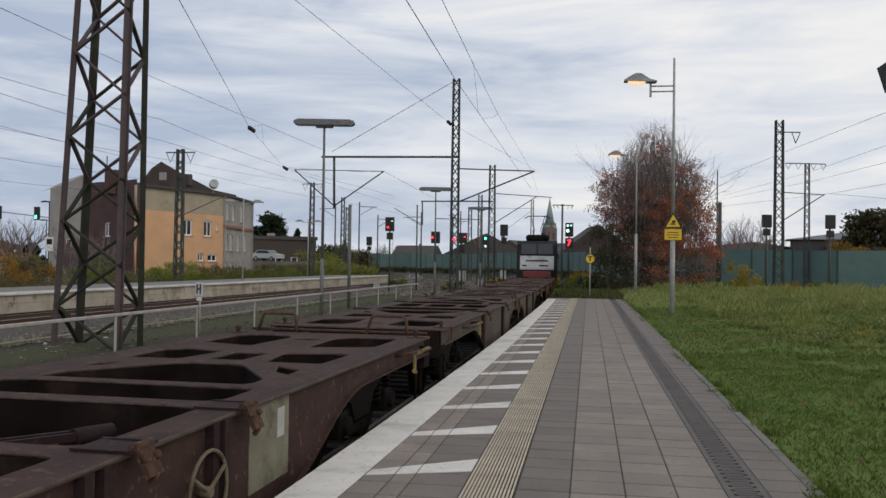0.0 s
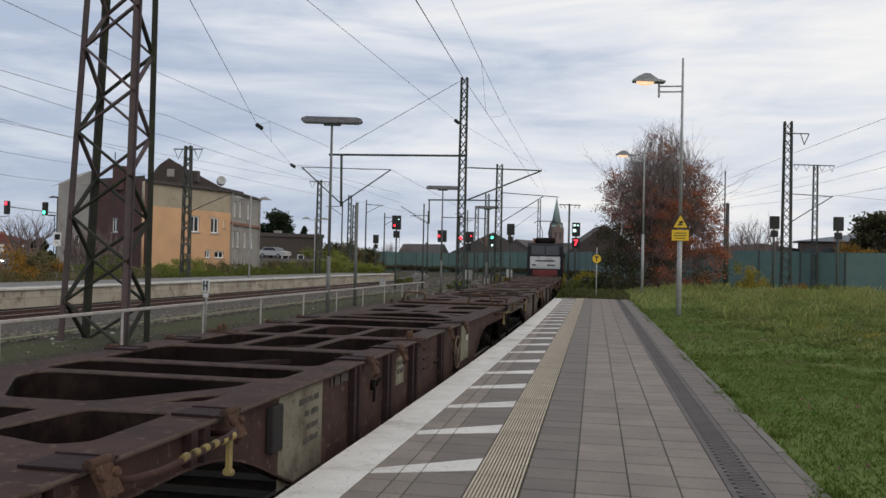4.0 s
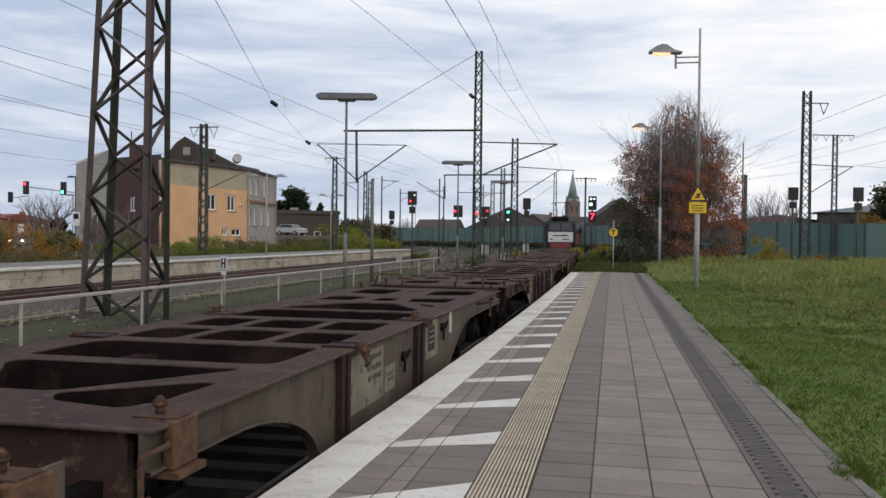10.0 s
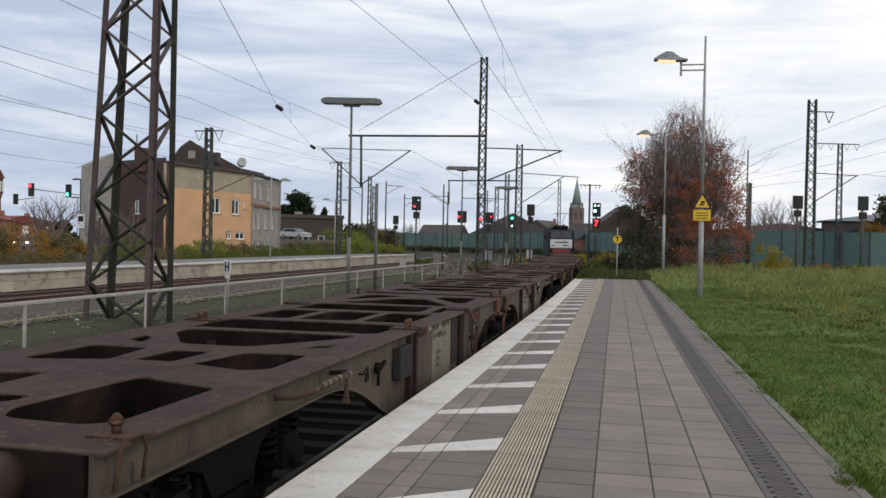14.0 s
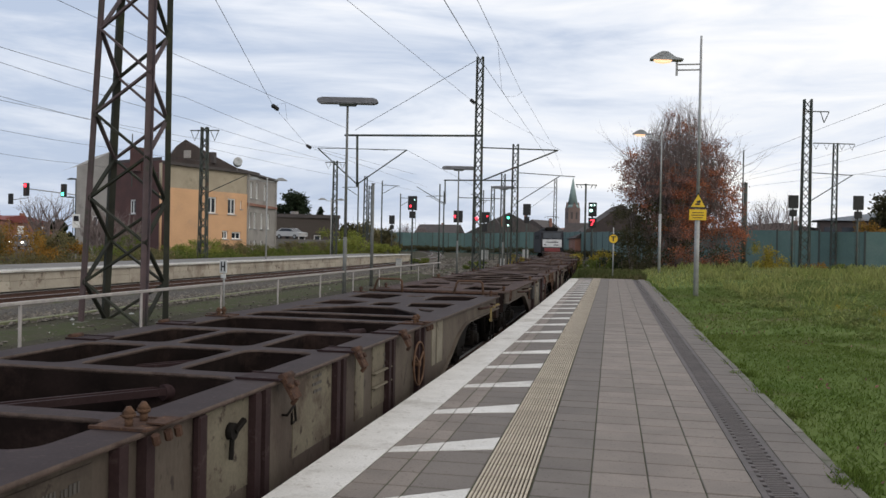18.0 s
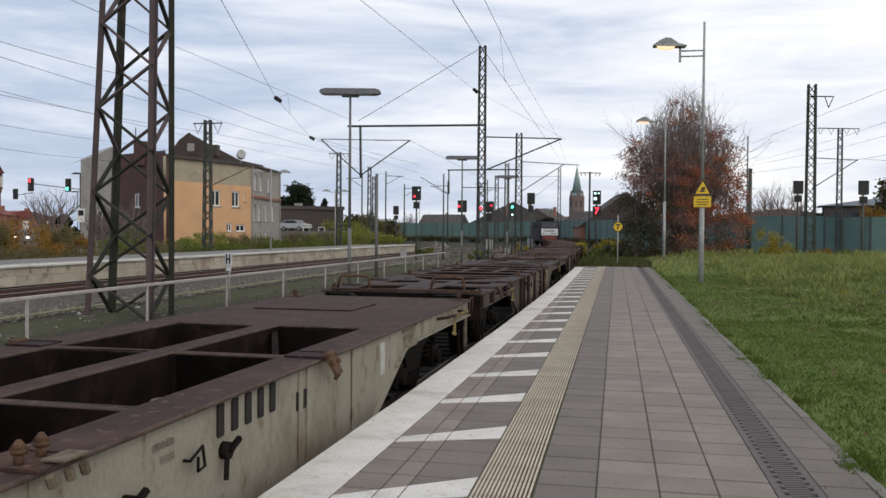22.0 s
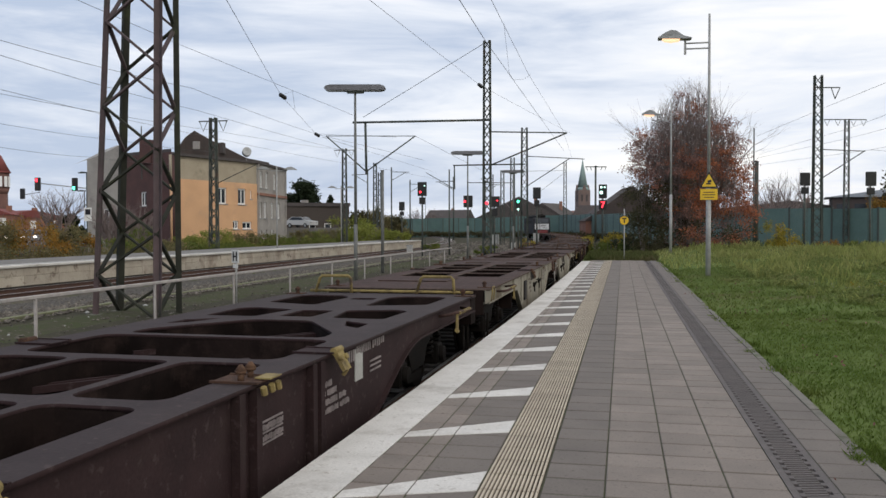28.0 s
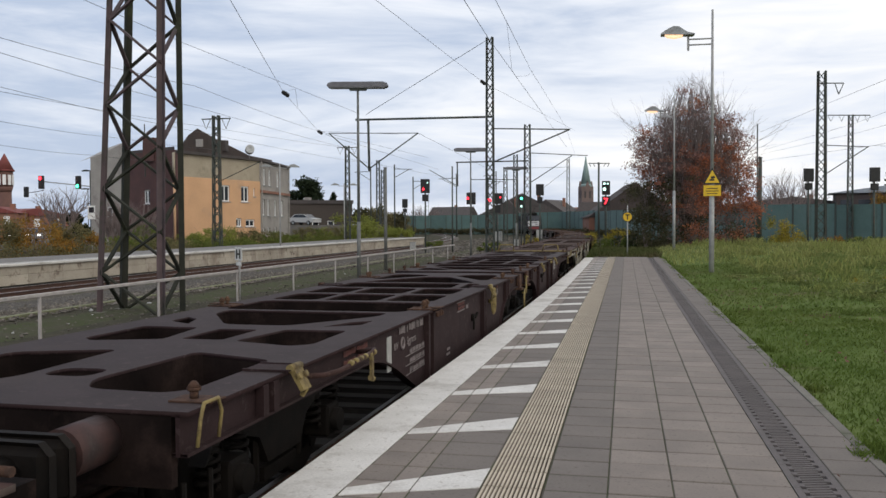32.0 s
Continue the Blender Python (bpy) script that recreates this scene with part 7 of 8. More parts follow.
# distant bare trees and dark evergreen
for i, (x_, y_, h_, sd) in enumerate(((16.74, 106.71, 9.4, 21), (20.57, 115.75, 10.2, 22), (-76.65, 106.08, 9.5, 23), (26.89, 137.04, 8.6, 24), (-55.06, 231.44, 9.0, 25), (-52.39, 236.71, 8.0, 26), (-60.42, 237.28, 7.5, 27), (-41.6, 64.9, 5.6, 28), (-39.3, 64.2, 4.6, 29))):
    t_, _ = make_tree("bare_tree", x_, y_, -0.8, h_, "bare leafless tree with thin brown twigs", sd, stems=7, split=(4, 4, 4), fan=0.55, trunk=0.42, length=0.40)


def make_evergreen(x, y, z0, h, w, seed, label, n=7500, mat=LEAF_DARK):
    t = thing("evergreen_tree", label, "tree", "trees", at=pose(x, y, z0))
    b = bmesh.new()
    rod(b, (0, 0, -0.3), (0, 0, h * 0.8), 0.18, 8, 0.05)
    part("trunk", b, BARK, t)
    r = random.Random(seed)
    bl = []
    for k in range(34):
        f = r.random()
        q = w * 0.5 * (1 - 0.55 * f) * r.random() ** 0.5
        a = r.uniform(0, 6.28)
        bl.append((q * math.cos(a), q * math.sin(a), h * (0.22 + 0.72 * f), w * 0.21, w * 0.21, h * 0.12))
    leaves("leaf_crown", bl, n, 0.26, mat, seed, owner=t, label="dark dense needles")
    return t


def make_bush(x, y, z0, w, h, mat, n, seed, label, size=0.09):
    t = thing("bush", label, "bush", "bushes", at=pose(x, y, z0))
    r = random.Random(seed)
    for k in range(6):
        a = r.uniform(0, 6.28)
        q = w * 0.4 * r.random()
        b = bmesh.new()
        rod(b, (0.1 * math.cos(a), 0.1 * math.sin(a), -0.1), (q * math.cos(a), q * math.sin(a), h * r.uniform(0.7, 1.05)), 0.03, 4, 0.006)
        part("stem", b, TWIG, t)
    bl = []
    for k in range(16):
        a, q = r.uniform(0, 6.28), w * 0.40 * math.sqrt(r.random())
        bl.append((q * math.cos(a), q * math.sin(a), h * r.uniform(0.15, 0.78), w * 0.16, w * 0.16, h * 0.2))
    leaves("leaf_mass", bl, n, size, mat, seed, owner=t)
    return t


make_evergreen(-53.43, 138.13, -0.8, 10.2, 8.2, 31, "dark rounded evergreen tree behind the sheds")
for i, (x_, y_, h_) in enumerate(((-51.19, 181.94, 6.2), (-51.57, 173.66, 7.4), (-51.60, 164.28, 6.6), (-52.94, 199.12, 6.0))):
    make_bush(x_, y_, -0.85, 9.0, h_, (LEAF_OLIVE, LEAF_DULL)[i % 2], 5000, 360 + i, "tall brownish tree mass beside the far line", 0.2)
make_evergreen(-49.49, 141.33, -0.8, 8.0, 1.8, 32, "slim dark evergreen tree", 1500)
make_evergreen(35.91, 119.13, -0.8, 10.4, 10.0, 33, "dull olive rounded tree beyond the tracks", mat=LEAF_OLIVE)
for i, (x_, y_) in enumerate(((29.54, 104.84), (30.94, 100.47))):
    make_bush(x_, y_, -0.85, 6.0, 6.5 - i, LEAF_ORANGE, 5200, 350 + i, "tall brown autumn shrub beyond the barrier", 0.11)
make_evergreen(-78.52, 111.52, -0.8, 4.6, 4.2, 34, "dark low evergreen tree by the road", 2200)


rnd = random.Random(17)
# hedge line behind the far platform
for k in range(34):
    y_ = 17.5 + k * 2.44
    x_ = FAR_X - 8.0 - rnd.uniform(0, 1.6) - (0.044 * (y_ - 24) if y_ > 24 else 0)
    near_end = y_ < 47
    mat_ = rnd.choice((LEAF_ORANGE, LEAF_YELLOW, LEAF_ORANGE, LEAF_DULL)) if near_end else rnd.choice((LEAF_DULL, LEAF_GREEN, LEAF_DULL, LEAF_ORANGE)) if y_ < 58 else rnd.choice((LEAF_GREEN, LEAF_GREEN, LEAF_DULL, LEAF_YELLOW_GREEN))
    name_ = {LEAF_ORANGE: "orange autumn shrub behind the far platform", LEAF_YELLOW: "yellow autumn shrub behind the far platform", LEAF_GREEN: "green leafy shrub behind the far platform", LEAF_YELLOW_GREEN: "yellow green shrub behind the far platform", LEAF_DULL: "dull olive brown shrub behind the far platform"}[mat_]
    make_bush(x_, y_, -0.4, rnd.uniform(3.0, 4.4), rnd.uniform(1.0, 2.2) + (0.9 if near_end else 0.3 if y_ < 58 else 0), mat_, 2600, 100 + k, name_, 0.06)
for i, (x_, y_, w_, h_, m_, l_) in enumerate((
        (-29.57, 96.53, 6.0, 3.4, LEAF_YELLOW_GREEN, "bright green shrub mass beside the line"), (-26.05, 90.28, 4.5, 2.6, LEAF_YELLOW_GREEN, "bright green shrub beside the line"), (-32.59, 100.54, 5.5, 4.2, LEAF_YELLOW_GREEN, "tall green shrub beside the sheds"), (-25.73, 95.03, 4.5, 2.2, LEAF_YELLOW_GREEN, "low green shrub beside the line"),
        (11.88, 70.52, 3.6, 3.3, LEAF_YELLOW, "golden yellow shrub by the green barrier"), (11.41, 72.75, 2.4, 1.7, LEAF_GREEN, "dull green shrub by the green barrier"), (18.37, 74.29, 3.6, 1.5, LEAF_GREEN, "dull green shrub by the green barrier"), (16.70, 76.26, 3.2, 1.4, LEAF_ORANGE, "brownish shrub by the green barrier"),
        (-0.85, 58.34, 2.4, 1.5, LEAF_GREEN, "green shrub past the platform end"), (-1.97, 63.96, 2.4, 1.6, LEAF_GREEN, "green shrub past the platform end"), (-0.67, 72.44, 2.6, 2.2, LEAF_YELLOW, "yellow green shrub past the platform end"), (0.55, 58.66, 2.8, 2.2, LEAF_DARK, "dark shrub past the platform end"), (1.35, 57.6, 3.0, 4.4, LEAF_OLIVE, "tall dark shrub at the foot of the tree"), (-3.53, 76.50, 2.6, 1.8, LEAF_YELLOW, "yellowish shrub past the platform end"),
        (-8.97, 82.32, 1.9, 1.5, LEAF_YELLOW, "yellow weed bush between the tracks"), (-11.86, 74.66, 2.2, 0.9, LEAF_GREEN, "low weeds between the tracks"), (-18.35, 82.60, 2.4, 0.9, LEAF_GREEN, "low weeds between the tracks"))):
    make_bush(x_, y_, -0.75, w_, h_, m_, 4200 if i < 5 else 2600, 300 + i, l_, 0.085 if i < 4 else 0.06)

# low scrub that closes the gaps under the hedge
rnd = random.Random(53)
foot = []
for k in range(190):
    y_ = rnd.uniform(15, 106)
    foot.append((FAR_X - 6.4 - rnd.uniform(0, 2.6) - (0.044 * (y_ - 24) if y_ > 24 else 0), y_, -0.25 + rnd.uniform(0, 0.55), rnd.uniform(0.7, 1.3), rnd.uniform(0.8, 1.6), rnd.uniform(0.35, 0.8)))
leaves("hedge_scrub", [q for q in foot if q[1] > 56], 25000, 0.055, LEAF_GREEN, 54, label="low green scrub behind the far platform", category="scrub", kind="stuff")
leaves("hedge_scrub", [q for q in foot if q[1] <= 56], 20000, 0.055, LEAF_DULL, 55, label="low brownish scrub behind the far platform", category="scrub", kind="stuff")


# stones and litter strewn between the tracks
def strewn(name, n, x0, x1, y0, y1, size, mat, seed, label):
    r = np.random.default_rng(seed)
    y = y0 + (y1 - y0) * r.random(n) ** 1.4
    x = x0 + (x1 - x0) * r.random(n)
    s = size * (0.45 + r.random(n) ** 2)
    way = r.random(n) * np.pi
    cs, sn = np.cos(way), np.sin(way)
    raw = np.array([(1, 0, 0), (0, 0.8, 0), (-1, 0, 0), (0, -0.8, 0), (0.15, 0.1, 0.6), (0, 0, -0.5)])
    p = raw[None] * (1 + 0.35 * r.normal(size=(n, 6, 3))) * s[:, None, None]
    q = np.stack([p[..., 0] * cs[:, None] - p[..., 1] * sn[:, None] + x[:, None], p[..., 0] * sn[:, None] + p[..., 1] * cs[:, None] + y[:, None], p[..., 2] + GROUND_Z + 0.01], -1).reshape(-1, 3)
    tri = np.array([(0, 1, 4), (1, 2, 4), (2, 3, 4), (3, 0, 4), (1, 0, 5), (2, 1, 5), (3, 2, 5), (0, 3, 5)])
    faces = (tri[None] + 6 * np.arange(n)[:, None, None]).reshape(-1, 3)
    me = bpy.data.meshes.new(name)
    me.from_pydata(q.tolist(), [], faces.tolist())
    me.materials.append(mat)
    return tagged(new(name, me), label, "gravel", kind="stuff")


LOOSE_STONE = material("loose_grey_brown_stones", (0.17, 0.152, 0.132), (0.10, 0.09, 0.078), 0.95, scale=3, fine=30, rand=0.45, island=True, spec=0.05)
strewn("gravel", 16000, -18.6, -15.2, 6, 62, 0.060, LOOSE_STONE, 61, "grey broken ballast stones beside the far track")
strewn("gravel", 3000, -15.4, -7.0, 8, 70, 0.042, LOOSE_STONE, 62, "loose stones strewn on the ground between the tracks")
strewn("litter", 9, -15.0, -11.6, 14, 40, 0.075, PANEL_WHITE, 63, "few pale scraps on the ground between the tracks")
strewn("gravel", 6000, -24.0, -6.0, 62, 150, 0.14, LOOSE_STONE, 65, "grey stones of the far track beds")
strewn("gravel", 6000, -22.0, -17.6, 8, 60, 0.055, LOOSE_STONE, 64, "broken stones in the far track bed")

# ---- green noise barrier ----
BARRIER = material("green_barrier_panel", (0.095, 0.158, 0.142), (0.082, 0.138, 0.124), 0.6, scale=0.8, fine=10, bump=0.05, rand=0.10, c=(0.105, 0.16, 0.145), world_grain=True)
nb = thing("noise_barrier", "long dark green noise barrier of flat panels", "noise barrier", kind="structure")
LINE = [(31.34, 84.16), (23.38, 87.10), (13.34, 96.60), (0.66, 146.51), (-14.06, 195.96), (-35.67, 208.78), (-52.52, 213.26), (-62.04, 220.53)]
b = bmesh.new()
box(b, -0.5, 0.5, -0.06, 0.06, 0, 1)
bar_me = mesh_of("barrier_panel", b, BARRIER)
b = bmesh.new()
box(b, -0.09, 0.09, -0.10, 0.10, 0, 1)
bpost_me = mesh_of("barrier_post", b, MAST_GREEN)
TOPS = [3.29, 3.34, 3.54, 3.90, 4.43, 3.95, 3.98, 3.97]
for leg_, ((xa, ya), (xb, yb)) in enumerate(zip(LINE, LINE[1:])):
    ln = math.hypot(xb - xa, yb - ya)
    n = max(1, round(ln / 4.0))
    ang = math.degrees(math.atan2(yb - ya, xb - xa))
    for k in range(n):
        f, g = (k + 0.5) / n, k / n
        top = 0.85 + 0.06 * math.sin(k * 1.3) + TOPS[leg_] + (TOPS[leg_ + 1] - TOPS[leg_]) * f
        o = lay("barrier_panel", bar_me, xa + (xb - xa) * f, ya + (yb - ya) * f, -0.85, ang, nb)
        o.scale = (ln / n - 0.14, 1, top)
        o = lay("barrier_post", bpost_me, xa + (xb - xa) * g, ya + (yb - ya) * g, -0.85, ang, nb)
        o.scale = (1, 1, top + 0.1)

rnd = random.Random(91)
verge = []
for (xa, ya), (xb, yb) in zip(LINE[3:], LINE[4:]):
    for k in range(40):
        f = (k + rnd.random()) / 40
        verge.append((xa + (xb - xa) * f, ya + (yb - ya) * f - rnd.uniform(2, 6), -0.3 + rnd.uniform(0, 0.7), 1.6, 1.0, rnd.uniform(0.4, 0.8)))
leaves("verge_scrub", verge, 22000, 0.16, LEAF_OLIVE, 92, label="dull brown scrub along the foot of the barrier", category="scrub", kind="stuff")

# ---- buildings ----
ORANGE = material("apricot_render", (0.66, 0.395, 0.22), (0.60, 0.36, 0.20), 0.9, scale=0.6, fine=14, c=(0.52, 0.33, 0.20))
BEIGE = material("beige_boarding", (0.40, 0.345, 0.255), (0.35, 0.30, 0.22), 0.85, scale=0.8, fine=12, stretchv=(1, 1, 8), c=(0.24, 0.21, 0.15))
GREY_WALL = material("grey_old_render", (0.34, 0.32, 0.29), (0.28, 0.26, 0.24), 0.9, scale=0.7, fine=14, c=(0.20, 0.18, 0.17))
BROWN_WALL = material("dark_red_brown_boarding", (0.10, 0.05, 0.045), (0.075, 0.04, 0.038), 0.85, scale=0.8, fine=14)
BRICK = material("dull_red_brick_wall", (0.27, 0.125, 0.085), (0.215, 0.105, 0.075), 0.9, scale=0.7, fine=12, c=(0.32, 0.18, 0.13))
TOWER_BRICK = material("sooty_red_brick", (0.15, 0.078, 0.062), (0.12, 0.065, 0.054), 0.9, scale=0.7, fine=12)
# Dark brown tiles, lightened a little to put distance haze into the colour.
ROOF_DARK = material("hazed_dark_brown_roof_tiles", (0.078, 0.066, 0.062), (0.058, 0.051, 0.050), 0.8, scale=1.5, fine=14, bump=0.5)
ROOF_BROWN = material("dull_brown_roof_tiles", (0.058, 0.043, 0.039), (0.045, 0.036, 0.033), 0.85, scale=1.2, fine=12, bump=0.4)
ROOF_RED = material("red_roof_tiles", (0.21, 0.058, 0.050), (0.165, 0.050, 0.044), 0.85, scale=1.2, fine=12, bump=0.4)
CHURCH_STONE = material("weathered_church_brick", (0.19, 0.135, 0.12), (0.15, 0.115, 0.105), 0.9, scale=0.5, fine=6)
SLATE_BLUE = material("blue_grey_metal_roof", (0.33, 0.36, 0.40), (0.27, 0.30, 0.34), 0.5, scale=0.4, fine=5)
HALL_WALL = material("dark_brown_hall_cladding", (0.075, 0.058, 0.055), (0.055, 0.043, 0.042), 0.8, scale=0.5, fine=6)
COPPER = material("green_copper_sheet", (0.23, 0.31, 0.30), (0.19, 0.26, 0.25), 0.6, scale=0.3, fine=4)
PVC = material("white_window_frame", (0.80, 0.80, 0.79), (0.74, 0.74, 0.73), 0.5, bump=0.02)
TIMBER = material("dark_weathered_timber", (0.075, 0.06, 0.05), (0.055, 0.046, 0.04), 0.9, scale=1.2, fine=14, stretchv=(6, 6, 1))


def make_wall(owner, p, q, z0, z1, openings, mat, name="wall", thick=0.3, bars=True, label=""):
    """An upright wall from p to q with real window openings (u0, u1, z0, z1) and their windows."""
    p, q = Vector((*p, 0)), Vector((*q, 0))
    d = (q - p).normalized()
    L = (q - p).length
    nrm = Vector((d.y, -d.x, 0))
    bm = plate([(0, z0), (L, z0), (L, z1), (0, z1)], [[(a, c), (b_, c), (b_, e), (a, e)] for a, b_, c, e in openings], 0, thick)
    m = Matrix(((d.x, 0, nrm.x, p.x), (d.y, 0, nrm.y, p.y), (0, 1, 0, 0), (0, 0, 0, 1)))
    w = part(name, bm, mat, owner, label, at=m)
    for a, b_, c, e in openings:
        fb = bmesh.new()
        t = 0.12
        for x0, x1, y0, y1 in ((a, a + t, c, e), (b_ - t, b_, c, e), (a + t, b_ - t, c, c + t), (a + t, b_ - t, e - t, e)):
            box(fb, x0, x1, y0, y1, -0.20, -0.11)
        if bars:
            box(fb, (a + b_) / 2 - 0.05, (a + b_) / 2 + 0.05, c + t, e - t, -0.19, -0.10)
        win = part("window", fb, PVC, owner, "white framed window", at=m)
        gb = bmesh.new()
        box(gb, a + t, b_ - t, c + t, e - t, -0.17, -0.15)
        part("pane", gb, DARK_GLASS, win)
        sb = bmesh.new()
        box(sb, a - 0.08, b_ + 0.08, c - 0.08, c - 0.002, -0.1, 0.08)
        part("sill", sb, GALV, win)
    return w


house = thing("apartment_house", "apricot and grey corner house with dark mansard roof", "house")
P1, P2, P3, P4 = (-37.93, 67.72), (-34.91, 78.45), (-36.32, 89.11), (-43.76, 88.98)
P0 = (-44.47, 78.68)
make_wall(house, P1, P2, -0.9, 5.9, [(5.54, 6.82, 3.85, 5.35), (8.37, 9.48, 3.85, 5.35), (10.14, 10.37, 4.4, 5.2), (7.65, 8.43, 1.5, 2.3), (8.98, 10.31, 1.5, 2.2)], ORANGE, label="apricot rendered wall")
make_wall(house, (P1[0] - 0.06, P1[1]), (P2[0] - 0.06, P2[1]), 5.9, 7.95, [], BEIGE, label="beige boarded upper storey")
make_wall(house, P2, P3, -0.9, 7.95, [(1.03, 1.94, 5.6, 7.2), (2.97, 3.89, 5.6, 7.2), (5.94, 6.86, 5.6, 7.2), (0.57, 1.49, 2.6, 4.2), (2.40, 3.31, 2.6, 4.2), (4.91, 5.83, 2.6, 4.2), (7.54, 8.46, 2.6, 4.2), (0.69, 1.49, 0.0, 1.4), (2.51, 3.31, 0.0, 1.4), (5.03, 5.83, 0.0, 1.4)], GREY_WALL, label="grey rendered wall")
make_wall(house, P3, P4, -0.9, 7.95, [], GREY_WALL)
make_wall(house, P4, P0, -0.9, 7.95, [], GREY_WALL)
make_wall(house, P0, P1, -0.9, 7.95, [], BROWN_WALL, label="dark red brown side wall")
b = bmesh.new()
prism(b, [P0, P1, P2, P3, P4], "z", 7.95, 8.15)
part("flat_roof", b, ROOF_DARK, house)
b = bmesh.new()
d_ = (Vector(P3) - Vector(P2)).normalized()
beam(b, (P2[0] + 0.1, P2[1], 4.95), (P3[0] + 0.1, P3[1], 4.95), 0.18, 0.25)
part("string_course", b, BRICK, house, "red brick band")
b = bmesh.new()
for p_, q_ in ((P2, P3), (P1, P2)):
    beam(b, (p_[0] + 0.12, p_[1], 7.95), (q_[0] + 0.12, q_[1], 7.95), 0.25, 0.16)
part("gutter", b, ROOF_DARK, house)
for x_, y_ in ((P1[0] + 0.2, P1[1] + 0.3), (P2[0] + 0.18, P2[1]), (P3[0] + 0.15, P3[1] - 0.2)):
    b = bmesh.new()
    rod(b, (x_, y_, -0.8), (x_, y_, 7.9), 0.06, 6)
    part("downpipe", b, GREY_WALL, house)
rb = bmesh.new()
z8 = 8.12
ridge = [(-40.06, 72.24, 8.68), (-40.13, 73.42, 9.41), (-40.10, 74.03, 10.10), (-39.84, 75.29, 10.86), (-39.16, 76.01, 10.38), (-38.95, 77.22, 10.06), (-38.62, 78.45, 9.73), (-37.69, 82.13, 8.77), (-36.36, 84.77, 8.47)]
back = Vector((-3.2, 5.0, 0))
low = [Vector((p[0], p[1], z8)) for p in ridge]
top = [Vector(p) for p in ridge]
va, vb, vc, vd = ([rb.verts.new(v) for v in s] for s in (low, top, [v + back for v in top], [v + back for v in low]))
for i in range(len(ridge) - 1):
    rb.faces.new((va[i], va[i + 1], vb[i + 1], vb[i]))
    rb.faces.new((vb[i], vb[i + 1], vc[i + 1], vc[i]))
    rb.faces.new((vc[i], vc[i + 1], vd[i + 1], vd[i]))
rb.faces.new((va[0], vb[0], vc[0], vd[0]))
rb.faces.new((va[-1], vb[-1], vc[-1], vd[-1]))
part("mansard_roof", rb, ROOF_BROWN, house, "dark tiled mansard roof")
b = bmesh.new()
cx, cy, cz = -38.84, 73.71, 9.30
box(b, cx - 0.25, cx + 0.35, cy - 0.15, cy + 0.1, cz - 0.35, cz + 0.35)
part("dormer_window", b, GREY_WALL, house)
b = bmesh.new()
rod(b, (-35.25, 76.81, 8.79), (-35.00, 76.41, 8.91), 0.42, 16)
rod(b, (-35.25, 76.79, 8.03), (-35.25, 76.84, 9.28), 0.03, 6)
part("satellite_dish", b, GALV, house, "pale round satellite dish")
b = bmesh.new()
cx, cy, cz = -38.62, 78.45, 9.73
box(b, cx - 0.28, cx + 0.28, cy - 0.3, cy + 0.3, cz - 0.8, cz + 0.25)
part("chimney", b, ROOF_DARK, house)

old = thing("warehouse", "old grey and brown warehouse with shallow curved roof", "warehouse")
W = [(-54.08, 79.43), (-49.66, 78.84), (-42.10, 75.04)]
make_wall(old, W[0], W[1], -0.9, 8.67, [(2.0, 3.2, 2.2, 3.6)], GREY_WALL)
make_wall(old, W[1], W[2], -0.9, 8.88, [(3.2, 4.2, 3.8, 5.2)], BROWN_WALL)
b = bmesh.new()
zt = 8.67
xa, ya = W[0]
xb, yb = W[1]
for k in range(8):
    f0, f1 = k / 8, (k + 1) / 8
    h0, h1 = 1.5 * f0 ** 1.2, 1.5 * f1 ** 1.2
    vs = []
    for f, h in ((f0, h0), (f1, h1)):
        vs.append((xa + (xb - xa) * f, ya + (yb - ya) * f, zt + h))
    p4 = [b.verts.new(v) for v in (vs[0], vs[1], (vs[1][0] - 6, vs[1][1] + 6, vs[1][2]), (vs[0][0] - 6, vs[0][1] + 6, vs[0][2]))]
    b.faces.new(p4)
    p4 = [b.verts.new(v) for v in (vs[0], vs[1], (vs[1][0], vs[1][1], zt - 0.02), (vs[0][0], vs[0][1], zt - 0.02))]
    b.faces.new(p4)
part("curved_roof", b, GREY_WALL, old)
b = bmesh.new()
prism(b, [W[1], W[2], (W[2][0] - 6, W[2][1] + 8), (W[1][0] - 6, W[1][1] + 8)], "z", 8.88, 8.88 + 0.3)
part("flat_roof", b, ROOF_DARK, old)
b = bmesh.new()
cx, cy, cz = -45.67, 76.90, 9.54
box(b, cx - 0.6, cx + 0.6, cy - 0.5, cy + 0.5, cz - 1.6, cz + 0.7)
part("chimney", b, BROWN_WALL, old)
b = bmesh.new()
cx, cy, cz = -46.22, 76.70, 7.43
rod(b, (cx, cy, cz - 1), (cx, cy, 11.60), 0.05, 6)
part("aerial", b, MAST_GREEN, old)

shed = thing("timber_shed", "long low dark timber shed with flat roof", "shed")
S0, S1 = (-49.21, 120.31), (-40.55, 124.55)
make_wall(shed, S0, S1, -0.9, 4.86, [(3.6, 4.6, 0.9, 2.3), (5.9, 6.9, 0.9, 2.3)], TIMBER, bars=False)
b = bmesh.new()
prism(b, [(S0[0] - 0.3, S0[1] - 0.3), (S1[0] + 0.3, S1[1] - 0.3), (S1[0] - 2, S1[1] + 5), (S0[0] - 2, S0[1] + 5)], "z", 4.86, 5.37)
part("roof", b, ROOF_DARK, shed)
b = bmesh.new()
cx, cy, cz = -47.17, 123.27, 5.32
box(b, cx - 0.45, cx + 0.45, cy - 0.4, cy + 0.4, cz - 0.3, cz + 0.5)
part("chimney", b, GREY_WALL, shed)


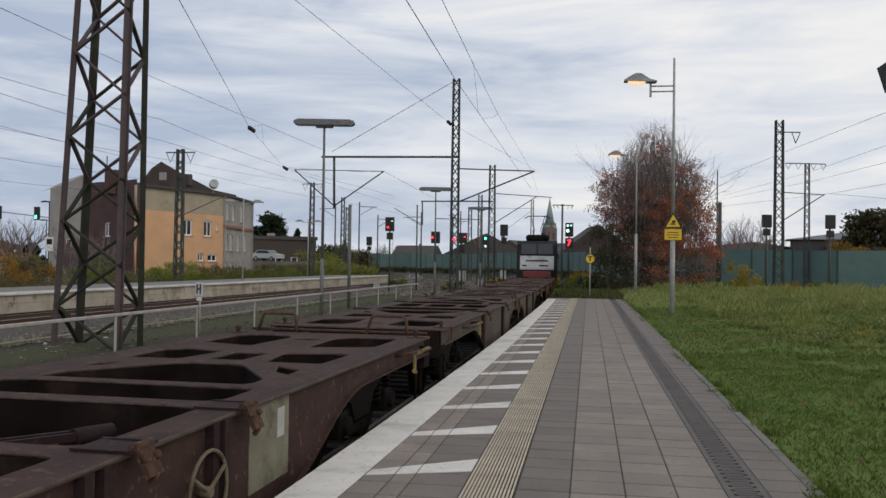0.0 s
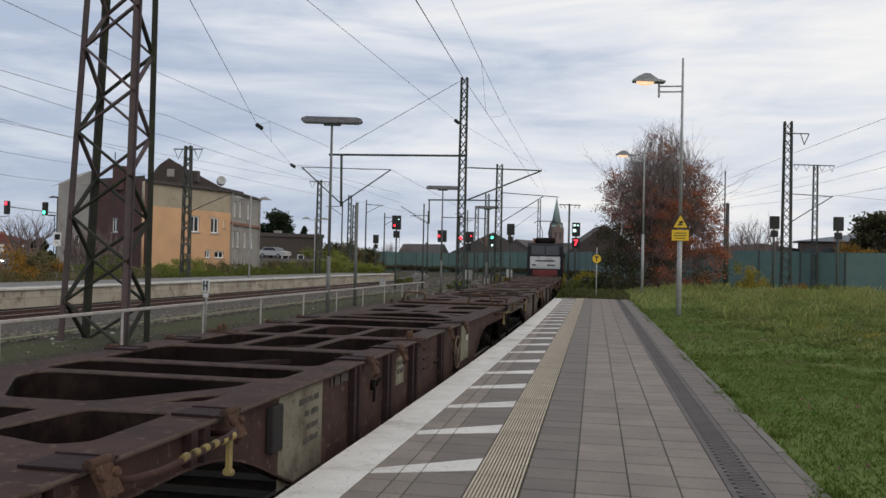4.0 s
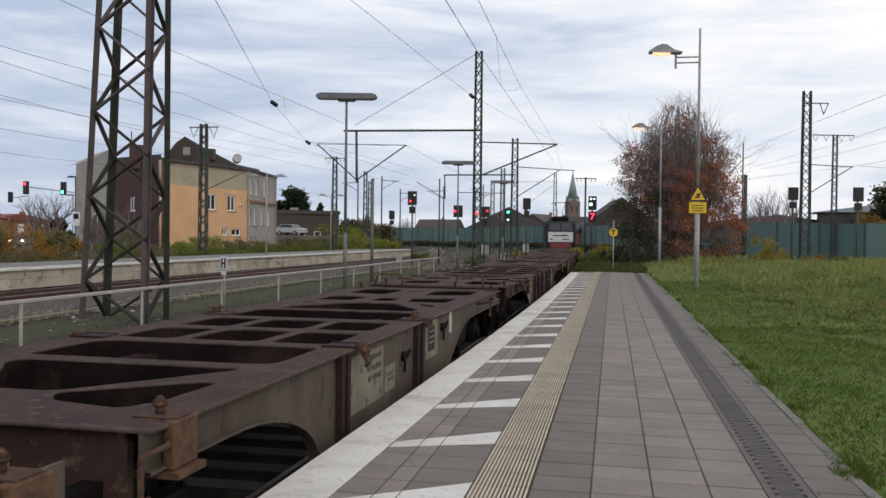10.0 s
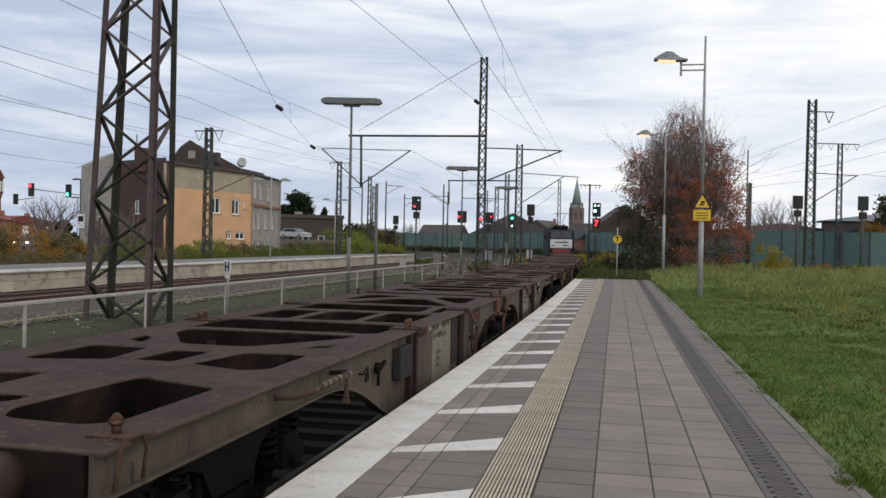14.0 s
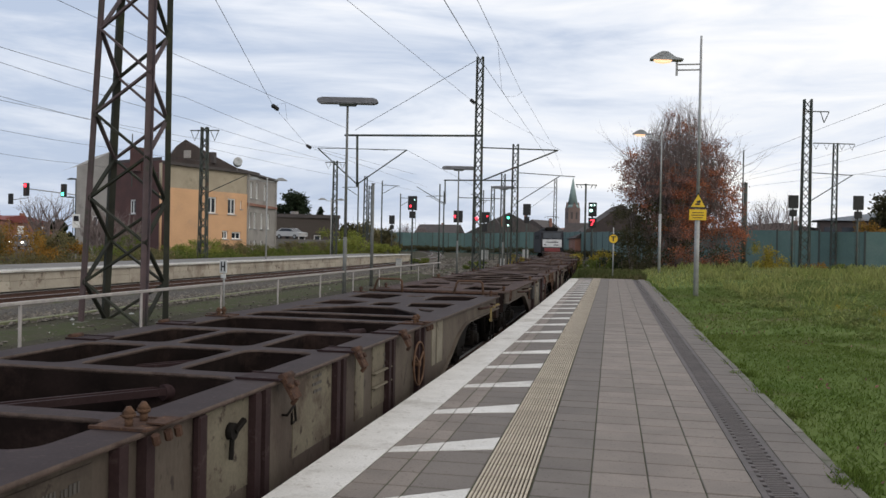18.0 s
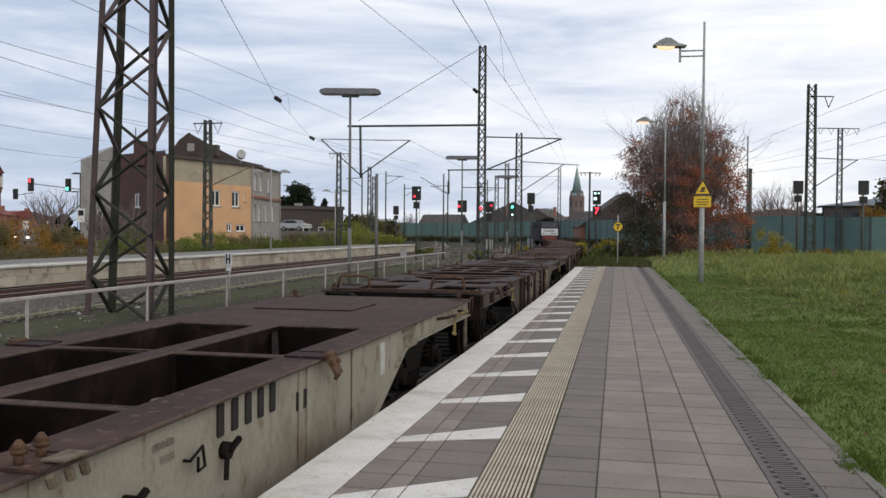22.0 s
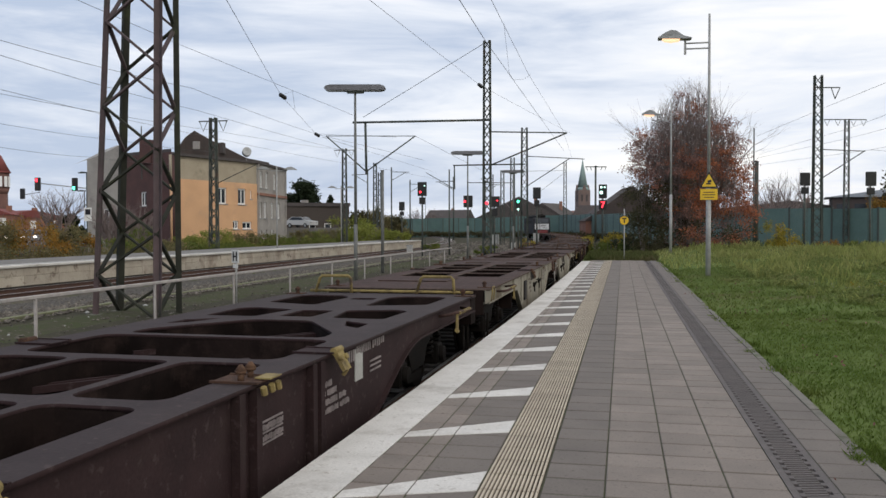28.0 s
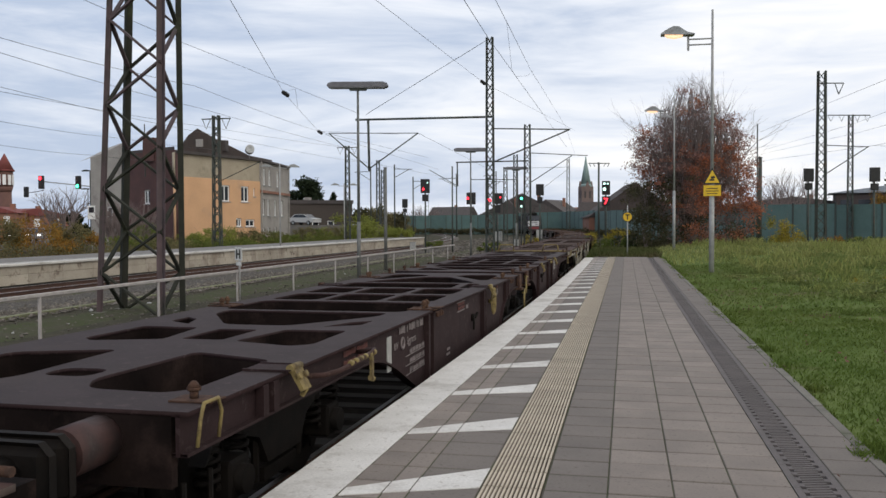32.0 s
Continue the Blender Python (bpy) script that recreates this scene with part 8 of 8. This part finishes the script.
def make_house(x, y, w, d, h, ridge, turn, wall, roof, label, z0=-0.9, dormer=False):
    hs = thing("house", label, "house", "houses in the distance", at=pose(x, y, z0, 0, 0, turn))
    b = bmesh.new()
    box(b, -w / 2, w / 2, -d / 2, d / 2, 0, h)
    part("wall", b, wall, hs)
    b = bmesh.new()
    prism(b, [(-w / 2 - 0.3, h - 0.1), (w / 2 + 0.3, h - 0.1), (0, h + ridge)], "y", -d / 2 - 0.3, d / 2 + 0.3)
    part("roof", b, roof, hs)
    for s in (-1, 1):
        n = max(1, int(w / 3.5))
        for k in range(n):
            b = bmesh.new()
            u = (k + 0.5) / n * w - w / 2
            box(b, u - 0.5, u + 0.5, s * d / 2 - 0.05, s * d / 2 + 0.05, h - 1.9, h - 0.6)
            part("window", b, PVC, hs)
    b = bmesh.new()
    box(b, w * 0.2 - 0.35, w * 0.2 + 0.35, -0.35, 0.35, h + ridge * 0.4, h + ridge + 0.5)
    part("chimney", b, BRICK, hs)
    return hs


for x_, y_, w_, d_, h_, r_, t_, wl, rf, lb in (
        (-29.63, 245.23, 26, 12, 4.6, 6.6, 12, GREY_WALL, ROOF_DARK, "brick house with steep dark roof beyond the barrier"),
        (-21.10, 258.82, 16, 12, 4.8, 5.0, -20, GREY_WALL, ROOF_DARK, "pale house with dark roof beyond the barrier"),
        (-31.26, 233.16, 8, 10, 4.2, 5.0, 5, PVC, ROOF_DARK, "white gabled house beyond the barrier"),
        (-48.40, 241.10, 12, 12, 3.6, 4.0, 80, BRICK, ROOF_DARK, "long dark roofed house beyond the barrier"),
        (0.79, 175.80, 18, 12, 3.9, 6.6, 10, BRICK, ROOF_BROWN, "brick house with steep brown roof behind the tree"),
        (-7.06, 261.90, 20, 12, 4.6, 4.6, 75, GREY_WALL, ROOF_BROWN, "house with long brown roof in the distance"),
        (24.75, 146.10, 20, 10, 5.4, 1.2, 8, BRICK, ROOF_DARK, "long brick house with dark roof beyond the barrier"),
        (-101.38, 129.92, 12, 10, 4.4, 1.2, 60, BRICK, ROOF_RED, "low orange brick house by the road"),
        (-100.69, 124.21, 7, 8, 4.8, 1.0, 20, BRICK, ROOF_RED, "small orange brick house by the road")):
    make_house(x_, y_, w_, d_, h_, r_, t_, wl, rf, lb)
hall = thing("market_hall", "wide dark brown hall with shallow blue grey roof", "hall", at=pose(40.04, 139.94, -0.9, 0, 0, -10))
b = bmesh.new()
box(b, -9, 9, -5, 5, 0, 6.00 + 0.9)
part("wall", b, HALL_WALL, hall)
for k_ in range(7):
    b = bmesh.new()
    box(b, -8.4 + k_ * 2.4, -6.8 + k_ * 2.4, -5.06, -4.98, 4.6, 5.9)
    part("window", b, DARK_GLASS, hall)
b = bmesh.new()
prism(b, [(-10, 6.00 + 0.9), (10, 6.00 + 0.9), (3, 7.74 + 0.9)], "y", -5.5, 5.5)
part("roof", b, SLATE_BLUE, hall, "blue grey metal roof")

# church with a green spire
ch = thing("church", "brick church tower with pointed green copper spire", "church", at=pose(-21.06, 463.75, -1.0, 0, 0, 20))
zt = 37.94 + 1.0
b = bmesh.new()
box(b, -3.2, 3.2, -3.2, 3.2, 0, zt - 16.5)
part("tower", b, CHURCH_STONE, ch, "grey brown stone tower")
for a in range(4):
    b = bmesh.new()
    for u in (-1.3, 1.3):
        box(b, u - 0.5, u + 0.5, -3.26, -3.1, zt - 22.5, zt - 19.0)
    bmesh.ops.transform(b, matrix=Matrix.Rotation(a * math.pi / 2, 4, "Z"), verts=b.verts)
    part("belfry_opening", b, ROOF_DARK, ch)
b = bmesh.new()
rod(b, (0, 0, zt - 16.5), (0, 0, zt - 15.0), 3.7, 8, 2.75)
rod(b, (0, 0, zt - 15.0), (0, 0, zt), 2.75, 8, 0.05)
part("spire", b, COPPER, ch, "green copper spire")
for a in range(4):
    b = bmesh.new()
    m_ = Matrix.Rotation(a * math.pi / 2, 4, "Z")
    prism(b, [(-2.0, zt - 18.2), (2.0, zt - 18.2), (0, zt - 13.6)], "y", -3.5, -2.6)
    bmesh.ops.transform(b, matrix=m_, verts=b.verts)
    part("gable", b, CHURCH_STONE, ch)
b = bmesh.new()
prism(b, [(-6, 0), (6, 0), (6, zt - 34), (0, zt - 27), (-6, zt - 34)], "y", 3, 26)
part("nave", b, BRICK, ch)

# water tower with a red cone roof
wtw = thing("water_tower", "round brick water tower with pale windows and red cone roof", "water tower", at=pose(-168.86, 208.75, -1.0))
zt = 22.00 + 1.0
b = bmesh.new()
rod(b, (0, 0, 0), (0, 0, zt - 10.8), 1.9, 16, 1.7)
rod(b, (0, 0, zt - 10.8), (0, 0, zt - 9.3), 1.7, 16, 2.15)
rod(b, (0, 0, zt - 9.3), (0, 0, zt - 5.0), 2.15, 16, 2.15)
part("shaft", b, TOWER_BRICK, wtw)
for k in range(10):
    a = 2 * math.pi * k / 10
    b = bmesh.new()
    box(b, -0.42, 0.42, -2.28, -2.06, zt - 8.8, zt - 6.0)
    bmesh.ops.transform(b, matrix=Matrix.Rotation(a, 4, "Z"), verts=b.verts)
    part("window_bay", b, PVC, wtw)
b = bmesh.new()
rod(b, (0, 0, zt - 5.0), (0, 0, zt - 4.6), 2.6, 16, 2.5)
rod(b, (0, 0, zt - 4.6), (0, 0, zt), 2.4, 16, 0.05)
part("cone_roof", b, ROOF_RED, wtw, "red tiled cone roof")

# ---- street at the far left ----
tl = thing("traffic_light_gantry", "grey mast arm with two traffic lights", "traffic light", at=pose(-59.92, 89.86, -0.85))
inv = tl.matrix_basis.inverted()
b = bmesh.new()
rod(b, (0, 0, 0), (0, 0, 6.25 + 0.95), 0.11, 8)
rod(b, inv @ Vector((-59.93, 90.04, 6.12)), inv @ Vector((-65.32, 86.54, 6.77)), 0.06, 8)
part("mast_arm", b, GREY_PAINT, tl)
for c_, lens, k in (((-65.19, 86.55, 6.64), LENS_RED, 0.45), ((-61.80, 88.48, 6.67), LENS_GREEN, -0.42)):
    c_ = inv @ Vector(c_)
    b = bmesh.new()
    box(b, c_.x - 0.32, c_.x + 0.32, c_.y - 0.2, c_.y + 0.1, c_.z - 0.75, c_.z + 0.75, 0.04)
    hd = part("signal_head", b, BLACK_BOX, tl, "black traffic light head")
    for q in (0.45, 0.0, -0.42):
        b = bmesh.new()
        rod(b, (c_.x, c_.y - 0.2, c_.z + q), (c_.x + 0.03, c_.y - 0.24, c_.z + q), 0.2, 12)
        part("lens", b, lens if q == k else LENS_DARK, hd)
b = bmesh.new()
c_ = inv @ Vector((-66.89, 86.14, 5.55))
box(b, c_.x - 0.28, c_.x + 0.28, c_.y - 0.12, c_.y + 0.12, c_.z - 0.6, c_.z + 0.6, 0.04)
rod(b, c_ + Vector((0.28, 0, -0.1)), inv @ Vector((-64.94, 86.58, 5.73)), 0.035, 6)
part("signal_back", b, BLACK_BOX, tl, "black back of a signal head")
for x_, y_, zt in ((-56.91, 83.49, 7.60), (-69.70, 101.75, 6.52)):
    sl_ = thing("street_lamp", "dark street lamp with small hood", "lamp", "street lamps", at=pose(x_, y_, -0.85))
    b = bmesh.new()
    rod(b, (0, 0, 0), (0, 0, zt + 0.85), 0.06, 8)
    part("pole", b, MAST_GREEN, sl_)
    b = bmesh.new()
    prism(b, [(0.1, zt + 0.95), (-0.5, zt + 1.02), (-0.95, zt + 0.90), (-0.95, zt + 0.82), (0.1, zt + 0.82)], "y", -0.15, 0.15)
    part("hood", b, MAST_GREEN, sl_)
bs_ = thing("street_sign", "white square street sign on a grey pole", "sign", at=pose(-47.9, 70.4, -0.85, 0, 0, 30))
b = bmesh.new()
rod(b, (0, 0, 0), (0, 0, 4.3), 0.04, 6)
part("post", b, GREY_PAINT, bs_)
b = bmesh.new()
z_ = 2.85 + 0.85
box(b, -0.32, 0.32, -0.08, -0.04, z_ - 0.6, z_ + 0.65, 0.01)
part("board", b, SIGN_WHITE, bs_)
b = bmesh.new()
box(b, -0.22, 0.22, -0.09, -0.081, z_ + 0.0, z_ + 0.5)
part("pictogram", b, PANEL_BLUE, bs_)


# cars
CAR_GREY = material("silver_grey_car_paint", (0.30, 0.31, 0.32), (0.26, 0.27, 0.28), 0.3, 0.5, bump=0)
CAR_DARK = material("dark_car_paint", (0.03, 0.03, 0.035), (0.025, 0.025, 0.03), 0.3, 0.3, bump=0)
CAR_WHITE = material("white_car_paint", (0.48, 0.48, 0.47), (0.42, 0.42, 0.42), 0.35, bump=0)
RUBBER = material("black_rubber", (0.02, 0.02, 0.02), None, 0.8)
HEADLIGHT = glow("lit_headlight", (1.0, 0.93, 0.85), 5.0)


def make_car(m, paint, label, lit=True):
    c = thing("car", label, "car", "cars", at=m)
    b = bmesh.new()
    prism(b, [(-2.1, 0.35), (-2.15, 0.85), (-1.3, 0.95), (2.0, 1.0), (2.1, 0.4)], "x", -0.85, 0.85)
    prism(b, [(-1.25, 0.95), (-0.55, 1.42), (1.1, 1.45), (1.85, 0.98)], "x", -0.72, 0.72)
    part("body", b, paint, c)
    b = bmesh.new()
    prism(b, [(-1.2, 0.99), (-0.56, 1.40), (-0.60, 1.41), (-1.27, 0.99)], "x", -0.66, 0.66)
    for s in (-1, 1):
        prism(b, [(-1.05, 1.0), (-0.5, 1.36), (1.0, 1.39), (1.6, 1.02)], "x", min(s * 0.715, s * 0.73), max(s * 0.715, s * 0.73))
    part("glazing", b, DARK_GLASS, c)
    for s in (-1, 1):
        b = bmesh.new()
        box(b, s * 0.62 - 0.16, s * 0.62 + 0.16, -2.18, -2.08, 0.64, 0.80, 0.02)
        part("headlight", b, HEADLIGHT if lit else GALV, c)
        for y in (-1.35, 1.3):
            w = part("wheel", rod(bmesh.new(), (s * 0.68, y, 0.31), (s * 0.87, y, 0.31), 0.31, 16), RUBBER, c)
            part("rim", rod(bmesh.new(), (s * 0.872, y, 0.31), (s * 0.88, y, 0.31), 0.19, 12), GALV, w)
    return c


# the cars stand on a street that lies above the hedge line
street = bmesh.new()
STREET_Z = 0.01
sx, sy = -63.06, 80.22
prism(street, [(sx - 20, sy - 14), (sx + 9, sy - 5), (sx + 9, sy + 16), (sx - 20, sy + 16)], "z", GROUND_Z - 0.05, STREET_Z)
solid("street", street, ASPHALT, "grey asphalt street with waiting traffic", "street", kind="structure")
make_car(pose(-61.43, 81.08, STREET_Z, 0, 0, 20), CAR_GREY, "silver grey car with headlights on")
MOVING_CAR = make_car(pose(sx, sy, STREET_Z, 0, 0, 30), CAR_DARK, "dark car with headlights on, waiting")
YARD_Z = 1.64
yx, yy = -41.86, 109.05
b = bmesh.new()
prism(b, [(yx - 8, yy - 4), (yx + 6, yy - 3), (yx + 5, yy + 8), (yx - 9, yy + 6)], "z", GROUND_Z - 0.05, YARD_Z)
solid("yard", b, ASPHALT, "raised paved yard beside the shed", "yard", kind="structure")
for px_ in ((-41.74, 107.90),):
    make_car(pose(px_[0], px_[1], YARD_Z + 0.001, 0, 0, 70), CAR_WHITE, "white car parked beside the shed", lit=False)


# ---- meadow beside the platform ----
def meadow_z(x, y):
    f = min(1.0, max(0.0, (x - 1.7) / 2.5))
    far = min(1.0, max(0.0, (y - 25) / 25))
    return -0.045 + f * (0.10 * noise.noise((x * 0.35, y * 0.35, 3.0)) + 0.05 * noise.noise((x * 1.3, y * 1.3, 7.0)) + 0.07) + 0.26 * far * min(1.0, max(0.0, (x - 1.7) / 1.6)) - 0.75 * min(1.0, max(0.0, (y - 59) / 16))


GRASS_A = leaf_material("mown_grass_blades", (0.135, 0.208, 0.041), (0.182, 0.238, 0.055), (0.224, 0.238, 0.072), scale=0.35, rand=0.14, through_light=0.5)
GRASS_C = leaf_material("rough_lawn_grass", (0.165, 0.235, 0.058), (0.215, 0.265, 0.075), (0.275, 0.275, 0.11), scale=0.45, rand=0.18, through_light=0.5)
GRASS_B = leaf_material("tall_meadow_grass", (0.33, 0.37, 0.12), (0.40, 0.41, 0.155), (0.50, 0.45, 0.24), scale=0.3, rand=0.2, through_light=0.5)
GRASS_DULL = leaf_material("dull_rough_grass", (0.10, 0.12, 0.042), (0.135, 0.145, 0.055), (0.16, 0.14, 0.07), scale=0.4, rand=0.25, through_light=0.4)
LEAF_WEED = leaf_material("meadow_weed_leaves", (0.21, 0.28, 0.085), (0.29, 0.33, 0.12), (0.37, 0.36, 0.16), scale=0.5, rand=0.2, through_light=0.5)
bm = bmesh.new()
xs = [1.69 + 0.35 * i for i in range(30)] + [12.5 + 1.5 * i for i in range(22)] + [50, 60, 75]
ys = [-14 + 2 * i for i in range(9)] + [4 + 0.6 * i for i in range(52)] + [35.5 + 1.6 * i for i in range(25)] + [77, 82]
g = [[bm.verts.new((x, y, meadow_z(x, y))) for y in ys] for x in xs]
for i in range(len(xs) - 1):
    for j in range(len(ys) - 1):
        f_ = bm.faces.new((g[i][j], g[i + 1][j], g[i + 1][j + 1], g[i][j + 1]))
        f_.smooth = True
gr2 = [bm.verts.new((x, y, -0.1)) for x, y in ((-2.0, END_Y + 0.15), (1.69, END_Y + 0.15), (1.69, 75), (-2.6, 75))]
bm.faces.new(gr2)
solid("meadow", bm, GRASS_SOIL, "green meadow ground beside the platform", "meadow", kind="structure")


def blades(name, n, x0, x1, y0, y1, h0, h1, w, mat, seed, label, tuft=0.0, droop=0.5, near=1.0):
    r = np.random.default_rng(seed)
    u, v = r.random(n), r.random(n) ** near
    y = y0 + (y1 - y0) * v
    x = x0 + (x1 - x0) * u
    if tuft:
        k = max(1, n // 90)
        cx, cy = x[:k], y[:k]
        sel = r.integers(0, k, n)
        x, y = cx[sel] + r.normal(size=n) * tuft, cy[sel] + r.normal(size=n) * tuft
        x = np.maximum(x, x0)
    z = np.array([meadow_z(a, b) for a, b in zip(x, y)])
    h = h0 + (h1 - h0) * r.random(n) ** 1.7
    ang = r.random(n) * 2 * np.pi
    lean = droop * h * r.random(n)
    ww = w * (0.6 + 0.8 * r.random(n))
    dx, dy = np.cos(ang), np.sin(ang)
    base = np.stack([x, y, z - 0.01], 1)
    side = np.stack([-dy * ww, dx * ww, np.zeros(n)], 1)
    mid = base + np.stack([dx * lean * 0.35, dy * lean * 0.35, h * 0.6], 1)
    tip = base + np.stack([dx * lean, dy * lean, h], 1)
    vts = np.stack([base - side, base + side, mid + side * 0.7, tip, mid - side * 0.7], 1).reshape(-1, 3)
    me = bpy.data.meshes.new(name)
    me.from_pydata(vts.tolist(), [], np.arange(5 * n).reshape(n, 5).tolist())
    me.materials.append(mat)
    nrm = np.stack([dx * 0.35, dy * 0.35, np.ones(n)], 1)
    nrm /= np.linalg.norm(nrm, axis=1)[:, None]
    me.shade_smooth()
    me.normals_split_custom_set_from_vertices(np.repeat(nrm, 5, axis=0).tolist())
    return tagged(new(name, me), label, "grass", kind="stuff")


blades("grass", 130000, 1.62, 9.5, 5.0, 17, 0.012, 0.055, 0.0042, GRASS_A, 1, "short green lawn grass beside the platform", near=1.25, droop=1.6)
blades("grass", 70000, 1.75, 19, 16, 34, 0.015, 0.085, 0.009, GRASS_C, 2, "green lawn grass beside the platform", droop=1.5)
blades("grass", 30000, 1.8, 34, 34, 70, 0.05, 0.24, 0.022, GRASS_B, 3, "taller meadow grass past the lamps", droop=0.7)
blades("tall_grass", 7000, 3.6, 12, 9, 25, 0.06, 0.24, 0.007, GRASS_B, 4, "loose tufts of taller meadow grass", tuft=0.16, droop=0.8)
blades("tall_grass", 12000, 4, 30, 23, 59, 0.15, 0.55, 0.016, GRASS_B, 5, "tufts of tall meadow grass", tuft=0.35, droop=0.7)
blades("grass", 7000, -1.9, 1.7, 43.1, 55, 0.06, 0.34, 0.016, GRASS_DULL, 6, "rough grass past the platform end", droop=0.7)
rnd = random.Random(23)
weeds = []
for k in range(110):
    x_, y_ = rnd.uniform(2.6, 16), rnd.uniform(7, 39)
    weeds.append((x_, y_, meadow_z(x_, y_) + 0.05, rnd.uniform(0.15, 0.5), rnd.uniform(0.15, 0.5), rnd.uniform(0.04, 0.11)))
blades("grass", 5200, 1.56, 1.80, 4.0, 42, 0.03, 0.10, 0.006, GRASS_A, 7, "grass growing over the kerb", tuft=0.07, droop=1.0)
leaves("meadow_weeds", weeds, 22000, 0.022, LEAF_WEED, 41, flat=1, label="low green clover and weeds in the meadow", category="weeds", kind="stuff")
tall = []
for k in range(90):
    x_, y_ = rnd.uniform(3.6, 16), rnd.uniform(18, 41)
    tall.append((x_, y_, meadow_z(x_, y_) + 0.10, rnd.uniform(0.4, 1.1), rnd.uniform(0.4, 1.1), rnd.uniform(0.12, 0.36)))
leaves("tall_weeds", tall, 42000, 0.032, LEAF_WEED, 45, flat=1, label="leafy green weeds standing in the meadow", category="weeds", kind="stuff")
leaves("white_flowers", [(rnd.uniform(4.5, 9), rnd.uniform(12.5, 25), 0.18, 0.5, 0.5, 0.08) for _ in range(14)], 240, 0.016, PANEL_WHITE, 46, label="few small white flowers in the meadow", category="flowers", kind="stuff")
weeds = []
for k in range(26):
    x_, y_ = rnd.uniform(5.0, 13), rnd.uniform(11, 27)
    weeds.append((x_, y_, meadow_z(x_, y_) + 0.12, 0.22, 0.22, 0.12))
leaves("yellow_weeds", weeds, 2600, 0.02, LEAF_YELLOW, 42, label="small yellow weed flowers in the meadow", category="weeds", kind="stuff")
leaves("fallen_leaves", [(rnd.uniform(1.5, 5.0), rnd.uniform(5, 27), 0.02, 0.5, 0.9, 0.03) for _ in range(60)], 260, 0.02, LEAF_RED, 44, label="few fallen brown leaves on lawn and kerb", category="leaves", kind="stuff")


motions()
